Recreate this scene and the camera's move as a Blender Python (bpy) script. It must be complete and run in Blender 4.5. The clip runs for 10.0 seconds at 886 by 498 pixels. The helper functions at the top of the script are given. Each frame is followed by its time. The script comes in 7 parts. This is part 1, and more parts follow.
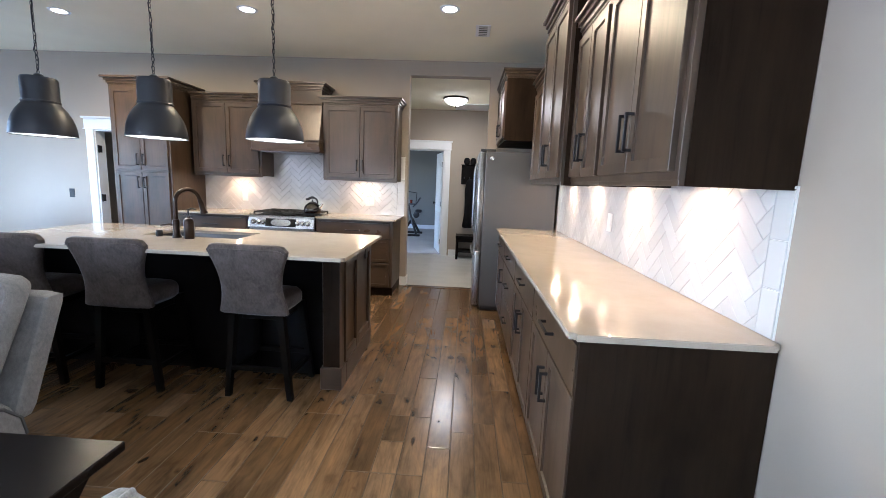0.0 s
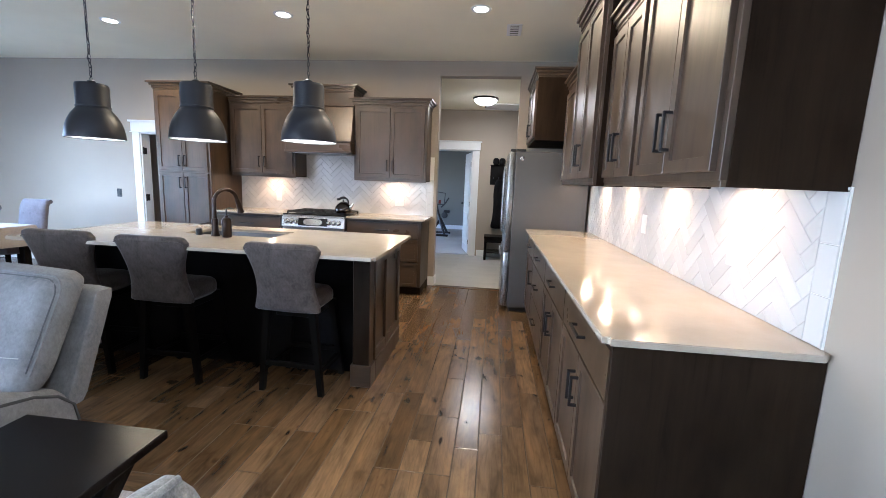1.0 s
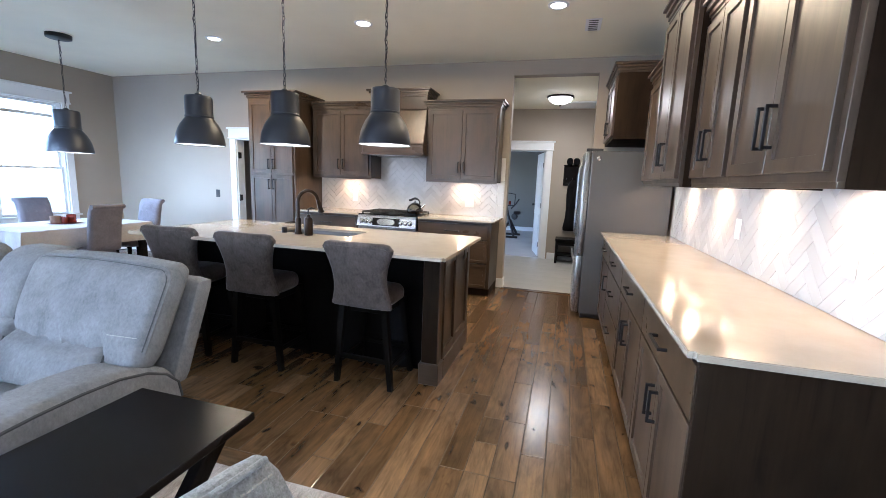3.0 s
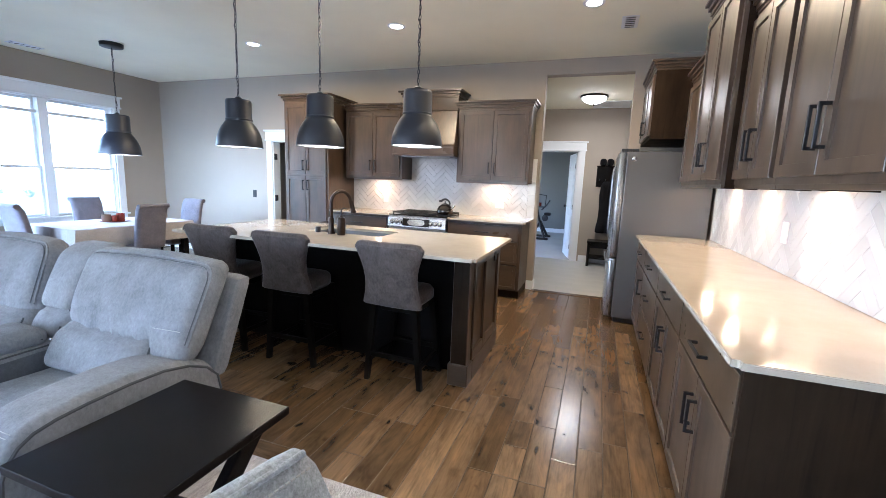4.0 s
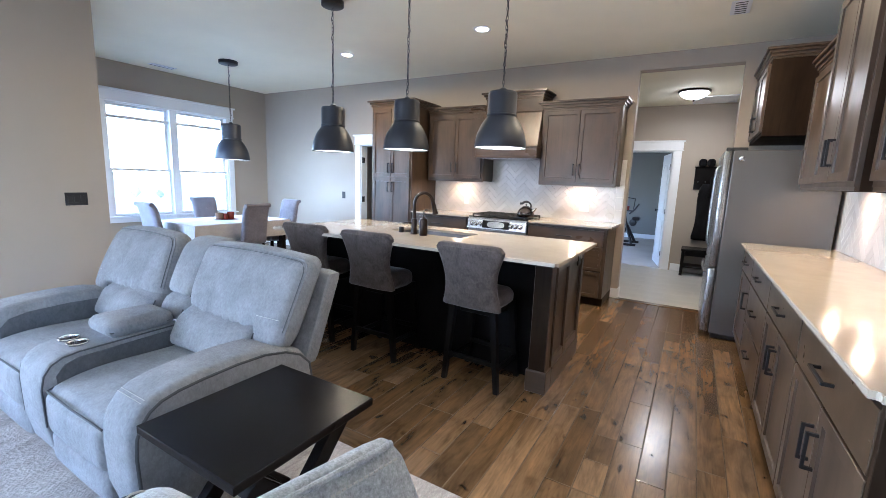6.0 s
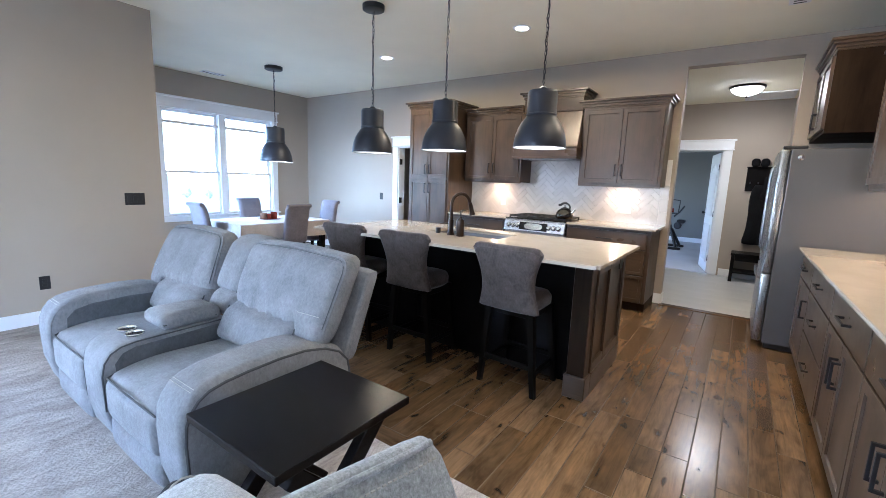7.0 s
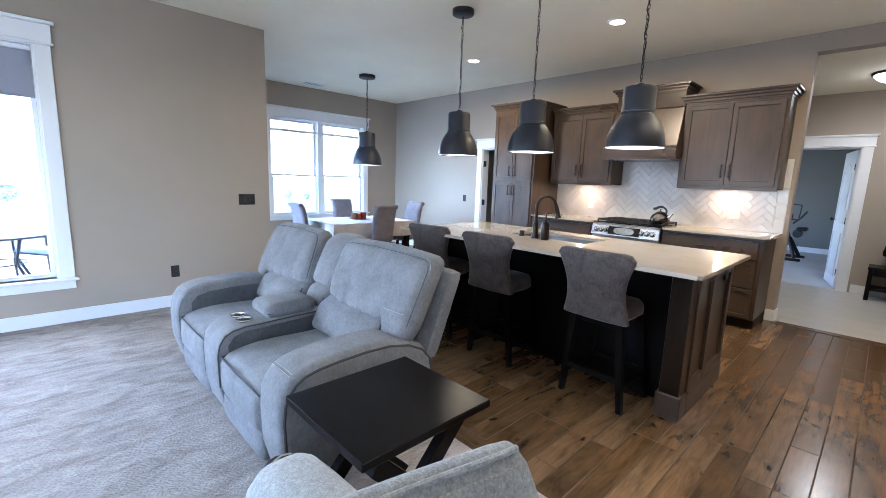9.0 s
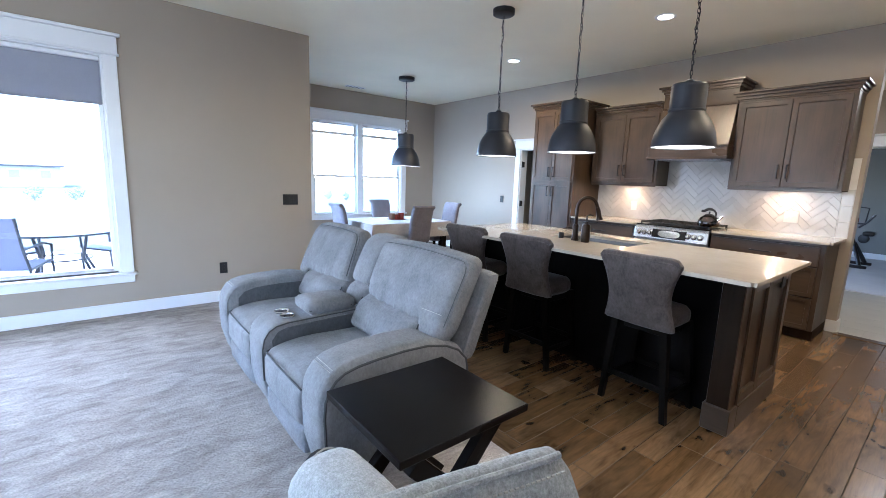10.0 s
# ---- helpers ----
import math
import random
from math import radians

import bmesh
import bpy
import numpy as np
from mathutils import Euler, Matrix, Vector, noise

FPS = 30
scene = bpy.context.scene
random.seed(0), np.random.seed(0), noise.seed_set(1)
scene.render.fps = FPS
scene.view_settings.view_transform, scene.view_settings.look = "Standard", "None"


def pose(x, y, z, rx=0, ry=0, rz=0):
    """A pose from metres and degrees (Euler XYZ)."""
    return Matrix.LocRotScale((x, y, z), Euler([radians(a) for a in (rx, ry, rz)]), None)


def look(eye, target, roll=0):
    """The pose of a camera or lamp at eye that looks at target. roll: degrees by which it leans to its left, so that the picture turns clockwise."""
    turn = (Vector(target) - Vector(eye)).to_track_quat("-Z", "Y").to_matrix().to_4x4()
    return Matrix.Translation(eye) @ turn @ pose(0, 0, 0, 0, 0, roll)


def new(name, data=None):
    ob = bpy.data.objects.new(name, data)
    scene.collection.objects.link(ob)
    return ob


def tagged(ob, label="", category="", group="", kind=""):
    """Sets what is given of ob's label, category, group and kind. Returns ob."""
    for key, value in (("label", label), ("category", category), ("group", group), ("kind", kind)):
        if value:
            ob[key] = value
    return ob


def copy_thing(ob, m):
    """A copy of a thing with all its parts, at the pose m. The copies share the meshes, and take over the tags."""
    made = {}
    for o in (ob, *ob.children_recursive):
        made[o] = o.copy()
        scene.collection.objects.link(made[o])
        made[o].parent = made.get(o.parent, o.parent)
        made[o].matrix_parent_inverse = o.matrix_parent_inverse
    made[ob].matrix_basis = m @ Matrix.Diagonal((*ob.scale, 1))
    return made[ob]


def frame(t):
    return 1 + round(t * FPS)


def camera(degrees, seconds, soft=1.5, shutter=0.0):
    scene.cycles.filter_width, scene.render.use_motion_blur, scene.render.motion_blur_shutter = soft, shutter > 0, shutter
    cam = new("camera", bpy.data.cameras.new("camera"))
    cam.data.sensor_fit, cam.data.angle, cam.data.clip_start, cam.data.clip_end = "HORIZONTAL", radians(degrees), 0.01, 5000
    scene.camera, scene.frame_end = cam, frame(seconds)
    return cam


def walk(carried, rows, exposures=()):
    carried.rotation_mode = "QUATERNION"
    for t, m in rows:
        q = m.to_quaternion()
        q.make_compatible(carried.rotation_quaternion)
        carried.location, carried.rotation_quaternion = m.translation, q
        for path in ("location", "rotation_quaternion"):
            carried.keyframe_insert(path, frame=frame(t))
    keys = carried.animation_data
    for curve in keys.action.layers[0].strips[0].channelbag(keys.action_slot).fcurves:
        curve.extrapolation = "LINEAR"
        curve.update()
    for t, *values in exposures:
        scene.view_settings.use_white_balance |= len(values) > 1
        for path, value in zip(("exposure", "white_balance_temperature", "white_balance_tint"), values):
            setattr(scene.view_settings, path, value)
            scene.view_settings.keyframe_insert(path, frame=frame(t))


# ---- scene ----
cam = camera(92.6, 10.0, 0.5)
EXPOSURE = 4.97
PATH = [
    (0, (-0.096, -0.099, 1.353), (-0.189, 1.875, 1.046), 2.3),
    (0.5, (-0.104, -0.101, 1.354), (-0.256, 1.869, 1.045), 2.3),
    (1, (-0.107, -0.101, 1.354), (-0.329, 1.862, 1.043), 2.3),
    (1.5, (-0.108, -0.1, 1.356), (-0.402, 1.853, 1.042), 2.3),
    (2, (-0.114, -0.1, 1.355), (-0.491, 1.839, 1.04), 2.3),
    (2.5, (-0.115, -0.1, 1.357), (-0.578, 1.82, 1.039), 2.2),
    (4, (-0.13, -0.105, 1.356), (-0.795, 1.754, 1.036), 2.2),
    (4.5, (-0.136, -0.11, 1.356), (-0.871, 1.721, 1.035), 2.2),
    (5, (-0.14, -0.111, 1.353), (-0.964, 1.683, 1.032), 2.2),
    (5.5, (-0.143, -0.113, 1.355), (-1.058, 1.636, 1.032), 2.2),
    (7, (-0.164, -0.114, 1.343), (-1.297, 1.502, 1.022), 2.1),
    (7.5, (-0.165, -0.118, 1.346), (-1.369, 1.445, 1.023), 2.1),
    (8, (-0.169, -0.122, 1.346), (-1.443, 1.385, 1.022), 2.1),
    (8.5, (-0.173, -0.124, 1.344), (-1.521, 1.317, 1.02), 2.0),
    (9, (-0.178, -0.127, 1.343), (-1.598, 1.244, 1.018), 2.0),
    (9.5, (-0.184, -0.132, 1.342), (-1.666, 1.171, 1.016), 2.0),
    (10, (-0.187, -0.137, 1.343), (-1.718, 1.108, 1.016), 2.0),
]
walk(cam, [(t, look(eye, target, roll)) for t, eye, target, roll in PATH], exposures=[(t, EXPOSURE + d, kelvin, 14) for t, d, kelvin in ((0.0, -0.16, 5350), (2.5, -0.15, 5340), (4.0, 0.04, 5330), (5.5, 0.03, 5280), (7.0, -0.03, 5230), (10.0, -0.24, 5330))])

# ---- light ----
world = bpy.data.worlds.new("world")
scene.world = world
world.use_nodes = True
wn = world.node_tree.nodes
sky = wn.new("ShaderNodeTexSky")
sky.sky_type, sky.sun_disc = "NISHITA", False
sky.sun_elevation, sky.sun_rotation = radians(65), radians(180)
sky.dust_density, sky.air_density, sky.ozone_density = 0.6, 1.0, 1.5
wn["Background"].inputs["Strength"].default_value = 0.115
world.node_tree.links.new(sky.outputs["Color"], wn["Background"].inputs["Color"])


def sun_lamp():
    d = bpy.data.lights.new("sun", "SUN")
    d.energy, d.angle, d.color = 1.2, radians(12), (1.0, 0.97, 0.93)
    ob = new("sun", d)
    ob.matrix_world = look((0, 0, 20), (-0.6, 8.4, 2.0))
    return ob


def area_lamp(name, eye, target, sx, sy, watts, colour, shape="RECTANGLE", spread=180):
    d = bpy.data.lights.new(name, "AREA")
    d.shape, d.size, d.size_y, d.energy, d.color = shape, sx, sy, watts, colour
    d.spread = radians(spread)
    ob = new(name, d)
    ob.matrix_world = look(eye, target)
    return ob


def point_lamp(name, at, r, watts, colour):
    d = bpy.data.lights.new(name, "POINT")
    d.shadow_soft_size, d.energy, d.color = r, watts, colour
    ob = new(name, d)
    ob.location = at
    return ob


DAY = (0.83, 0.895, 1.0)
NORTH_SKY = (0.54, 0.76, 1.0)
WARM = (1.0, 0.55, 0.25)
CAN = (1.0, 0.75, 0.42)
FILL_CAN = (1.0, 0.92, 0.80)
CEIL = 2.82
# last two cans are unseen, added to brighten the aisle and near floor
CAN_SPOTS = [(-4.01, 4.0), (-2.12, 3.87), (-0.30, 3.77), (-0.28, 2.30), (-0.80, 1.30)]
PUCKS_EAST = [(0.77, 1.62), (0.77, 2.30), (0.76, 3.02), (0.77, 3.72)]
PUCKS_NORTH = [(-2.98, 5.16), (-1.37, 5.16)]
sun_lamp()
for (px, py), watts, colour, beam in zip(CAN_SPOTS, (1.5, 1.5, 1.3, 0.38, 0.28), (CAN, CAN, CAN, CAN, FILL_CAN), (172, 172, 172, 135, 66)):
    area_lamp("can_glow", (px, py, CEIL - 0.012), (px, py, 0), 0.13, 0.13, watts, colour, "DISK", beam)
for px, py in PUCKS_EAST:
    area_lamp("puck_glow", (px, py, 1.377), (px, py, 0), 0.06, 0.06, 0.088, WARM, "DISK")
for px, py in PUCKS_NORTH:
    area_lamp("puck_glow", (px, py, 1.343), (px, py, 0), 0.06, 0.06, 0.085, WARM, "DISK")
for px in (-3.000, -2.195, -1.380):
    point_lamp("bulb_glow", (px, 2.745, 1.655), 0.03, 0.16, (1.0, 0.92, 0.80))
point_lamp("bulb_glow", (-5.76, 3.58, 1.585), 0.03, 0.16, (1.0, 0.92, 0.80))
area_lamp("hall_glow", (-0.31, 6.75, 2.512), (-0.31, 6.75, 0), 0.34, 0.34, 0.60, (1.0, 0.90, 0.74), "DISK")
BREAK_Y = 1.76
# sky light in the openings of the windows
# fill in the far room's added, unseen west opening
area_lamp("window_glow", (-4.55, 9.6, 1.45), (0.0, 9.6, 0.6), 1.9, 1.2, 1.25, (0.93, 0.97, 1.0))
area_lamp("window_glow", (-7.42, 3.64, 1.46), (-2.0, 3.64, -0.6), 1.7, 1.5, 2.2, NORTH_SKY, "RECTANGLE", 110)
area_lamp("window_glow", (-6.2, BREAK_Y - 0.03, 1.05), (-6.0, 5.3, 0.2), 1.5, 1.75, 1.3, NORTH_SKY, "RECTANGLE", 80)
# next two: fill through unseen south and east windows added to the room
area_lamp("window_glow", (-2.60, -4.28, 1.34), (-2.60, 0.0, 0.3), 1.7, 1.8, 0.5, DAY, "RECTANGLE", 120)
area_lamp("window_glow", (0.96, -2.50, 1.34), (-4.0, -1.6, 0.9), 1.7, 1.8, 1.0, DAY, "RECTANGLE", 120)
area_lamp("window_glow", (-4.99, -2.0, 1.17), (0.0, -1.6, 0.2), 3.7, 1.36, 6.9, DAY, "RECTANGLE", 145)

# ---- materials ----
def material(name, colour, rough=0.5, metal=0.0, spec=0.5):
    m = bpy.data.materials.new(name)
    m.use_nodes = True
    b = m.node_tree.nodes["Principled BSDF"]
    b.inputs["Base Color"].default_value = (*colour, 1)
    b.inputs["Roughness"].default_value = rough
    b.inputs["Metallic"].default_value = metal
    b.inputs["Specular IOR Level"].default_value = spec
    return m


def node(m, kind, **values):
    n = m.node_tree.nodes.new(kind)
    for k, v in values.items():
        n.inputs[k.replace("_", " ")].default_value = v
    return n


def link(m, a, b):
    m.node_tree.links.new(a, b)


def coords(m, scale=(1, 1, 1), spread=0.0):
    """Object coordinates; spread shifts the pattern from object to object."""
    t = m.node_tree.nodes.new("ShaderNodeTexCoord")
    mp = node(m, "ShaderNodeMapping", Scale=scale)
    if spread:
        info = m.node_tree.nodes.new("ShaderNodeObjectInfo")
        mul = node(m, "ShaderNodeVectorMath")
        mul.operation = "MULTIPLY_ADD"
        link(m, info.outputs["Random"], mul.inputs[0])
        mul.inputs[1].default_value = (spread, spread * 1.7, spread * 0.6)
        link(m, t.outputs["Object"], mul.inputs[2])
        link(m, mul.outputs[0], mp.inputs["Vector"])
    else:
        link(m, t.outputs["Object"], mp.inputs["Vector"])
    return mp.outputs["Vector"]


def noise_tex(m, vec, scale, detail=4.0, rough=0.6, dist=0.0):
    n = node(m, "ShaderNodeTexNoise", Scale=scale, Detail=detail, Roughness=rough, Distortion=dist)
    link(m, vec, n.inputs["Vector"])
    return n.outputs["Fac"]


def ramp(m, fac, stops):
    r = m.node_tree.nodes.new("ShaderNodeValToRGB")
    e = r.color_ramp.elements
    while len(e) < len(stops):
        e.new(0.5)
    for el, (p, c) in zip(e, stops):
        el.position = p
        el.color = (*c, 1) if len(c) == 3 else c
    link(m, fac, r.inputs["Fac"])
    return r.outputs["Color"]


def mix(m, a, b, fac, mode="MIX"):
    n = m.node_tree.nodes.new("ShaderNodeMix")
    n.data_type, n.blend_type = "RGBA", mode
    for sock, v in ((n.inputs[6], a), (n.inputs[7], b), (n.inputs[0], fac)):
        if hasattr(v, "links"):
            link(m, v, sock)
        else:
            sock.default_value = v if not isinstance(v, tuple) else (*v, 1)
    return n.outputs[2]


def surface(m, colour=None, rough=None, height=None, strength=0.2, distance=0.01):
    b = m.node_tree.nodes["Principled BSDF"]
    if colour is not None:
        link(m, colour, b.inputs["Base Color"])
    if rough is not None:
        link(m, rough, b.inputs["Roughness"])
    if height is not None:
        bu = node(m, "ShaderNodeBump", Strength=strength, Distance=distance)
        link(m, height, bu.inputs["Height"])
        link(m, bu.outputs["Normal"], b.inputs["Normal"])
    return m


def g(v):
    return (v, v, v)


def paint(name, colour, rough=0.6, mottle=0.04, bump=0.08):
    m = material(name, colour, rough)
    v = coords(m)
    lo = tuple(c * (1 - mottle) for c in colour)
    hi = tuple(min(1, c * (1 + mottle)) for c in colour)
    col = ramp(m, noise_tex(m, v, 1.3, 3), [(0.3, lo), (0.7, hi)])
    return surface(m, col, None, noise_tex(m, v, 190, 2, 0.5), bump, 0.002)


def stained_wood(name, dark, light, rough=0.36, axis=2, spread=7.0, scale=1.0):
    """Stained maple, grain along one axis."""
    m = material(name, light, rough)
    sc = [16.0 * scale] * 3
    sc[axis] = 1.1 * scale
    v = coords(m, tuple(sc), spread)
    v2 = coords(m, tuple(2.2 if i != axis else 1.0 for i in range(3)), spread)
    grain = noise_tex(m, v, 2.2, 6, 0.65, 0.6)
    cloud = noise_tex(m, v2, 2.6, 3, 0.55)
    mid = tuple(0.35 * d + 0.65 * c for d, c in zip(dark, light))
    a = ramp(m, grain, [(0.15, dark), (0.42, mid), (0.85, light)])
    col = mix(m, a, ramp(m, cloud, [(0.30, g(0.52)), (0.5, g(0.92)), (0.72, g(1.18))]), 0.9, "MULTIPLY")
    r = ramp(m, cloud, [(0.2, g(rough + 0.04)), (0.8, g(rough - 0.03))])
    return surface(m, col, r, grain, 0.05, 0.002)


def fabric(name, dark, light, weave=700.0, rough=0.95, blotch=5.0, bump=0.35, sheen=0.25):
    m = material(name, light, rough, 0.0, 0.15)
    v = coords(m)
    fine = noise_tex(m, v, weave, 2, 0.7)
    soft = noise_tex(m, v, blotch, 4, 0.6, 0.4)
    mid = noise_tex(m, coords(m, (1, 1, 0.6)), 75, 4, 0.75)
    both = node(m, "ShaderNodeMath")
    both.operation = "ADD"
    link(m, mid, both.inputs[0])
    link(m, soft, both.inputs[1])
    half = node(m, "ShaderNodeMath")
    half.operation = "MULTIPLY"
    half.inputs[1].default_value = 0.5
    link(m, both.outputs[0], half.inputs[0])
    a = ramp(m, half.outputs[0], [(0.34, dark), (0.66, light)])
    col = mix(m, a, ramp(m, fine, [(0.25, g(0.72)), (0.75, g(1.0))]), 0.8, "MULTIPLY")
    m.node_tree.nodes["Principled BSDF"].inputs["Sheen Weight"].default_value = sheen
    m.node_tree.nodes["Principled BSDF"].inputs["Sheen Roughness"].default_value = 0.35
    return surface(m, col, None, mix(m, fine, mid, 0.45), bump, 0.0035)


def metal(name, colour, rough, brushed=0):
    m = material(name, colour, rough, 1.0)
    if brushed:
        sc = [60.0, 60.0, 60.0]
        sc[brushed - 1] = 0.6
        n = noise_tex(m, coords(m, tuple(sc)), 9, 2)
        surface(m, None, ramp(m, n, [(0.3, g(rough - 0.06)), (0.7, g(rough + 0.08))]))
    return m


def glow(name, colour, strength):
    m = material(name, colour, 0.4)
    b = m.node_tree.nodes["Principled BSDF"]
    b.inputs["Emission Color"].default_value = (*colour, 1)
    b.inputs["Emission Strength"].default_value = strength
    return m


WALL = paint("greige wall paint", (0.370, 0.315, 0.255), 0.62, 0.03, 0.10)
CEILING = paint("off-white ceiling paint", (0.90, 0.86, 0.69), 0.8, 0.03, 0.2)
TRIM = paint("white trim enamel", (0.80, 0.81, 0.82), 0.33, 0.02, 0.02)
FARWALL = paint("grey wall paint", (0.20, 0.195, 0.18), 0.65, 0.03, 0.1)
CAB = stained_wood("grey-brown stained maple", (0.020, 0.0122, 0.0077), (0.082, 0.053, 0.033), 0.36)
CAB_H = stained_wood("grey-brown stained maple across", (0.019, 0.0115, 0.0070), (0.076, 0.049, 0.029), 0.29, 0)
# darker copy of the cabinet stain for shaded south ends, undersides and kicks
CAB_END = stained_wood("dark cabinet stain for shaded faces", (0.0045, 0.0030, 0.0020), (0.027, 0.0165, 0.0102), 0.5)
CAB_IN = material("shadow gap", (0.02, 0.015, 0.012), 0.7)
BLACK_METAL = metal("matte black metal", (0.018, 0.017, 0.018), 0.42)
BLACK_METAL.node_tree.nodes["Principled BSDF"].inputs["Metallic"].default_value = 0.3
BRONZE = metal("oil-rubbed bronze", (0.045, 0.033, 0.027), 0.32)
STEEL = metal("brushed stainless steel", (0.33, 0.325, 0.32), 0.28, 3)
BRIGHT_STEEL = metal("bright brushed steel", (0.78, 0.78, 0.79), 0.26, 1)
CHROME = metal("polished chrome", (0.80, 0.80, 0.80), 0.10)
GREY_SIDE = material("grey refrigerator side", (0.12, 0.118, 0.118), 0.26, 0.35)
BLACK_GLASS = material("black glass", (0.012, 0.012, 0.013), 0.08)
CAST_IRON = material("black cast iron", (0.014, 0.014, 0.014), 0.55)
ESPRESSO = paint("espresso satin lacquer", (0.0062, 0.0052, 0.0050), 0.27, 0.15, 0.02)
ESPRESSO.node_tree.nodes["Principled BSDF"].inputs["Specular IOR Level"].default_value = 0.08
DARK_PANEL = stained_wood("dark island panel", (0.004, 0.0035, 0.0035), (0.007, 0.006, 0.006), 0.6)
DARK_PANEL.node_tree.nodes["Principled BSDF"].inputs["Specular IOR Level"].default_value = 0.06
BLACK_WOOD = stained_wood("black stained stool wood", (0.003, 0.003, 0.003), (0.007, 0.006, 0.005), 0.5)
BLACK_WOOD.node_tree.nodes["Principled BSDF"].inputs["Specular IOR Level"].default_value = 0.2
SHADE_OUT = material("dark grey pendant enamel", (0.016, 0.019, 0.029), 0.44, 0.15)
SHADE_IN = material("white pendant lining", (0.82, 0.82, 0.80), 0.5)
CHAIN = metal("blackened chain", (0.05, 0.045, 0.045), 0.4)
WHITE_PLASTIC = material("white plastic", (0.78, 0.77, 0.74), 0.35)
BLACK_PLASTIC = material("black plastic", (0.018, 0.018, 0.019), 0.4)
SOFA = fabric("grey plush upholstery", (0.146, 0.149, 0.154), (0.268, 0.273, 0.281), 900, blotch=7, bump=0.6, sheen=0.12)
# darker copy of SOFA for sides turned from the windows, base and creases
SOFA_IN = fabric("shade-darkened grey plush upholstery", (0.070, 0.075, 0.080), (0.125, 0.130, 0.137), 900, blotch=9)
SEAM = material("dark seam thread", (0.05, 0.052, 0.055), 0.9)
STITCH = material("pale stitching thread", (0.36, 0.35, 0.32), 0.9)
TWEED = fabric("pale grey-green tweed", (0.225, 0.231, 0.227), (0.480, 0.490, 0.484), 300, blotch=210, bump=0.8)
STOOL = fabric("taupe stool upholstery", (0.056, 0.046, 0.042), (0.128, 0.108, 0.099), 600, blotch=14)
LINEN = fabric("mauve-grey linen", (0.125, 0.114, 0.128), (0.20, 0.184, 0.204), 500, blotch=8)
CLOTH = fabric("white tablecloth", (0.34, 0.315, 0.31), (0.44, 0.41, 0.40), 420, blotch=6, bump=0.15)
COAT = fabric("black coat cloth", (0.004, 0.004, 0.005), (0.009, 0.009, 0.010), 300, sheen=0.0)


def quartz():
    m = material("cream quartz", (0.60, 0.545, 0.47), 0.13)
    v = coords(m)
    speck = noise_tex(m, v, 420, 2, 0.6)
    cloud = noise_tex(m, v, 6, 4, 0.6)
    a = ramp(m, cloud, [(0.3, (0.400, 0.344, 0.274)), (0.7, (0.448, 0.392, 0.318))])
    col = mix(m, a, ramp(m, speck, [(0.30, g(0.80)), (0.42, g(1.0)), (0.62, g(1.0)), (0.74, g(1.10))]), 0.7, "MULTIPLY")
    return surface(m, col)


def glazed_tile():
    m = material("white glazed tile", (0.70, 0.69, 0.66), 0.16)
    info = m.node_tree.nodes.new("ShaderNodeObjectInfo")
    tone = ramp(m, info.outputs["Random"], [(0.0, (0.54, 0.535, 0.52)), (1.0, (0.62, 0.615, 0.60))])
    v = coords(m, (1, 1, 1), 5.0)
    return surface(m, tone, None, noise_tex(m, v, 9, 2, 0.5), 0.10, 0.01)


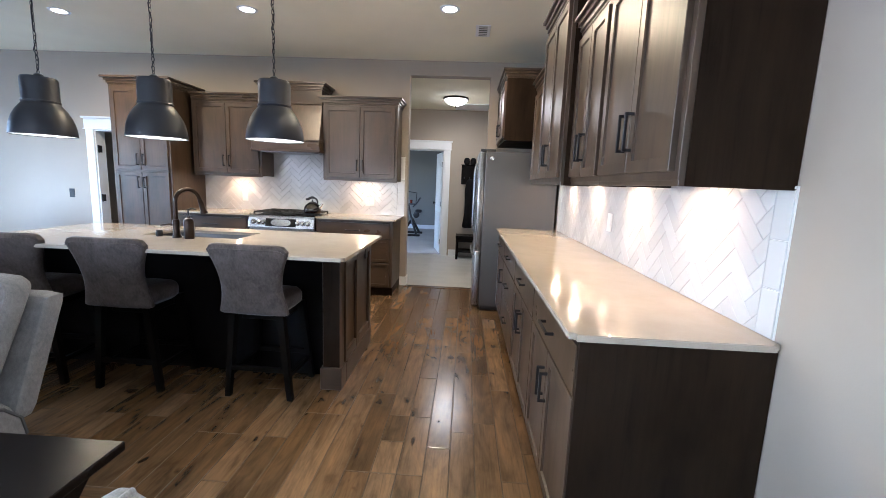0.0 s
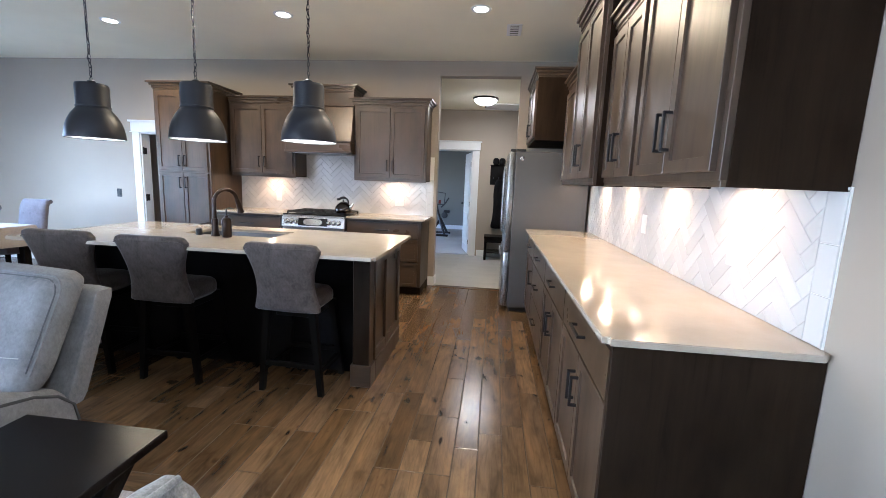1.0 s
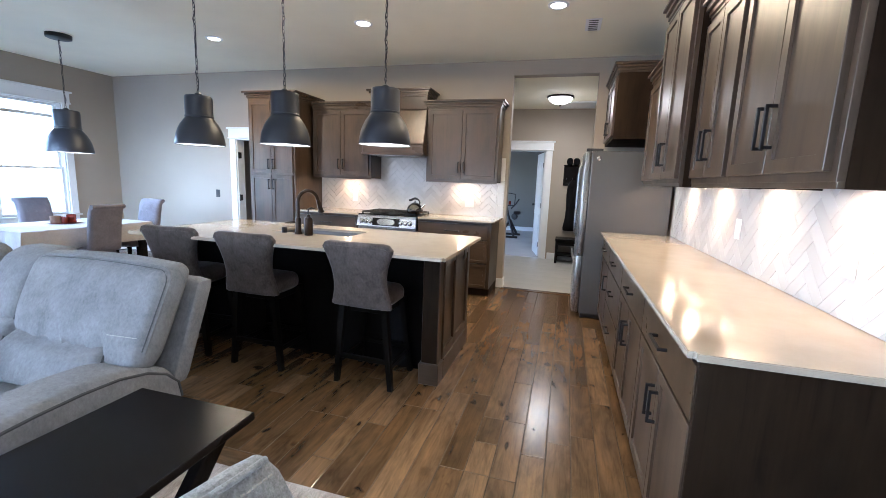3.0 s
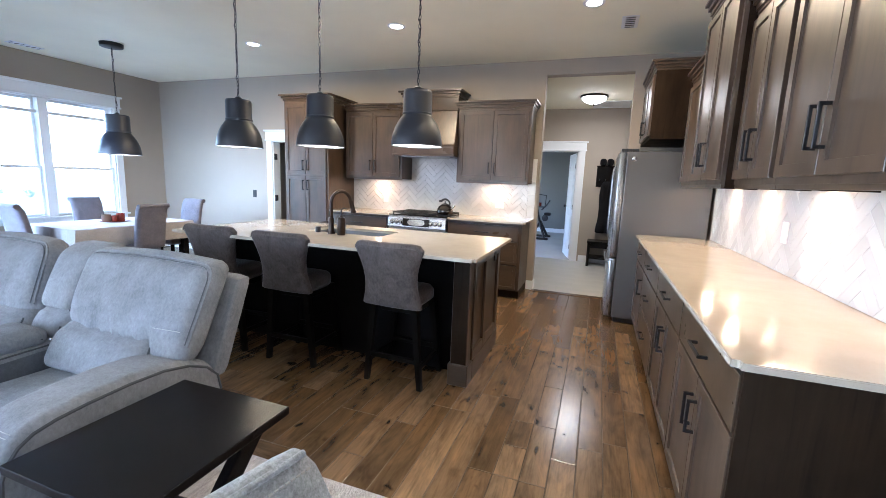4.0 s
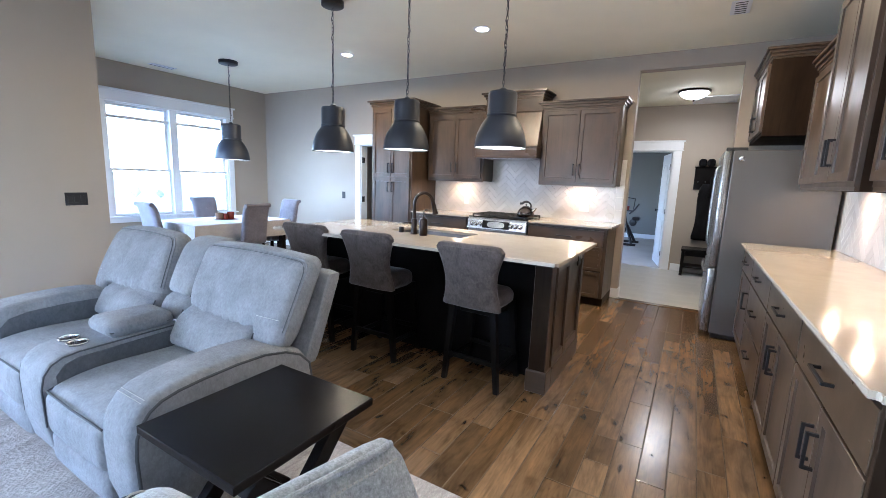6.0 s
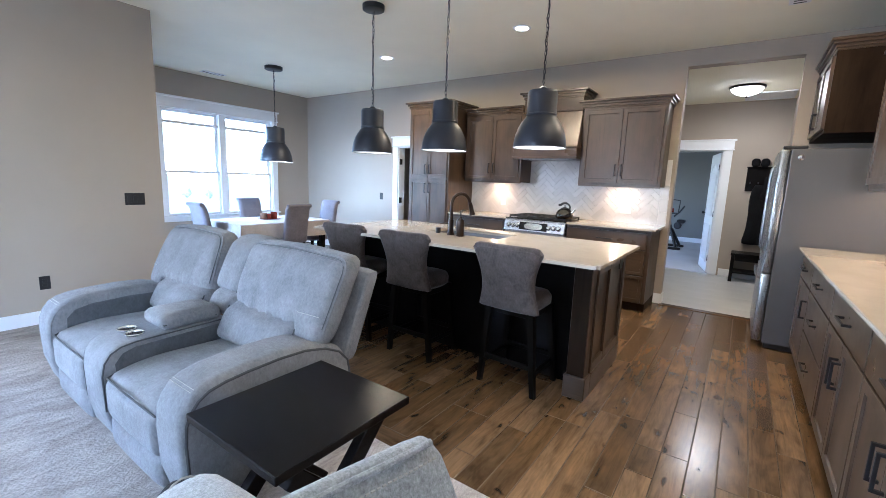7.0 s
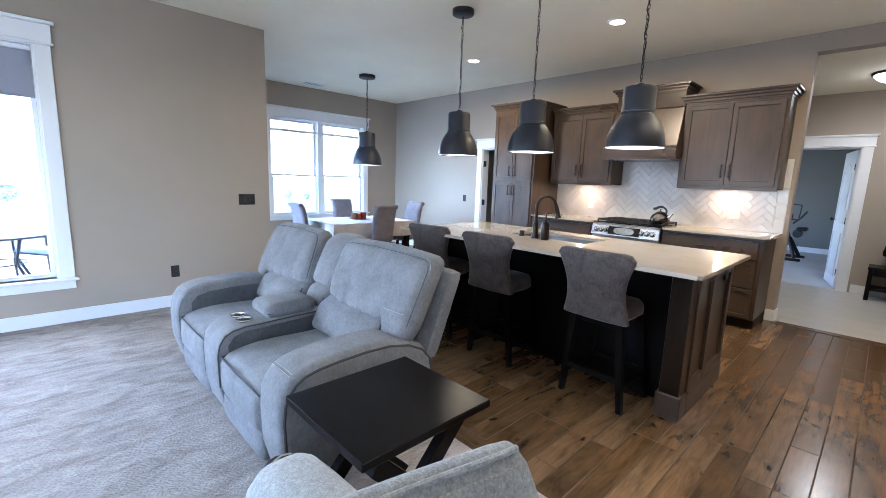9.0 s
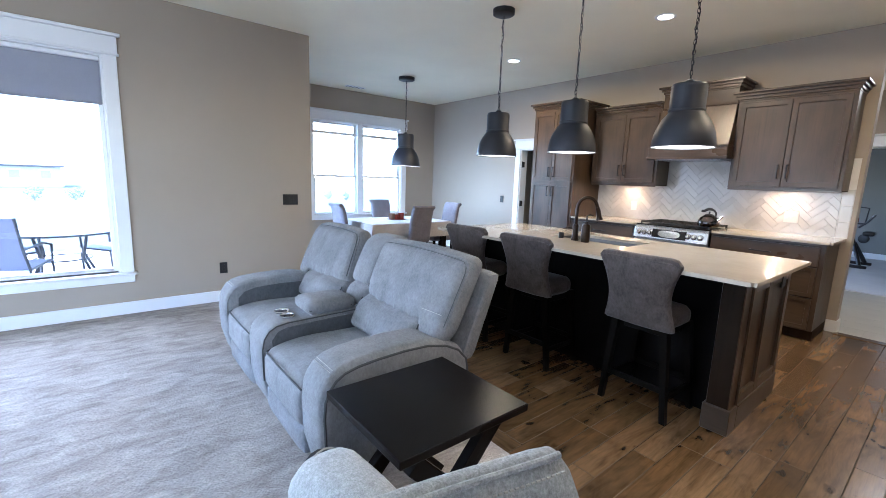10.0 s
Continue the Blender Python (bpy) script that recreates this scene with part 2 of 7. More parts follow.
def plank_wood():
    """Hand-scraped hickory-brown boards, each its own tone, with knots."""
    m = material("brown hardwood plank", (0.2, 0.12, 0.06), 0.22, 0.0, 0.5)
    info = m.node_tree.nodes.new("ShaderNodeObjectInfo")
    geo = m.node_tree.nodes.new("ShaderNodeNewGeometry")
    add = node(m, "ShaderNodeMath")
    add.operation = "ADD"
    link(m, info.outputs["Random"], add.inputs[0])
    link(m, geo.outputs["Random Per Island"], add.inputs[1])
    frac = node(m, "ShaderNodeMath")
    frac.operation = "FRACT"
    link(m, add.outputs[0], frac.inputs[0])
    rnd = frac.outputs[0]
    t = m.node_tree.nodes.new("ShaderNodeTexCoord")
    off = node(m, "ShaderNodeVectorMath")
    off.operation = "MULTIPLY_ADD"
    link(m, rnd, off.inputs[0])
    off.inputs[1].default_value = (31.0, 17.0, 9.0)
    link(m, t.outputs["Object"], off.inputs[2])
    mp = node(m, "ShaderNodeMapping", Scale=(26.0, 1.6, 4.0))
    link(m, off.outputs[0], mp.inputs["Vector"])
    mq = node(m, "ShaderNodeMapping", Scale=(9.0, 2.0, 1.0))
    link(m, off.outputs[0], mq.inputs["Vector"])
    mk = node(m, "ShaderNodeMapping", Scale=(11.0, 5.0, 1.0))
    link(m, off.outputs[0], mk.inputs["Vector"])
    mb = node(m, "ShaderNodeMapping", Scale=(8.0, 3.5, 1.0))
    link(m, off.outputs[0], mb.inputs["Vector"])
    grain = noise_tex(m, mp.outputs["Vector"], 1.6, 7, 0.68, 1.2)
    cloud = noise_tex(m, mq.outputs["Vector"], 1.2, 4, 0.6, 0.8)
    knot = noise_tex(m, mk.outputs["Vector"], 1.0, 2, 0.5, 0.5)
    blot = noise_tex(m, mb.outputs["Vector"], 1.0, 3, 0.55, 0.4)
    tone = ramp(m, rnd, [(0.0, (0.086, 0.050, 0.023)), (0.35, (0.119, 0.071, 0.034)), (0.7, (0.154, 0.094, 0.047)), (1.0, (0.196, 0.125, 0.066))])
    a = mix(m, tone, ramp(m, grain, [(0.25, g(0.50)), (0.50, g(0.94)), (0.8, g(1.2))]), 0.85, "MULTIPLY")
    b = mix(m, a, ramp(m, cloud, [(0.27, (0.40, 0.37, 0.35)), (0.5, g(0.92)), (0.72, (1.34, 1.26, 1.12))]), 0.85, "MULTIPLY")
    b = mix(m, b, ramp(m, blot, [(0.24, (0.34, 0.31, 0.30)), (0.42, g(0.86)), (0.72, (1.22, 1.15, 1.04))]), 0.75, "MULTIPLY")
    c = mix(m, b, ramp(m, knot, [(0.255, (0.14, 0.11, 0.10)), (0.325, g(1.0))]), 0.85, "MULTIPLY")
    return surface(m, c)


def carpet_pile():
    m = material("grey-beige cut pile carpet", (0.3, 0.28, 0.27), 1.0, 0.0, 0.05)
    v = coords(m)
    tuft = node(m, "ShaderNodeTexVoronoi", Scale=170.0)
    link(m, coords(m, (1.0, 0.42, 1.0)), tuft.inputs["Vector"])
    sweep = noise_tex(m, coords(m, (1.0, 0.16, 1.0)), 34, 4, 0.7, 0.5)
    fine = noise_tex(m, v, 420, 2, 0.7)
    track = noise_tex(m, coords(m, (2.0, 0.9, 1)), 4.2, 6, 0.72, 0.8)
    base = ramp(m, track, [(0.34, (0.275, 0.248, 0.227)), (0.50, (0.385, 0.350, 0.321)), (0.66, (0.49, 0.448, 0.410))])
    a = mix(m, base, ramp(m, tuft.outputs["Distance"], [(0.0, g(1.08)), (0.55, g(0.72))]), 0.6, "MULTIPLY")
    col = mix(m, a, ramp(m, fine, [(0.3, g(0.8)), (0.7, g(1.08))]), 0.6, "MULTIPLY")
    col = mix(m, col, ramp(m, sweep, [(0.34, g(0.72)), (0.52, g(0.97)), (0.70, g(1.10))]), 0.7, "MULTIPLY")
    return surface(m, col, None, mix(m, tuft.outputs["Distance"], sweep, 0.35), 0.6, 0.012)


def pane_glass():
    m = bpy.data.materials.new("window glass")
    m.use_nodes = True
    n = m.node_tree.nodes
    n.remove(n["Principled BSDF"])
    tr = n.new("ShaderNodeBsdfTransparent")
    gl = n.new("ShaderNodeBsdfGlossy")
    gl.inputs["Roughness"].default_value = 0.02
    fr = n.new("ShaderNodeFresnel")
    mx = n.new("ShaderNodeMixShader")
    m.node_tree.links.new(fr.outputs[0], mx.inputs[0])
    m.node_tree.links.new(tr.outputs[0], mx.inputs[1])
    m.node_tree.links.new(gl.outputs[0], mx.inputs[2])
    m.node_tree.links.new(mx.outputs[0], n["Material Output"].inputs["Surface"])
    return m


QUARTZ, TILE, PLANK, CARPET, GLASS = quartz(), glazed_tile(), plank_wood(), carpet_pile(), pane_glass()
PLANK_EDGE = paint("tan plank edge", (0.105, 0.072, 0.043), 0.15, 0.25, 0.0)
GROUT = paint("pale grey grout", (0.76, 0.74, 0.71), 0.9, 0.04, 0.2)
HALL_TILE = paint("pale grey floor tile", (0.47, 0.46, 0.43), 0.30, 0.07, 0.03)
FAR_CARPET = paint("pale far carpet", (0.42, 0.41, 0.40), 1.0, 0.08, 0.4)
CAN_GLOW = glow("lit can lens", (1.0, 0.93, 0.82), 1.2)
PUCK_GLOW = glow("lit puck lens", (1.0, 0.80, 0.55), 3.0)
DOME_GLOW = glow("lit frosted dome", (1.0, 0.94, 0.84), 0.9)
RED_WAX = material("red candle glass", (0.17, 0.024, 0.014), 0.2)
WICKER = paint("red-brown tray lacquer", (0.16, 0.03, 0.02), 0.35)
PATIO = paint("pale concrete", (0.60, 0.59, 0.57), 0.9, 0.10, 0.3)
PATIO_METAL = material("dark weathered metal", (0.035, 0.037, 0.045), 0.5, 0.2)
SINK_STEEL = metal("dull sink steel", (0.17, 0.165, 0.16), 0.38)
LAWN = paint("dull winter lawn", (0.050, 0.060, 0.040), 1.0, 0.25, 0.5)
# far panes, leaves and bark: outdoor glare and haze put into paler colours
FAR_PANE = material("hazy far window pane", (0.24, 0.27, 0.31), 0.3)
LEAF = paint("leaves paled for glare", (0.20, 0.24, 0.23), 0.8, 0.3, 0.0)
BARK = paint("bark paled for glare", (0.26, 0.25, 0.23), 0.9, 0.2, 0.3)
SIDING = paint("pale grey house siding", (0.36, 0.37, 0.39), 0.8, 0.04, 0.1)
ROOF = paint("grey shingles", (0.09, 0.09, 0.10), 0.9, 0.15, 0.4)
SLING = fabric("blue-grey sling mesh", (0.17, 0.18, 0.26), (0.22, 0.23, 0.32), 300)
SHADE_CLOTH = fabric("grey roller blind cloth", (0.48, 0.48, 0.52), (0.54, 0.54, 0.58), 500, bump=0.1)


def let_through(m, colour, share):
    """Lets part of the light through a thin cloth."""
    n = m.node_tree.nodes
    tr = n.new("ShaderNodeBsdfTranslucent")
    tr.inputs["Color"].default_value = (*colour, 1)
    mx = n.new("ShaderNodeMixShader")
    mx.inputs[0].default_value = share
    link(m, n["Principled BSDF"].outputs[0], mx.inputs[1])
    link(m, tr.outputs[0], mx.inputs[2])
    link(m, mx.outputs[0], n["Material Output"].inputs["Surface"])


let_through(SHADE_CLOTH, (0.30, 0.30, 0.34), 0.5)
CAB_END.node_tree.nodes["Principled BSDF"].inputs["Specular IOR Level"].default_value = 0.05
for mat in (CAB, CAB_H):
    lacquer = mat.node_tree.nodes["Principled BSDF"]
    lacquer.inputs["Specular IOR Level"].default_value = 0.55
BLACK_WOOD.node_tree.nodes["Principled BSDF"].inputs["Specular IOR Level"].default_value = 0.06

# ---- building blocks ----
ORIGIN = {}


def thing(name, at=(0, 0, 0), label="", category="", group="", kind="", turn=0.0):
    """An empty at the base of a thing; its parts are built in world places and hung under it."""
    ob = new(name)
    m = pose(*at, 0, 0, turn)
    ob.matrix_world = m
    ORIGIN[ob] = m
    return tagged(ob, label, category, group, kind)


def mesh_object(name, bm, mat, smooth=False):
    me = bpy.data.meshes.new(name)
    bm.normal_update()
    bm.to_mesh(me)
    bm.free()
    if mat:
        me.materials.append(mat)
    if smooth:
        me.polygons.foreach_set("use_smooth", [True] * len(me.polygons))
        try:
            me.set_sharp_from_angle(angle=radians(38))
        except AttributeError:
            pass
    return new(name, me)


def part(name, bm, mat, parent, label="", smooth=False, local=False):
    """One mesh part under a thing or under a part. The bmesh is in world places, or in the thing's own with local."""
    top = parent
    while top.parent:
        top = top.parent
    if not local:
        bm.transform(ORIGIN.get(top, Matrix()).inverted())
    ob = mesh_object(name, bm, mat, smooth)
    ob.parent = parent
    ORIGIN[ob] = ORIGIN.get(top, Matrix())
    return tagged(ob, label)


def solo(name, bm, mat, label="", category="", group="", kind="", smooth=False):
    ob = mesh_object(name, bm, mat, smooth)
    ORIGIN[ob] = Matrix()
    return tagged(ob, label, category, group, kind)


def box(x0, x1, y0, y1, z0, z1, bevel=0.0, seg=1, bm=None):
    own = bmesh.new()
    bmesh.ops.create_cube(own, size=1.0)
    own.transform(Matrix.LocRotScale(((x0 + x1) / 2, (y0 + y1) / 2, (z0 + z1) / 2), None, (abs(x1 - x0), abs(y1 - y0), abs(z1 - z0))))
    if bevel:
        bmesh.ops.bevel(own, geom=own.edges[:], offset=bevel, segments=seg, profile=0.5, affect="EDGES")
    return merge(bm, own)


def merge(bm, own):
    if bm is None:
        return own
    me = bpy.data.meshes.new("scratch")
    own.to_mesh(me)
    own.free()
    bm.from_mesh(me)
    bpy.data.meshes.remove(me)
    return bm


def moved(own, m):
    own.transform(m)
    return own


def lathe(profile, seg=32, bm=None, at=(0, 0, 0), close=False):
    """Turns (radius, height) points round z."""
    own = bmesh.new()
    rings = []
    for r, z in profile:
        if r < 1e-6:
            rings.append([own.verts.new((0, 0, z))])
        else:
            rings.append([own.verts.new((r * math.cos(2 * math.pi * i / seg), r * math.sin(2 * math.pi * i / seg), z)) for i in range(seg)])
    for a, b in zip(rings, rings[1:]):
        for i in range(seg):
            j = (i + 1) % seg
            if len(a) == 1 and len(b) == 1:
                continue
            if len(a) == 1:
                own.faces.new((a[0], b[j], b[i]))
            elif len(b) == 1:
                own.faces.new((a[i], a[j], b[0]))
            else:
                own.faces.new((a[i], a[j], b[j], b[i]))
    if close:
        for r in (rings[0], rings[-1]):
            if len(r) > 2:
                own.faces.new(r)
    bmesh.ops.recalc_face_normals(own, faces=own.faces[:])
    own.transform(Matrix.Translation(at))
    return merge(bm, own)


def tube(points, r, seg=8, bm=None, closed=False):
    """A round rod along points."""
    own = bmesh.new()
    pts = [Vector(p) for p in points]
    rings = []
    side = None
    for i, p in enumerate(pts):
        if closed:
            d = pts[(i + 1) % len(pts)] - pts[i - 1]
        else:
            d = pts[min(i + 1, len(pts) - 1)] - pts[max(i - 1, 0)]
        d.normalize()
        if side is None:
            side = d.orthogonal().normalized()
        side = (side - d * side.dot(d)).normalized()
        up = d.cross(side)
        rr = r[i] if isinstance(r, (list, tuple)) else r
        rings.append([own.verts.new(p + (side * math.cos(2 * math.pi * k / seg) + up * math.sin(2 * math.pi * k / seg)) * rr) for k in range(seg)])
    n = len(rings)
    for i in range(n if closed else n - 1):
        a, b = rings[i], rings[(i + 1) % n]
        for k in range(seg):
            own.faces.new((a[k], a[(k + 1) % seg], b[(k + 1) % seg], b[k]))
    if not closed:
        own.faces.new(rings[0][::-1])
        own.faces.new(rings[-1])
    return merge(bm, own)


def puff(sx, sy, sz, r=0.05, bulge=(0.0, 0.0, 0.0), n=10, bend=None, bm=None):
    """A soft block round the origin: rounded edges of radius r, faces swelling by bulge along x, y, z; bend reshapes each point."""
    own = bmesh.new()
    bmesh.ops.create_cube(own, size=2.0)
    bmesh.ops.subdivide_edges(own, edges=own.edges[:], cuts=n, use_grid_fill=True)
    h = Vector((sx / 2, sy / 2, sz / 2))
    for v in own.verts:
        u = v.co.copy()
        p = Vector((u.x * h.x, u.y * h.y, u.z * h.z))
        core = Vector([max(-(h[i] - r), min(h[i] - r, p[i])) for i in range(3)])
        d = p - core
        if d.length > 1e-9:
            d = d.normalized() * min(d.length, r) if sum(abs(c) > 1e-9 for c in d) > 1 else d
            p = core + d
        fx = max(0, (1 - u.y ** 2) * (1 - u.z ** 2))
        fy = max(0, (1 - u.x ** 2) * (1 - u.z ** 2))
        fz = max(0, (1 - u.x ** 2) * (1 - u.y ** 2))
        p.x += bulge[0] * fx ** 0.6 * u.x
        p.y += bulge[1] * fy ** 0.6 * u.y
        p.z += bulge[2] * fz ** 0.6 * u.z
        v.co = bend(p, u) if bend else p
    return merge(bm, own)


def extrude(profile, x0, x1, bevel=0.0, seg=2, bm=None):
    """A (y, z) outline drawn out along x."""
    own = bmesh.new()
    vs = [own.verts.new((x0, y, z)) for y, z in profile]
    f = own.faces.new(vs)
    out = bmesh.ops.extrude_face_region(own, geom=[f])
    for v in out["geom"]:
        if isinstance(v, bmesh.types.BMVert):
            v.co.x = x1
    bmesh.ops.recalc_face_normals(own, faces=own.faces[:])
    if bevel:
        caps = [e for e in own.edges if abs(e.verts[0].co.x - e.verts[1].co.x) < 1e-7]
        bmesh.ops.bevel(own, geom=caps, offset=bevel, segments=seg, profile=0.5, affect="EDGES")
    return merge(bm, own)


def facing(way, at):
    """Maps (u right, v up, n out) to the world for a front that looks along way: '-x', '-y', '+x', '+y'."""
    n = {"-x": Vector((-1, 0, 0)), "+x": Vector((1, 0, 0)), "-y": Vector((0, -1, 0)), "+y": Vector((0, 1, 0))}[way]
    v = Vector((0, 0, 1))
    u = v.cross(n)
    m = Matrix.Identity(4)
    for i, c in enumerate((u, v, n)):
        m[0][i], m[1][i], m[2][i] = c
    m.translation = Vector(at)
    return m


def shaker(w, h, rail=0.062, thick=0.020, recess=0.010):
    """A framed door with a sunk panel, in (u, v, n), centred on u, standing on v = 0."""
    bm = box(-w / 2, w / 2, 0, h, 0, thick)
    face = max(bm.faces, key=lambda f: f.calc_center_median().z)
    bmesh.ops.inset_region(bm, faces=[face], thickness=rail, depth=0.0)
    face = max((f for f in bm.faces if f.normal.z > 0.9), key=lambda f: -abs(f.calc_center_median().x) - abs(f.calc_center_median().y - h / 2))
    bmesh.ops.inset_region(bm, faces=[face], thickness=0.003, depth=0.0)
    face = max((f for f in bm.faces if f.normal.z > 0.9), key=lambda f: -abs(f.calc_center_median().x) - abs(f.calc_center_median().y - h / 2))
    for v in face.verts:
        v.co.z -= recess
    rim = [e for e in bm.edges if e.calc_length() > 0.01 and all(abs(abs(v.co.x) - w / 2) < 1e-6 or v.co.y < 1e-6 or v.co.y > h - 1e-6 for v in e.verts) and all(v.co.z > thick - 1e-6 for v in e.verts)]
    bmesh.ops.bevel(bm, geom=rim, offset=0.0018, segments=1, affect="EDGES")
    return bm


def slab(w, h, thick=0.020):
    return box(-w / 2, w / 2, 0, h, 0, thick, 0.0022, 2)


def pull(length, upright=True):
    """A square black bar pull, centred, standing off the face."""
    a, t, out = length / 2, 0.0055, 0.034
    bm = box(-a, a, -t, t, out - 2 * t, out, 0.0015)
    for s in (-1, 1):
        box(s * a - (t * 2 if s > 0 else 0), s * a + (0 if s > 0 else t * 2), -t, t, 0, out - t, 0.001, 1, bm)
    return moved(bm, pose(0, 0, 0, 0, 0, 90)) if upright else bm


# ---- structure ----
N_WALL, E_WALL, W_LIVING, W_DINING, S_WALL, BREAK = 5.33, 0.873, -4.95, -7.33, -4.2, BREAK_Y
CARPET_EDGE = 1.355
T = 0.14


def wall(name, pieces, mat=WALL, label="greige painted plaster wall"):
    if len(pieces) == 1:
        return solo(name, box(*pieces[0]), mat, label, "wall", kind="structure")
    w = thing(name, (0.5 * (pieces[0][0] + pieces[0][1]), 0.5 * (pieces[0][2] + pieces[0][3]), 0), label, "wall", kind="structure")
    for p in pieces:
        part("wall_panel", box(*p), mat, w)
    return w


def wall_with_hole_x(x0, x1, y0, y1, z1, hole):
    a, b, c, d = hole
    return [(x0, x1, y0, a, 0, z1), (x0, x1, b, y1, 0, z1), (x0, x1, a, b, 0, c), (x0, x1, a, b, d, z1)]


OPEN = (-0.838, 0.147, 2.648)
PDOOR = (-4.955, -4.20, 1.865)
wall_north = wall("wall_north", [
    (W_DINING - T, PDOOR[0], N_WALL, N_WALL + T, 0, CEIL),
    (PDOOR[0], PDOOR[1], N_WALL, N_WALL + T, PDOOR[2], CEIL),
    (PDOOR[1], OPEN[0], N_WALL, N_WALL + T, 0, CEIL),
    (OPEN[0], OPEN[1], N_WALL, N_WALL + T, OPEN[2], CEIL),
    (OPEN[1], E_WALL + T, N_WALL, N_WALL + T, 0, CEIL)])
# opening for an added window, out of view, that lights the west wall
EWIN = (-3.40, -1.60, 0.40, 2.28)
wall_east = wall("wall_east", wall_with_hole_x(E_WALL, E_WALL + T, S_WALL, N_WALL, CEIL, EWIN))
DWIN = (2.74, 4.54, 0.65, 2.27)
wall_dining = wall("wall_dining", wall_with_hole_x(W_DINING - T, W_DINING, BREAK, N_WALL, CEIL, DWIN))
# unseen stretch south of the mullion is added length for more daylight
LWIN = (-3.95, -0.037, 0.40, 2.28)
wall_living = wall("wall_living", wall_with_hole_x(W_LIVING - T, W_LIVING, S_WALL, BREAK, CEIL, LWIN))
PATIO_DOOR = (-7.00, -5.40, 2.10)
wall_return = wall("wall_return", [
    (W_DINING - T, PATIO_DOOR[0], BREAK - T, BREAK, 0, CEIL),
    (PATIO_DOOR[1], W_LIVING - T, BREAK - T, BREAK, 0, CEIL),
    (PATIO_DOOR[0], PATIO_DOOR[1], BREAK - T, BREAK, PATIO_DOOR[2], CEIL)])
# opening for an added window behind the viewpoint, only for fill light
SWIN = (-3.50, -1.70, 0.40, 2.28)
wall_south = wall("wall_south", [(W_LIVING - T, SWIN[0], S_WALL - T, S_WALL, 0, CEIL), (SWIN[1], E_WALL + T, S_WALL - T, S_WALL, 0, CEIL), (SWIN[0], SWIN[1], S_WALL - T, S_WALL, SWIN[3], CEIL), (SWIN[0], SWIN[1], S_WALL - T, S_WALL, 0, SWIN[2])])
solo("ceiling", box(W_DINING - T, E_WALL + T, S_WALL - T, N_WALL + T, CEIL, CEIL + 0.12), CEILING, "off-white painted flat ceiling", "ceiling", kind="structure")

# hall and the rooms behind the north wall
HALL_Y, HALL_X0, HALL_X1, HALL_CEIL = 7.84, -3.2, 0.262, 2.665
FDOOR = (-1.31, -0.505, 1.955)
wall("wall_hall", [
    (HALL_X0, FDOOR[0], HALL_Y, HALL_Y + T, 0, HALL_CEIL),
    (FDOOR[0], FDOOR[1], HALL_Y, HALL_Y + T, FDOOR[2], HALL_CEIL),
    (FDOOR[1], HALL_X1 + T, HALL_Y, HALL_Y + T, 0, HALL_CEIL)], label="greige painted hall wall with a door opening")
wall("wall_hall_side", [(HALL_X1, HALL_X1 + T, N_WALL + T, HALL_Y, 0, HALL_CEIL), (HALL_X0 - T, HALL_X0, N_WALL + T, HALL_Y, 0, HALL_CEIL)])
solo("ceiling_hall", box(HALL_X0 - T, HALL_X1 + T, N_WALL + T, HALL_Y + T, HALL_CEIL, HALL_CEIL + 0.1), CEILING, "off-white painted hall ceiling", "ceiling", kind="structure")
FAR_Y = 12.3
# west opening is unseen, added to bring light onto floor and door leaf
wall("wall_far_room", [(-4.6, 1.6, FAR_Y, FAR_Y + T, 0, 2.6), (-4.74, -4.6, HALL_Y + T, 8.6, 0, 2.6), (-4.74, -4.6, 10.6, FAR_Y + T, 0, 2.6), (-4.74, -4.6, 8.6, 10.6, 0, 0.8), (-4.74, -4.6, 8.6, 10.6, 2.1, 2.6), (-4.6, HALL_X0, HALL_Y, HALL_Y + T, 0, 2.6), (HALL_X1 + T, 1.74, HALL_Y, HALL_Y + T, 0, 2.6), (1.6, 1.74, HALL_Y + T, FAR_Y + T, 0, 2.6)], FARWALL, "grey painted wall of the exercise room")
solo("ceiling_far_room", box(-4.74, 1.74, HALL_Y + T, FAR_Y + T, 2.6, 2.7), CEILING, "off-white painted exercise room ceiling", "ceiling", kind="structure")
wall("wall_pantry_room", [(-5.6, -3.4, 6.6, 6.7, 0, 2.5), (-5.7, -5.6, N_WALL + T, 6.7, 0, 2.5), (-3.4, -3.3, N_WALL + T, 6.7, 0, 2.5)], WALL, "greige painted wall of the closet beyond the door")
solo("ceiling_pantry_room", box(-5.7, -3.3, N_WALL + T, 6.7, 2.5, 2.6), CEILING, "painted closet ceiling", "ceiling", kind="structure")

# floors
solo("subfloor", box(W_DINING - T, E_WALL + T, CARPET_EDGE, N_WALL + 0.02, -0.06, -0.012), CAB_IN, "dark subfloor showing in the board joints", "floor", kind="structure")
solo("floor_living", box(W_LIVING - T, E_WALL + T, S_WALL - T, CARPET_EDGE - 0.002, -0.06, 0.006), CARPET, "grey-beige cut pile carpet with brushed tracks", "carpet", kind="structure")
solo("floor_far_room", box(-4.74, 1.74, HALL_Y + 0.07, FAR_Y + T, -0.06, 0.004), FAR_CARPET, "pale grey carpet of the exercise room", "carpet", kind="structure")
floor_closet = solo("floor_closet", box(-5.7, -3.3, N_WALL + 0.02, 6.7, -0.06, -0.002), HALL_TILE, "pale tiled closet floor", "floor", kind="structure")
floor_hall = solo("floor_hall", box(-3.3, HALL_X1 + T, N_WALL + 0.02, HALL_Y + 0.07, -0.06, 0.0005), HALL_TILE, "pale grey tiled hall floor", "floor", kind="structure")


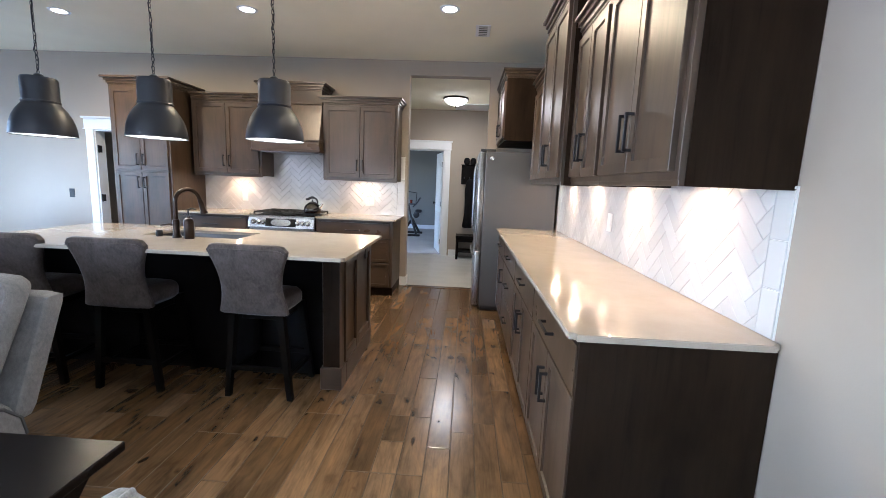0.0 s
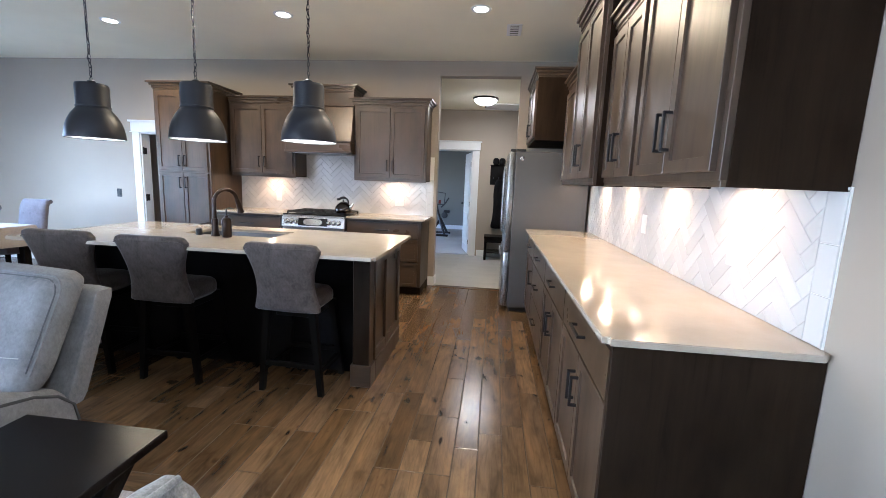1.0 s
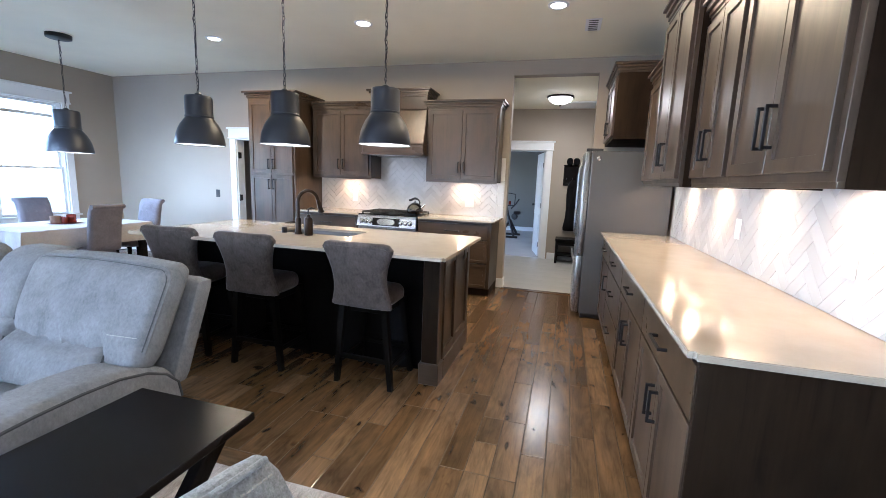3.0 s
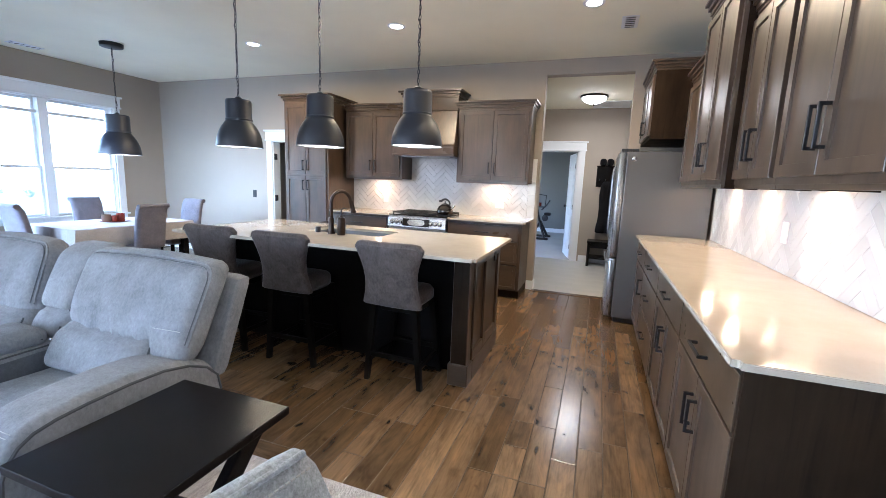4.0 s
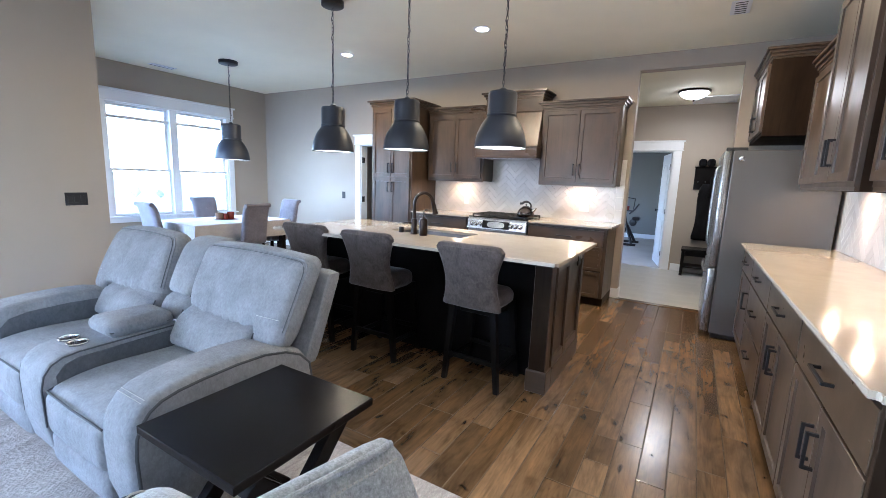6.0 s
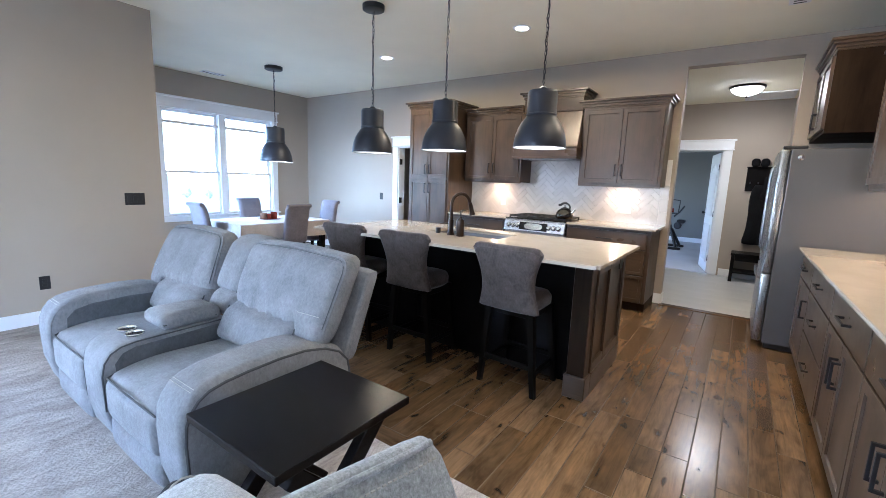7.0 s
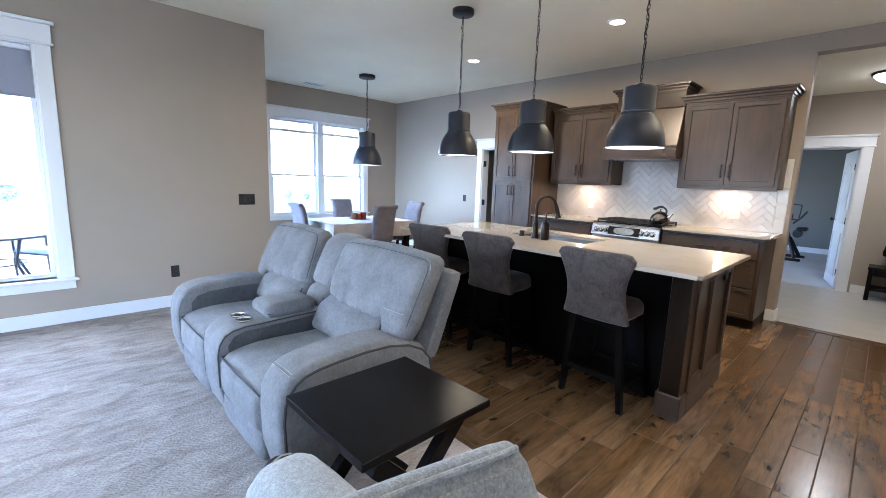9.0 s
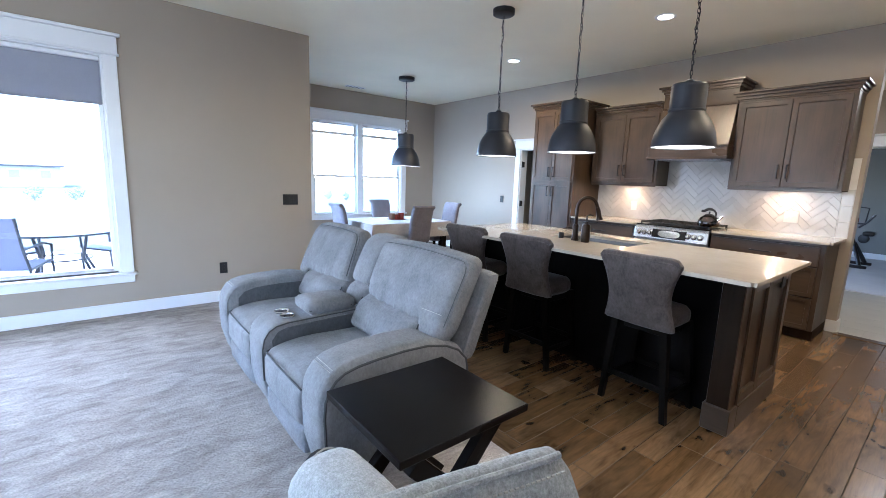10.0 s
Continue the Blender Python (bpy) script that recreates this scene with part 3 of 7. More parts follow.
def baseboard(x0, x1, y0, y1):
    solo("baseboard", box(x0, x1, y0, y1, 0.0, 0.118, 0.004, 2), TRIM, "white painted baseboard along the wall", "baseboard", kind="structure")


baseboard(W_LIVING, W_LIVING + 0.016, S_WALL, BREAK)
baseboard(W_DINING, PDOOR[0] - 0.10, N_WALL - 0.016, N_WALL)
baseboard(W_DINING, W_DINING + 0.016, BREAK, N_WALL - 0.017)
baseboard(E_WALL - 0.016, E_WALL, S_WALL, 1.168)
baseboard(-0.913, OPEN[0] + 0.016, N_WALL - 0.016, N_WALL)
baseboard(FDOOR[1] + 0.13, HALL_X1, HALL_Y - 0.016, HALL_Y)
baseboard(HALL_X1 - 0.016, HALL_X1, N_WALL + T, HALL_Y - 0.017)
baseboard(HALL_X0, FDOOR[0] - 0.13, HALL_Y - 0.016, HALL_Y)
baseboard(-4.6, 1.6, FAR_Y - 0.016, FAR_Y)
baseboard(OPEN[0], OPEN[0] + 0.016, N_WALL, N_WALL + T)


def door_trim(name, x0, x1, top, y, label, left=True, right=True):
    """Flat casing, a capped head board and the jambs of an opening in a wall that faces -y."""
    d = thing(name, (0.5 * (x0 + x1), y, 0), label, "door frame", kind="structure")
    c = 0.105
    if left:
        part("casing", box(x0 - c, x0, y - 0.020, y, 0, top, 0.003), TRIM, d)
    if right:
        part("casing", box(x1, x1 + c, y - 0.020, y, 0, top, 0.003), TRIM, d)
    a, b = x0 - (c if left else 0), x1 + (c if right else 0)
    part("head_board", box(a - 0.012, b + 0.012, y - 0.026, y, top, top + 0.135, 0.003), TRIM, d)
    part("cap", box(a - 0.035, b + 0.035, y - 0.046, y, top + 0.135, top + 0.160, 0.004), TRIM, d)
    part("bead", box(a - 0.022, b + 0.022, y - 0.034, y, top - 0.003, top + 0.014, 0.004), TRIM, d)
    part("jamb", box(x0, x0 + 0.018, y, y + T, 0, top), TRIM, d)
    part("jamb", box(x1 - 0.018, x1, y, y + T, 0, top), TRIM, d)
    part("jamb", box(x0 + 0.018, x1 - 0.018, y, y + T, top - 0.018, top), TRIM, d)
    return d


pantry_frame = door_trim("door_1", PDOOR[0], PDOOR[1], PDOOR[2], N_WALL, "white door casing with capped head and black hinges")
for z in (0.25, 0.98, 1.62):
    h = part("hinge", box(PDOOR[0] + 0.018, PDOOR[0] + 0.026, N_WALL + 0.02, N_WALL + 0.075, z - 0.045, z + 0.045, 0.002), BLACK_METAL, pantry_frame, "black steel hinge")
    part("knuckle", tube([(PDOOR[0] + 0.026, N_WALL + 0.015, z - 0.05), (PDOOR[0] + 0.026, N_WALL + 0.015, z + 0.05)], 0.009, 8), BLACK_METAL, h)
door_trim("door_2", FDOOR[0], FDOOR[1], FDOOR[2], HALL_Y, "white door casing with capped head at the end of the hall")


def panel_door():
    """White moulded leaf with an arched upper panel, standing open into the far room."""
    d = thing("hall_door", (FDOOR[1] - 0.03, HALL_Y + T, 0), "white moulded panel door standing wide open", "door", turn=102)
    w, h, t = 0.76, 1.93, 0.035
    leaf = part("leaf", box(0, w, -t / 2, t / 2, 0.008, h, 0.002), TRIM, d, local=True)
    for s in (-1, 1):
        for (a, b, c, e) in ((0.11, w - 0.11, 0.16, 0.78), (0.11, w - 0.11, 0.92, 1.62)):
            y = s * (t / 2 + 0.004)
            bm = tube([(a, y, c), (b, y, c), (b, y, e), (a, y, e)], 0.009, 6, None, True)
            if e > 1.5:
                arc = [(a + (b - a) * k / 12, y, e + 0.14 * math.sin(math.pi * k / 12)) for k in range(13)]
                bm = tube(arc, 0.009, 6, bm)
            part("moulding", bm, TRIM, leaf, local=True)
    for z in (0.24, 0.96, 1.70):
        part("hinge", box(-0.012, 0.010, t / 2, t / 2 + 0.006, z - 0.045, z + 0.045, 0.001), BLACK_METAL, leaf, "black steel hinge", local=True)
    knob = lathe([(0.0, 0.06), (0.018, 0.058), (0.026, 0.045), (0.022, 0.03), (0.010, 0.022), (0.010, 0.004), (0.026, 0.003), (0.026, 0.0)], 16)
    part("knob", moved(knob, pose(w - 0.06, t / 2, 0.95, -90, 0, 0)), BLACK_METAL, leaf, "black round knob", local=True)


panel_door()


def window_trim(name, x, a, b, z0, z1, label, mull=()):
    """Window in a wall that faces +x: casing, capped head, sill, apron, sashes and panes."""
    w = thing(name, (x, 0.5 * (a + b), z0), label, "window", kind="structure")
    c = 0.10
    part("casing", box(x, x + 0.020, a - c, a, z0, z1, 0.003), TRIM, w)
    part("casing", box(x, x + 0.020, b, b + c, z0, z1, 0.003), TRIM, w)
    part("head_board", box(x, x + 0.026, a - c - 0.01, b + c + 0.01, z1, z1 + 0.150, 0.003), TRIM, w)
    part("bead", box(x, x + 0.036, a - c - 0.02, b + c + 0.02, z1 - 0.004, z1 + 0.014, 0.004), TRIM, w)
    part("cap", box(x, x + 0.048, a - c - 0.035, b + c + 0.035, z1 + 0.150, z1 + 0.176, 0.004), TRIM, w)
    part("window_sill", box(x - 0.07, x + 0.055, a - c - 0.025, b + c + 0.025, z0 - 0.022, z0, 0.004), TRIM, w)
    part("apron", box(x, x + 0.018, a - c, b + c, z0 - 0.095, z0 - 0.022, 0.003), TRIM, w)
    part("reveal", box(x - T, x, a, a + 0.016, z0, z1), TRIM, w)
    part("reveal", box(x - T, x, b - 0.016, b, z0, z1), TRIM, w)
    part("reveal", box(x - T, x, a + 0.016, b - 0.016, z1 - 0.016, z1), TRIM, w)
    for m in mull:
        part("mullion", box(x - 0.10, x + 0.016, m - 0.055, m + 0.055, z0, z1 - 0.016, 0.003), TRIM, w)
    return w


def sash(w, x, a, b, z0, z1, f=0.035):
    bm = box(x - 0.02, x + 0.02, a, a + f, z0, z1, 0.003)
    box(x - 0.02, x + 0.02, b - f, b, z0, z1, 0.003, 1, bm)
    box(x - 0.0194, x + 0.0194, a + f, b - f, z0, z0 + f, 0.003, 1, bm)
    box(x - 0.0194, x + 0.0194, a + f, b - f, z1 - f, z1, 0.003, 1, bm)
    s = part("sash", bm, TRIM, w)
    p = part("pane", box(x - 0.003, x + 0.003, a + f - 0.004, b - f + 0.004, z0 + f - 0.004, z1 - f + 0.004), GLASS, s, "clear window glass")
    p.visible_shadow = False


win1 = window_trim("window_1", W_DINING, DWIN[0], DWIN[1], DWIN[2], DWIN[3], "white double-hung window pair above the dining table", (3.64,))
for a, b in ((2.756, 3.585), (3.695, 4.524)):
    sash(win1, W_DINING - 0.055, a, b, DWIN[2], 1.345)
    sash(win1, W_DINING - 0.100, a, b, 1.31, DWIN[3] - 0.016)
    part("blind_rail", box(W_DINING - 0.045, W_DINING - 0.012, a + 0.005, b - 0.005, 2.045, 2.090, 0.004), TRIM, win1, "bottom rail of a raised white blind")
# south window is not known to exist, added as a light source
win3 = thing("window_3", (-2.60, S_WALL, 0.4), "unseen white picture window added to light the room", "window", kind="structure")
for a in (SWIN[0], SWIN[0] + 0.9):
    part("sash", box(a, a + 0.06, S_WALL - 0.09, S_WALL - 0.05, SWIN[2], SWIN[3]), TRIM, win3)
    part("sash", box(a + 0.84, a + 0.9, S_WALL - 0.09, S_WALL - 0.05, SWIN[2], SWIN[3]), TRIM, win3)
    pn = part("pane", box(a + 0.06, a + 0.84, S_WALL - 0.073, S_WALL - 0.067, SWIN[2], SWIN[3]), GLASS, win3, "clear glass")
    pn.visible_shadow = False
door3 = thing("door_3", (-6.2, BREAK, 0), "white framed glazed patio door", "door", kind="structure")
for a in (PATIO_DOOR[0], PATIO_DOOR[0] + 0.8):
    part("stile", box(a, a + 0.07, BREAK - 0.10, BREAK - 0.05, 0.02, PATIO_DOOR[2]), TRIM, door3)
    part("stile", box(a + 0.73, a + 0.80, BREAK - 0.10, BREAK - 0.05, 0.02, PATIO_DOOR[2]), TRIM, door3)
    part("rail", box(a + 0.07, a + 0.73, BREAK - 0.10, BREAK - 0.05, 0.02, 0.16), TRIM, door3)
    part("rail", box(a + 0.07, a + 0.73, BREAK - 0.10, BREAK - 0.05, PATIO_DOOR[2] - 0.08, PATIO_DOOR[2]), TRIM, door3)
    pn = part("pane", box(a + 0.07, a + 0.73, BREAK - 0.078, BREAK - 0.072, 0.16, PATIO_DOOR[2] - 0.08), GLASS, door3, "clear glass")
    pn.visible_shadow = False
# east window is not known to exist, added as a light source
win4 = thing("window_4", (E_WALL, -2.5, 0.4), "unseen white picture window added to light the room", "window", kind="structure")
for a in (EWIN[0], EWIN[0] + 0.9):
    part("sash", box(E_WALL + 0.05, E_WALL + 0.09, a, a + 0.06, EWIN[2], EWIN[3]), TRIM, win4)
    part("sash", box(E_WALL + 0.05, E_WALL + 0.09, a + 0.84, a + 0.9, EWIN[2], EWIN[3]), TRIM, win4)
    pn = part("pane", box(E_WALL + 0.067, E_WALL + 0.073, a + 0.06, a + 0.84, EWIN[2], EWIN[3]), GLASS, win4, "clear glass")
    pn.visible_shadow = False
win2 = window_trim("window_2", W_LIVING, LWIN[0], LWIN[1], LWIN[2], LWIN[3], "unseen white picture window added to light the room with a grey roller blind", (-2.0,))
for a, b in ((LWIN[0] + 0.016, -2.056), (-1.944, LWIN[1] - 0.016)):
    sash(win2, W_LIVING - 0.090, a, b, LWIN[2], LWIN[3] - 0.016, 0.034)
    part("roller_blind", box(W_LIVING - 0.048, W_LIVING - 0.046, a + 0.006, b - 0.006, 1.885, 2.255), SHADE_CLOTH, win2, "grey roller blind drawn a little way down")
    part("blind_rail", box(W_LIVING - 0.056, W_LIVING - 0.038, a + 0.006, b - 0.006, 1.868, 1.888, 0.003), SHADE_CLOTH, win2)
    part("blind_case", box(W_LIVING - 0.075, W_LIVING - 0.015, a, b, 2.225, 2.262, 0.006), TRIM, win2)


def wall_plate(name, way, at, w, h, mat, toggles, label, gang="rocker"):
    d = thing(name, at, label, name.split("_")[-1])
    m = facing(way, at)
    part("plate", moved(moved(box(-w / 2, w / 2, -h / 2, h / 2, 0, 0.006, 0.0025, 2), Matrix()), m), mat, d)
    for i in range(toggles):
        u = (i - (toggles - 1) / 2) * 0.046
        if gang == "rocker":
            part("rocker", moved(box(u - 0.0165, u + 0.0165, -0.033, 0.033, 0.004, 0.0095, 0.002), m), mat, d)
        else:
            for s in (-1, 1):
                part("socket", moved(box(u - 0.017, u + 0.017, s * 0.019 - 0.0145, s * 0.019 + 0.0145, 0.004, 0.008, 0.003), m), mat, d)
    return d


wall_plate("light_switch", "+x", (W_LIVING, 1.518, 1.057), 0.165, 0.115, BLACK_PLASTIC, 3, "black three-gang switch plate on the living room wall")
wall_plate("wall_outlet", "+x", (W_LIVING, 0.81, 0.355), 0.072, 0.115, BLACK_PLASTIC, 1, "black power outlet low on the wall", "socket")
wall_plate("light_switch", "-y", (-5.33, N_WALL, 1.03), 0.072, 0.115, BLACK_PLASTIC, 1, "dark single switch beside the closet door")


def vent(x, y, w, d, n):
    v = thing("ceiling_vent", (x, y, CEIL), "white slotted metal ceiling vent", "vent")
    part("frame", box(x - w / 2, x + w / 2, y - d / 2, y + d / 2, CEIL - 0.006, CEIL, 0.002), TRIM, v)
    for i in range(n):
        yy = y - d / 2 + 0.03 + i * (d - 0.06) / (n - 1)
        part("slot", box(x - w / 2 + 0.03, x + w / 2 - 0.03, yy - 0.006, yy + 0.006, CEIL - 0.0085, CEIL - 0.005), BLACK_PLASTIC, v, "dark gap between slats")


vent(-0.0, 4.27, 0.14, 0.30, 6)
vent(-6.99, 3.36, 0.14, 0.34, 6)
# fittings for all five, the two added fill cans included
for px, py in CAN_SPOTS:
    c = thing("recessed_light", (px, py, CEIL), "lit recessed can light with a white trim ring", "ceiling light", "recessed lights")
    part("trim_ring", lathe([(0.060, 0.0), (0.060, -0.006), (0.072, -0.009), (0.086, -0.005), (0.088, 0.0)], 32, None, (px, py, CEIL)), TRIM, c, smooth=True)
    part("lens", lathe([(0.0, -0.004), (0.059, -0.003), (0.0595, 0.0)], 32, None, (px, py, CEIL)), CAN_GLOW, c, "glowing lens")

# ---- kitchen cabinets ----
def handle_on(door, m, u, v, length, upright):
    part("handle", moved(moved(pull(length, upright), pose(u, v, 0.020)), m), BLACK_METAL, door, "matte black bar pull")


def front(cab, way, at, w, h, style, name="door", hand=None, length=0.13):
    """One door or drawer front; at is its lower middle on the carcass face; hand (u, v, upright) places the pull."""
    m = facing(way, at)
    bm = shaker(w, h) if style == "shaker" else (shaker(w, h, 0.045) if style == "drawer" else slab(w, h))
    d = part(name, moved(bm, m), CAB if style == "shaker" else CAB_H, cab)
    if hand:
        handle_on(d, m, hand[0], hand[1], length, hand[2])
    return d


def east_base(y0, y1, kind, near=False):
    """Base unit against the east wall, fronts towards -x."""
    xf, c = 0.300, 0.5 * (y0 + y1)
    cab = thing("base_cabinet", (0.58, c, 0), {"doors": "grey-brown stained base cabinet with a drawer over two shaker doors",
                "drawers": "grey-brown stained base cabinet with three drawers", "single": "grey-brown stained base cabinet with one drawer over a door"}[kind], "cabinet", "base cabinets along the long counter")
    part("body", box(xf, E_WALL - 0.003, y0, y1, 0.10, 0.891, 0.001), CAB, cab)
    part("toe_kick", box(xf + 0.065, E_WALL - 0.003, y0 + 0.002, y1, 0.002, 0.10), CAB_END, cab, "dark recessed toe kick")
    w = y1 - y0
    part("gap", box(xf - 0.003, xf, y0 + 0.012, y1 - 0.004, 0.112, 0.868), CAB_IN, cab, "dark shadow gap between fronts")
    if near:
        # south end takes the darker stain in place of its shade
        part("end_panel", box(0.278, E_WALL - 0.003, 1.168, 1.188, 0.002, 0.891, 0.0015), CAB_END, cab, "brown end panel darkened for its shaded south side")
    if kind == "drawers":
        for z0, z1 in ((0.690, 0.862), (0.412, 0.678), (0.118, 0.400)):
            front(cab, "-x", (xf - 0.003, c, z0), w - 0.014, z1 - z0, "slab", "drawer", (0, 0.5 * (z1 - z0) + 0.01, False), 0.16)
        return
    front(cab, "-x", (xf - 0.003, c, 0.690), w - 0.014, 0.172, "slab", "drawer", (0, 0.092, False), 0.17)
    if kind == "doors":
        dw = (w - 0.018) / 2
        for s in (-1, 1):
            front(cab, "-x", (xf - 0.003, c + s * (dw / 2 + 0.002), 0.118), dw, 0.560, "shaker", "door", (s * (dw / 2 - 0.030), 0.415, True))
    else:
        front(cab, "-x", (xf - 0.003, c, 0.118), w - 0.014, 0.560, "shaker", "door", (w / 2 - 0.05, 0.415, True))
    return


east_base(1.190, 2.015, "doors", True)
east_base(2.015, 2.830, "doors")
east_base(2.830, 3.670, "drawers")
east_base(3.670, 4.315, "single")


def worktop(name, x0, x1, y0, y1, label, hole=None, z0=0.893, z1=0.915):
    own = bmesh.new()
    if hole:
        a, b, c, d = hole
        xs, ys = (x0, a, b, x1), (y0, c, d, y1)
        grid = [[[own.verts.new((x, y, z)) for y in ys] for x in xs] for z in (z0, z1)]
        for i in range(3):
            for j in range(3):
                if (i, j) == (1, 1):
                    continue
                for layer in grid:
                    own.faces.new((layer[i][j], layer[i + 1][j], layer[i + 1][j + 1], layer[i][j + 1]))
        rim_line = [(i, 0) for i in range(4)] + [(3, j) for j in range(1, 4)] + [(i, 3) for i in (2, 1, 0)] + [(0, j) for j in (2, 1)]
        for line in (rim_line, [(1, 1), (2, 1), (2, 2), (1, 2)]):
            for (i, j), (k, m) in zip(line, line[1:] + line[:1]):
                own.faces.new((grid[0][i][j], grid[0][k][m], grid[1][k][m], grid[1][i][j]))
        bmesh.ops.recalc_face_normals(own, faces=own.faces[:])
    else:
        box(x0, x1, y0, y1, z0, z1, 0, 1, own)
    upright = [e for e in own.edges if abs(e.verts[0].co.z - e.verts[1].co.z) > 0.01 and any(abs(e.verts[0].co.x - x) < 1e-5 for x in (x0, x1)) and any(abs(e.verts[0].co.y - y) < 1e-5 for y in (y0, y1))]
    bmesh.ops.bevel(own, geom=upright, offset=0.020, segments=5, affect="EDGES")
    outline = [e for e in own.edges if abs(e.verts[0].co.z - e.verts[1].co.z) < 1e-6 and len(e.link_faces) == 2 and abs(e.link_faces[0].normal.z - e.link_faces[1].normal.z) > 0.5]
    bmesh.ops.bevel(own, geom=outline, offset=0.0025, segments=2, affect="EDGES")
    return solo(name, own, QUARTZ, label, "countertop")


worktop("long_countertop", 0.242, E_WALL - 0.002, 1.147, 4.330, "cream polished quartz worktop on the long cabinet run")


def east_upper(y0, y1, xf, z0, z1, ztop, doors, label):
    c = 0.5 * (y0 + y1)
    cab = thing("wall_cabinet", (0.7, c, z0), label, "cabinet", "wall cabinets over the long counter")
    part("body", box(xf, E_WALL - 0.003, y0, y1, z0 + 0.018, z1, 0.001), CAB, cab)
    part("light_rail", box(xf + 0.004, xf + 0.024, y0 + 0.001, y1 - 0.001, z0, z0 + 0.02, 0.001), CAB_H, cab)
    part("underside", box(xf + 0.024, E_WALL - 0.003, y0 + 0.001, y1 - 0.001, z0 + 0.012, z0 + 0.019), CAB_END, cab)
    # thin south end, its shade put into a darker stain
    part("end_panel", box(xf + 0.02, E_WALL - 0.003, y0 - 0.004, y0, z0, z1), CAB_END, cab, "cabinet end darkened for its shaded south side")
    w = y1 - y0 - 0.05
    dh = z1 - 0.035 - (z0 + 0.045)
    dw = w / doors
    for i in range(doors):
        y = c + (i - (doors - 1) / 2) * dw
        s = 1 if i == 0 else -1
        u = (-1 if i == 0 else 1) * (dw / 2 - 0.032)
        front(cab, "-x", (xf, y, z0 + 0.045), dw - 0.004, dh, "shaker", "door", (u if doors == 2 else dw / 2 - 0.04, 0.150, True), 0.142)
    bm = None
    for zb, out, dz in ((0.0, 0.004, 0.02), (0.018, 0.014, 0.03), (0.046, 0.030, 0.03), (0.072, 0.050, 0.022)):
        k = (ztop - z1) / 0.094
        bm = box(xf - out, E_WALL - 0.003, y0 - out, y1 + min(out, 0.0), z1 + zb * k, z1 + (zb + dz) * k, 0.003, 1, bm)
    part("crown", bm, CAB_H, cab)
    return cab


east_upper(1.207, 1.960, 0.530, 1.372, 2.215, 2.305, 2, "grey-brown stained double-door wall cabinet with a dark end")
east_upper(1.960, 2.520, 0.530, 1.372, 2.215, 2.305, 2, "grey-brown stained double-door wall cabinet")
east_upper(2.520, 3.290, 0.470, 1.372, 2.460, 2.555, 2, "taller grey-brown stained wall cabinet standing proud")
east_upper(3.290, 4.060, 0.530, 1.372, 2.215, 2.305, 1, "grey-brown stained wall cabinet beside the refrigerator")

fridge_cab = thing("fridge_cabinet", (0.57, 4.83, 1.81), "grey-brown stained cabinet above the refrigerator", "cabinet")
# body stained darker because its near south side is shaded
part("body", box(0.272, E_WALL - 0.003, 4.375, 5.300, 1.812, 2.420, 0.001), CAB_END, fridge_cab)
for s in (-1, 1):
    front(fridge_cab, "-x", (0.272, 4.8375 + s * 0.222, 1.845), 0.436, 0.545, "shaker", "door", (s * 0.19, 0.11, True))
bm = None
for zb, out, dz in ((0.0, 0.004, 0.02), (0.018, 0.014, 0.03), (0.042, 0.030, 0.03), (0.066, 0.046, 0.022)):
    bm = box(0.272 - out, E_WALL - 0.003, 4.375 - out, 5.300, 2.420 + zb, 2.420 + zb + dz, 0.003, 1, bm)
part("crown", bm, CAB_H, fridge_cab)


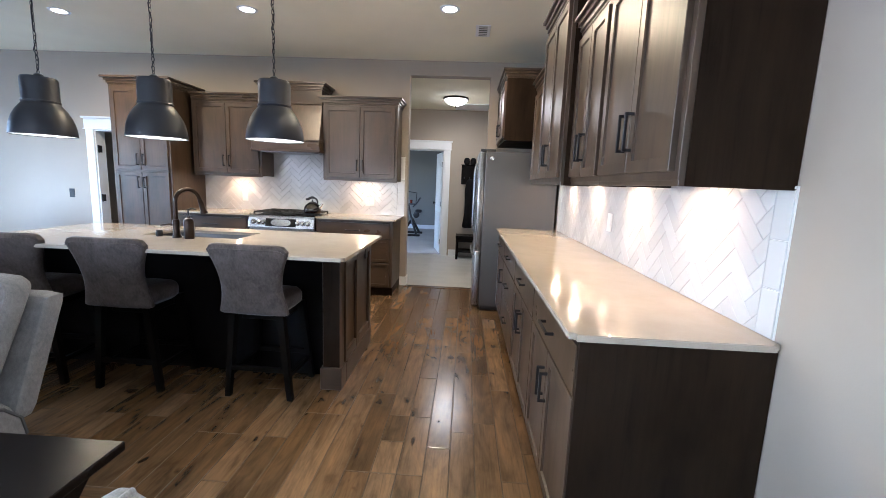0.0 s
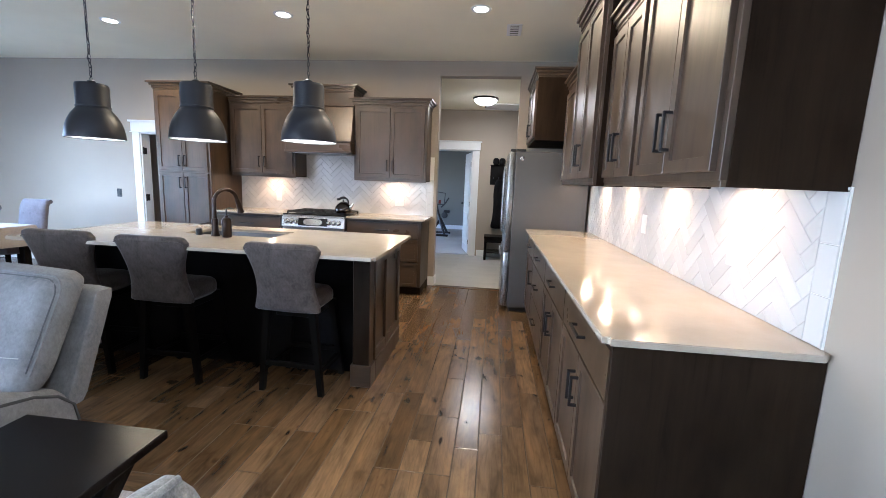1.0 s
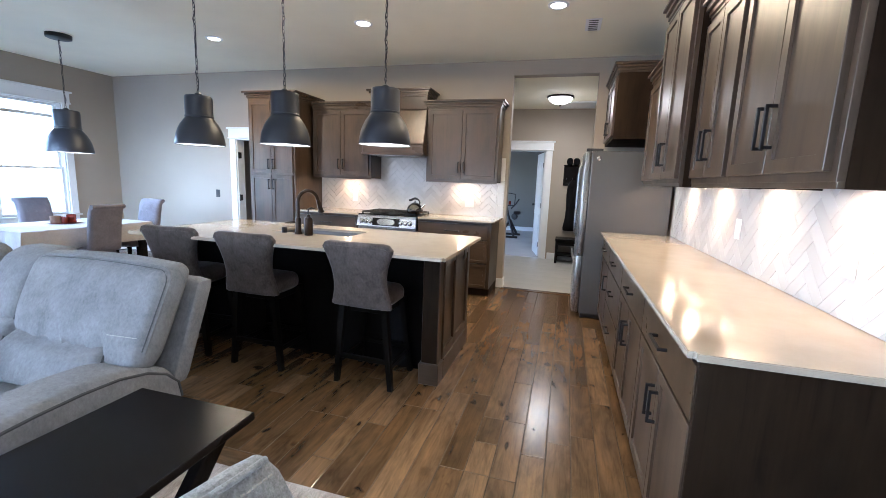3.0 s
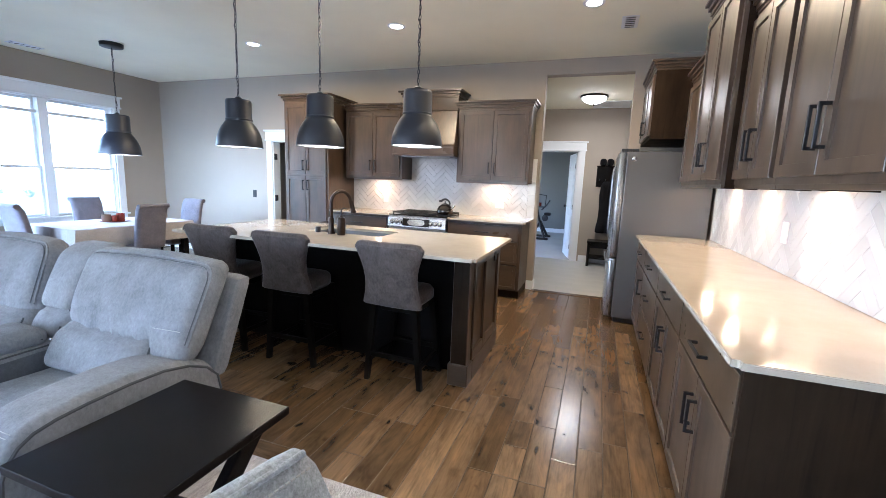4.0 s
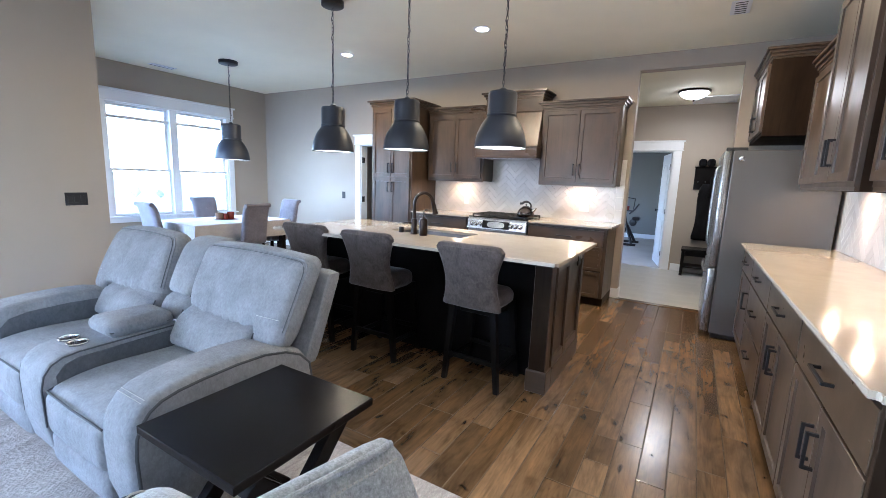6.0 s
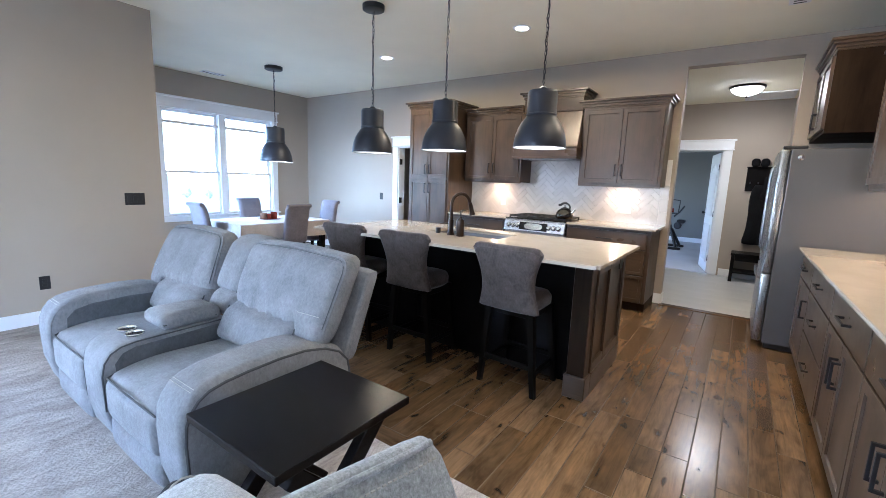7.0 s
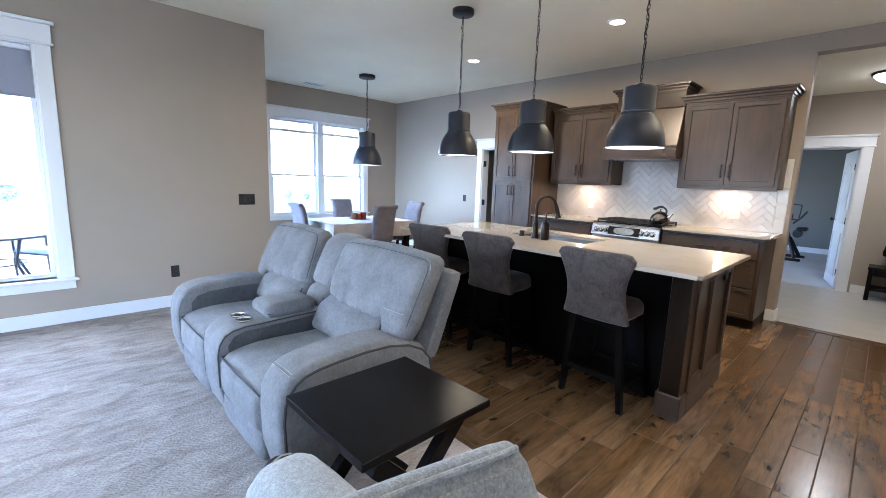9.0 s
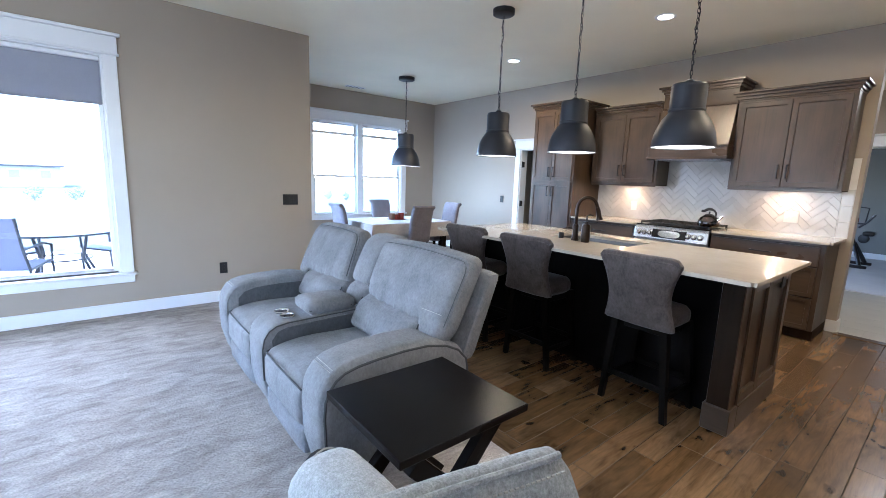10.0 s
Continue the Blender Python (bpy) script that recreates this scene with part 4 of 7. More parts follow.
def refrigerator():
    y0, y1, xb, xd, top = 4.372, 5.285, 0.100, 0.030, 1.695
    f = thing("refrigerator", (0.47, 4.83, 0), "stainless french-door refrigerator with grey sides", "refrigerator")
    part("cabinet", box(xb, 0.845, y0, y1, 0.05, top, 0.006, 2), GREY_SIDE, f, "grey textured steel sides")
    part("grille", box(xb + 0.02, 0.80, y0 + 0.02, y1 - 0.02, 0.004, 0.05, 0.004), BLACK_PLASTIC, f)
    c = 0.5 * (y0 + y1)
    for a, b in ((y0 + 0.002, c - 0.003), (c + 0.003, y1 - 0.002)):
        d = part("door", box(xd, xb - 0.006, a, b, 0.665, top - 0.005, 0.012, 3), STEEL, f, "brushed stainless door", True)
        s = -1 if a < c - 0.1 else 1
        hy = c + s * 0.055
        pts = [(xd + 0.005, hy, 0.80), (xd - 0.022, hy, 0.84)] + [(xd - 0.028, hy, 0.84 + k * 0.09) for k in range(1, 8)] + [(xd - 0.022, hy, 1.55), (xd + 0.005, hy, 1.59)]
        part("handle", tube(pts, 0.011, 10), STEEL, d, "", True)
    d = part("freezer_drawer", box(xd - 0.004, xb - 0.006, y0 + 0.002, y1 - 0.002, 0.06, 0.652, 0.012, 3), STEEL, f, "brushed stainless freezer drawer", True)
    pts = [(xd, y0 + 0.09, 0.60), (xd - 0.024, y0 + 0.12, 0.60), (xd - 0.030, c, 0.60), (xd - 0.024, y1 - 0.12, 0.60), (xd, y1 - 0.09, 0.60)]
    part("handle", tube(pts, 0.011, 10), STEEL, d, "", True)
    part("gasket", box(xb - 0.006, xb, y0 + 0.012, y1 - 0.012, 0.07, top - 0.012), BLACK_PLASTIC, f, "dark rubber door seal")
    for y in (y0 + 0.06, y1 - 0.06):
        part("hinge_cover", box(xd + 0.015, xb + 0.10, y - 0.045, y + 0.045, top, top + 0.026, 0.006, 2), BLACK_PLASTIC, f, "dark plastic hinge cover")
    part("magnet", moved(lathe([(0.0, 0.007), (0.012, 0.006), (0.022, 0.003), (0.023, 0.0)], 20), pose(0.165, y0, 1.625, 90, 0, 0)), CHROME, f, "round chrome magnet")


refrigerator()


# ---- north run ----
def north_base(x0, x1, rows, end=False, label=""):
    yf, c = 4.740, 0.5 * (x0 + x1)
    cab = thing("base_cabinet", (c, 5.03, 0), label, "cabinet", "base cabinets beside the range")
    part("body", box(x0, x1, yf, N_WALL - 0.003, 0.10, 0.891, 0.001), CAB, cab)
    part("toe_kick", box(x0, x1 - 0.002, yf + 0.065, N_WALL - 0.003, 0.002, 0.10), CAB_END, cab, "dark recessed toe kick")
    part("gap", box(x0 + 0.01, x1 - 0.04, yf - 0.003, yf, 0.112, 0.868), CAB_IN, cab, "dark shadow gap between fronts")
    for z0, z1 in rows:
        front(cab, "-y", (c - 0.015, yf - 0.003, z0), x1 - x0 - 0.045, z1 - z0, "drawer" if z1 - z0 > 0.2 else "slab", "drawer", (0, 0.5 * (z1 - z0), False), 0.17)


north_base(-3.490, -2.600, ((0.690, 0.862), (0.412, 0.678), (0.118, 0.400)), label="grey-brown stained drawer base beside the stove")
north_base(-1.812, -0.915, ((0.690, 0.862), (0.412, 0.678), (0.118, 0.400)), label="grey-brown stained drawer base at the end of the run")
worktop("rear_countertop", -3.490, -2.598, 4.690, N_WALL - 0.002, "cream quartz worktop between pantry and stove")
worktop("rear_countertop", -1.814, -0.872, 4.690, N_WALL - 0.002, "cream quartz worktop at the end of the run")


def pantry():
    x0, x1, yf, top = -4.185, -3.492, 4.700, 2.305
    cab = thing("pantry_cabinet", (0.5 * (x0 + x1), 5.0, 0), "tall grey-brown stained pantry cabinet with four doors", "cabinet")
    part("body", box(x0, x1, yf, N_WALL - 0.003, 0.10, top, 0.001), CAB, cab)
    part("toe_kick", box(x0, x1, yf + 0.065, N_WALL - 0.003, 0.002, 0.10), CAB_END, cab, "dark recessed toe kick")
    c, dw = 0.5 * (x0 + x1), (x1 - x0 - 0.05) / 2
    for s in (-1, 1):
        front(cab, "-y", (c + s * dw / 2, yf, 1.370), dw - 0.004, 0.905, "shaker", "door", (-s * (dw / 2 - 0.035), 0.115, True))
        front(cab, "-y", (c + s * dw / 2, yf, 0.130), dw - 0.004, 1.215, "shaker", "door", (-s * (dw / 2 - 0.035), 1.095, True))
    bm = None
    for zb, out, dz in ((0.0, 0.004, 0.02), (0.018, 0.014, 0.03), (0.046, 0.030, 0.03), (0.072, 0.055, 0.022)):
        bm = box(x0 - out, x1 + out, yf - out, N_WALL - 0.003, top + zb, top + zb + dz, 0.003, 1, bm)
    part("crown", bm, CAB_H, cab)


pantry()


def north_upper(x0, x1, label):
    yf, z0, top = 5.000, 1.340, 2.215
    cab = thing("wall_cabinet", (0.5 * (x0 + x1), 5.16, z0), label, "cabinet", "wall cabinets beside the hood")
    part("body", box(x0, x1, yf, N_WALL - 0.003, z0 + 0.018, top, 0.001), CAB, cab)
    part("light_rail", box(x0 + 0.001, x1 - 0.001, yf + 0.003, yf + 0.023, z0 - 0.004, z0 + 0.02, 0.001), CAB_H, cab)
    part("underside", box(x0 + 0.001, x1 - 0.001, yf + 0.023, N_WALL - 0.003, z0 + 0.010, z0 + 0.019), CAB_END, cab)
    c, dw = 0.5 * (x0 + x1), (x1 - x0 - 0.055) / 2
    for s in (-1, 1):
        front(cab, "-y", (c + s * dw / 2, yf, z0 + 0.040), dw - 0.004, 0.812, "shaker", "door", (-s * (dw / 2 - 0.035), 0.142, True))
    bm = None
    for zb, out, dz in ((0.0, 0.004, 0.02), (0.018, 0.014, 0.03), (0.046, 0.030, 0.03), (0.072, 0.052, 0.022)):
        bm = box(x0 - (out if x0 > -2 else 0.0), x1 + (out if x0 > -2 else 0.0), yf - out, N_WALL - 0.003, top + zb, top + zb + dz, 0.003, 1, bm)
    part("crown", bm, CAB_H, cab)


north_upper(-3.420, -2.570, "grey-brown stained wall cabinet between pantry and hood")
north_upper(-1.815, -0.925, "grey-brown stained wall cabinet at the end of the run")


def hood():
    x0, x1 = -2.560, -1.825
    h = thing("range_hood", (-2.19, 5.08, 1.635), "wooden range hood with sloped front and crown", "range hood")
    part("band", box(x0 - 0.055, x1 + 0.012, 4.845, N_WALL - 0.003, 1.652, 1.780, 0.003), CAB_H, h)
    part("band_lip", box(x0 - 0.066, x1 + 0.024, 4.832, N_WALL - 0.003, 1.644, 1.672, 0.005), CAB_H, h)
    part("band_lip", box(x0 - 0.062, x1 + 0.020, 4.836, N_WALL - 0.003, 1.768, 1.792, 0.005), CAB_H, h)
    own = bmesh.new()
    lo = [(x0 - 0.05, 4.868), (x1 + 0.008, 4.868), (x1 + 0.008, 5.32), (x0 - 0.05, 5.32)]
    hi = [(x0, 4.995), (x1, 4.995), (x1, 5.32), (x0, 5.32)]
    a = [own.verts.new((x, y, 1.792)) for x, y in lo]
    b = [own.verts.new((x, y, 2.210)) for x, y in hi]
    for i in range(4):
        own.faces.new((a[i], a[(i + 1) % 4], b[(i + 1) % 4], b[i]))
    own.faces.new(a[::-1])
    own.faces.new(b)
    part("canopy", own, CAB, h, "smooth sloped wooden canopy")
    part("neck", box(x0 - 0.002, x1 + 0.002, 4.990, N_WALL - 0.003, 2.210, 2.356, 0.002), CAB_H, h)
    part("neck_bead", box(x0 - 0.014, x1 + 0.014, 4.978, N_WALL - 0.003, 2.200, 2.222, 0.005), CAB_H, h)
    bm = None
    for zb, out, dz in ((0.0, 0.004, 0.02), (0.018, 0.014, 0.03), (0.046, 0.030, 0.03), (0.072, 0.055, 0.022)):
        bm = box(x0 - out, x1 + out, 4.990 - out, N_WALL - 0.003, 2.356 + zb, 2.356 + zb + dz, 0.003, 1, bm)
    part("crown", bm, CAB_H, h)
    part("liner", box(x0 + 0.02, x1 - 0.06, 4.90, 5.30, 1.638, 1.646), STEEL, h, "stainless filter liner")


hood()


def gas_range():
    x0, x1, yf = -2.590, -1.822, 4.672
    r = thing("gas_range", (0.5 * (x0 + x1), 4.99, 0), "stainless slide-in gas range with black grates", "stove")
    part("body", box(x0, x1, yf + 0.03, N_WALL - 0.012, 0.09, 0.905, 0.003), STEEL, r)
    part("oven_door", box(x0 + 0.004, x1 - 0.004, yf, yf + 0.03, 0.22, 0.755, 0.008, 2), STEEL, r)
    part("oven_window", box(x0 + 0.11, x1 - 0.11, yf - 0.003, yf + 0.002, 0.33, 0.62, 0.002), BLACK_GLASS, r)
    part("oven_handle", tube([(x0 + 0.06, yf, 0.715), (x0 + 0.06, yf - 0.05, 0.715), (x1 - 0.06, yf - 0.05, 0.715), (x1 - 0.06, yf, 0.715)], 0.011, 10), STEEL, r, "", True)
    part("drawer", box(x0 + 0.004, x1 - 0.004, yf, yf + 0.03, 0.06, 0.21, 0.006, 2), STEEL, r)
    panel = extrude([(yf - 0.012, 0.770), (yf + 0.012, 0.878), (yf + 0.05, 0.905), (yf + 0.05, 0.770)], x0, x1, 0.002)
    panel = part("control_panel", panel, BRIGHT_STEEL, r, "bright stainless control panel")
    lean = Matrix.Rotation(radians(-12.5), 4, "X")
    def on_panel(u, v, own):
        return moved(own, Matrix.Translation((u, yf - 0.004 + (v - 0.80) * 0.22 - 0.004, v)) @ lean @ facing("-y", (0, 0, 0)))
    for u in (-2.530, -2.470, -2.410, -2.010, -1.950, -1.890):
        k = lathe([(0.0, 0.030), (0.015, 0.029), (0.018, 0.024), (0.019, 0.008), (0.024, 0.005), (0.025, 0.0)], 20)
        part("knob", on_panel(u, 0.828, k), CHROME, panel, "round steel knob", True)
        part("knob_ring", on_panel(u, 0.828, lathe([(0.027, 0.004), (0.030, 0.002), (0.030, 0.0)], 20)), BLACK_PLASTIC, panel)
    part("display_panel", on_panel(-2.207, 0.828, box(-0.178, 0.178, -0.046, 0.046, 0, 0.003, 0.001)), BLACK_GLASS, panel, "black glass display panel")
    # chrome oval put in for the white glare on the black display
    disp = bmesh.new()
    vs = [disp.verts.new((0.115 * math.copysign(abs(math.cos(a)) ** 0.6, math.cos(a)), 0.038 * math.copysign(abs(math.sin(a)) ** 0.8, math.sin(a)), 0.004)) for a in [2 * math.pi * i / 40 for i in range(40)]]
    disp.faces.new(vs)
    part("display_window", on_panel(-2.205, 0.828, disp), CHROME, panel, "chrome oval for the white glare on the display")
    part("display_rim", on_panel(-2.205, 0.828, tube([(0.118 * math.copysign(abs(math.cos(a)) ** 0.6, math.cos(a)), 0.041 * math.copysign(abs(math.sin(a)) ** 0.8, math.sin(a)), 0.004) for a in [2 * math.pi * i / 40 for i in range(40)]], 0.004, 6, None, True)), BLACK_PLASTIC, panel)
    part("cooktop", box(x0 - 0.004, x1 + 0.004, yf + 0.035, N_WALL - 0.03, 0.905, 0.917, 0.003), BLACK_GLASS, r, "black enamel cooktop")
    for i in range(3):
        a = x0 + 0.02 + i * 0.246
        bm = None
        for k in range(4):
            xx = a + 0.012 + k * 0.072
            bm = box(xx - 0.006, xx + 0.006, yf + 0.075, N_WALL - 0.06, 0.930, 0.946, 0.002, 1, bm)
        for k in range(4):
            yy = yf + 0.082 + k * 0.165
            bm = box(a + 0.006, a + 0.234, yy - 0.006, yy + 0.006, 0.9302, 0.9458, 0.002, 1, bm)
        for xx in (a + 0.012, a + 0.228):
            for yy in (yf + 0.085, N_WALL - 0.075):
                bm = box(xx - 0.008, xx + 0.008, yy - 0.008, yy + 0.008, 0.917, 0.932, 0.001, 1, bm)
        part("grate", bm, CAST_IRON, r, "black cast-iron grate")
    for bx in (-2.45, -2.205, -1.96):
        for by in (4.86, 5.14):
            part("burner", lathe([(0.0, 0.010), (0.035, 0.009), (0.040, 0.004), (0.055, 0.002), (0.056, 0.0)], 20, None, (bx, by, 0.917)), CAST_IRON, r, "black burner cap", True)


gas_range()


def kettle():
    cx, cy, z = -1.875, 4.790, 0.946
    k = thing("kettle", (cx, cy, z), "shiny dark tea kettle with an arched black handle", "kettle")
    prof = [(0.0, 0.0), (0.085, 0.001), (0.098, 0.012), (0.102, 0.035), (0.096, 0.065), (0.078, 0.095), (0.052, 0.115), (0.046, 0.118)]
    part("body", lathe(prof, 36, None, (cx, cy, z)), metal("dark polished steel", (0.11, 0.095, 0.09), 0.10), k, "", True)
    part("lid", lathe([(0.046, 0.118), (0.040, 0.126), (0.015, 0.134), (0.006, 0.137), (0.006, 0.146), (0.012, 0.152), (0.0, 0.160)], 28, None, (cx, cy, z)), BLACK_PLASTIC, k, "", True)
    part("spout", tube([(cx + 0.075, cy - 0.01, z + 0.06), (cx + 0.105, cy - 0.01, z + 0.085), (cx + 0.128, cy - 0.01, z + 0.118)], [0.024, 0.017, 0.012], 12), CHROME, k, "", True)
    arc = [(cx + 0.060, cy - 0.01, z + 0.090)] + [(cx + 0.004 + 0.060 * math.cos(a), cy - 0.01, z + 0.130 + 0.052 * math.sin(a)) for a in [math.pi * (0.05 + 0.75 * i / 10) for i in range(11)]] + [(cx - 0.072, cy - 0.01, z + 0.158)]
    part("handle", tube(arc, [0.010] * 6 + [0.014] * 7, 10), BLACK_PLASTIC, k, "arched black handle", True)


kettle()


# ---- island ----
IX0, IX1, IY0, IY1 = -3.150, -0.752, 2.190, 3.285


def island():
    isl = thing("kitchen_island", (-2.0, 2.8, 0), "dark-backed kitchen island with brown shaker end panel", "kitchen island")
    bx0, bx1 = -3.05, -0.850
    core = box(bx0 + 0.03, bx1 - 0.02, 2.660, 3.235, 0.10, 0.645)
    for a, b in ((bx0 + 0.03, -2.37), (-1.62, bx1 - 0.02)):
        box(a, b, 2.660, 3.235, 0.6445, 0.891, 0, 1, core)
    box(-2.37, -1.62, 3.200, 3.235, 0.6445, 0.891, 0, 1, core)
    part("carcass", core, CAB, isl)
    part("toe_kick", box(bx0 + 0.03, bx1 - 0.02, 2.665, 3.170, 0.002, 0.10), CAB_END, isl)
    part("seating_panel", box(bx0 + 0.03, bx1 - 0.13, 2.640, 2.660, 0.002, 0.891), DARK_PANEL, isl, "near-black panel under the overhang")
    part("corner_post", box(bx1 - 0.112, bx1, 2.445, 2.540, 0.002, 0.891, 0.003), CAB, isl, "square brown corner post")
    # thin added face puts the shade of the south side on the post
    part("post_face", box(bx1 - 0.108, bx1 - 0.004, 2.4425, 2.4465, 0.152, 0.889, 0.001), CAB_END, isl, "thin face that darkens the shaded south side of the post")
    part("post_plinth", box(bx1 - 0.124, bx1 + 0.014, 2.428, 2.550, 0.002, 0.150, 0.004), CAB_H, isl)
    part("corner_post", box(bx0, bx0 + 0.115, 2.460, 2.600, 0.002, 0.891, 0.003), CAB, isl, "square brown corner post")
    part("end_core", box(bx1 - 0.02, bx1 - 0.006, 2.540, 3.260, 0.002, 0.891), CAB, isl)
    m = facing("+x", (bx1 - 0.006, 0, 0))
    # stiles and rails of the end: u runs along +y
    rails = [("stile", 2.540, 2.565, 0.15, 0.891), ("stile", 2.815, 2.885, 0.15, 0.891), ("stile", 3.205, 3.265, 0.15, 0.891)]
    for name, a, b, c, d in rails:
        part(name, moved(box(a, b, c, d, 0, 0.018, 0.002), m), CAB, isl)
    for a, b in ((2.565, 2.815), (2.885, 3.205)):
        part("rail", moved(box(a, b, 0.796, 0.891, 0, 0.0174, 0.002), m), CAB_H, isl)
        part("rail", moved(box(a, b, 0.150, 0.215, 0, 0.0174, 0.002), m), CAB_H, isl)
    part("plinth", box(bx1 - 0.02, bx1 + 0.014, 2.550, 3.280, 0.002, 0.140, 0.003), CAB_H, isl)
    part("plinth_cap", box(bx1 - 0.02, bx1 + 0.019, 2.550, 3.283, 0.140, 0.152, 0.004), CAB_H, isl)
    part("outlet", moved(box(3.060, 3.130, 0.758, 0.868, 0.012, 0.0225, 0.002), m), BLACK_PLASTIC, isl, "black power outlet")
    for i in range(4):
        w = (bx1 - bx0 - 0.09) / 4
        c = bx0 + 0.05 + w * (i + 0.5)
        front(isl, "+y", (c, 3.235, 0.118), w - 0.012, 0.745, "shaker", "door", (w / 2 - 0.05, 0.62, True))


island()
SINK = (-2.335, -1.660, 2.735, 3.075)
worktop("island_countertop", IX0, IX1, IY0, IY1, "cream polished quartz island top with a sink cutout", SINK)


def sink():
    a, b, c, d = SINK
    s = thing("kitchen_sink", (0.5 * (a + b), 0.5 * (c + d), 0.66), "stainless undermount sink set in the island", "sink")
    own = bmesh.new()
    top = [own.verts.new(p) for p in ((a - 0.004, c - 0.004, 0.892), (b + 0.004, c - 0.004, 0.892), (b + 0.004, d + 0.004, 0.892), (a - 0.004, d + 0.004, 0.892))]
    low = [own.verts.new(p) for p in ((a + 0.02, c + 0.02, 0.665), (b - 0.02, c + 0.02, 0.665), (b - 0.02, d - 0.02, 0.665), (a + 0.02, d - 0.02, 0.665))]
    for i in range(4):
        own.faces.new((top[(i + 1) % 4], top[i], low[i], low[(i + 1) % 4]))
    own.faces.new(low)
    bmesh.ops.bevel(own, geom=[e for e in own.edges if all(v.co.z < 0.67 for v in e.verts)] + [e for e in own.edges if abs(e.verts[0].co.z - e.verts[1].co.z) > 0.1], offset=0.03, segments=3, affect="EDGES")
    part("basin", own, SINK_STEEL, s, "", True)
    part("drain", lathe([(0.0, 0.004), (0.040, 0.004), (0.048, 0.002), (0.048, 0.0)], 24, None, (-2.0, 2.92, 0.666)), CHROME, s, "", True)


sink()


def faucet():
    cx, cy, z = -2.045, 2.668, 0.915
    f = thing("kitchen_faucet", (cx, cy, z), "oil-rubbed bronze pull-down faucet with a high arc", "faucet")
    part("base", lathe([(0.0, 0.0), (0.031, 0.0), (0.031, 0.008), (0.024, 0.020), (0.021, 0.06), (0.022, 0.115), (0.017, 0.125), (0.0, 0.126)], 28, None, (cx, cy, z)), BRONZE, f, "", True)
    R, zt = 0.090, 0.236
    d = Vector((0.36, 0.933, 0))
    pts = [(cx, cy, z + 0.11), (cx, cy, z + 0.17)]
    for i in range(15):
        a = math.pi * (1 - i / 14 * 0.93)
        o = d * (R + R * math.cos(a))
        pts.append((cx + o.x, cy + o.y, z + zt + R * math.sin(a)))
    part("neck", tube(pts, 0.0135, 14), BRONZE, f, "", True)
    e = Vector(pts[-1])
    part("spray_head", tube([e, e + Vector((0.004, 0.012, -0.03)), e + Vector((0.008, 0.024, -0.075)), e + Vector((0.010, 0.030, -0.098))], [0.0145, 0.018, 0.019, 0.026], 14), BRONZE, f, "flared bronze spray head", True)
    part("handle", tube([(cx, cy, z + 0.085), (cx - 0.045, cy - 0.01, z + 0.09), (cx - 0.095, cy - 0.02, z + 0.082)], [0.012, 0.008, 0.006], 10), BRONZE, f, "side lever", True)
    s = thing("soap_dispenser", (-1.945, 2.650, z), "bronze soap dispenser bottle with a pump", "soap dispenser")
    part("bottle", lathe([(0.0, 0.0), (0.030, 0.0), (0.032, 0.006), (0.032, 0.115), (0.026, 0.132), (0.012, 0.140), (0.012, 0.152), (0.0, 0.152)], 24, None, (-1.945, 2.650, z)), BRONZE, s, "", True)
    part("pump", tube([(-1.945, 2.650, z + 0.15), (-1.945, 2.650, z + 0.195), (-1.935, 2.670, z + 0.203), (-1.923, 2.695, z + 0.196)], [0.006, 0.006, 0.007, 0.005], 8), BLACK_METAL, s, "", True)
    b = thing("sink_button", (-2.185, 2.690, z), "small black cylinder beside the faucet", "air switch")
    part("cap", lathe([(0.0, 0.045), (0.018, 0.045), (0.021, 0.041), (0.021, 0.0), (0.0, 0.0)], 20, None, (-2.185, 2.690, z)), BLACK_METAL, b, "", True)


faucet()


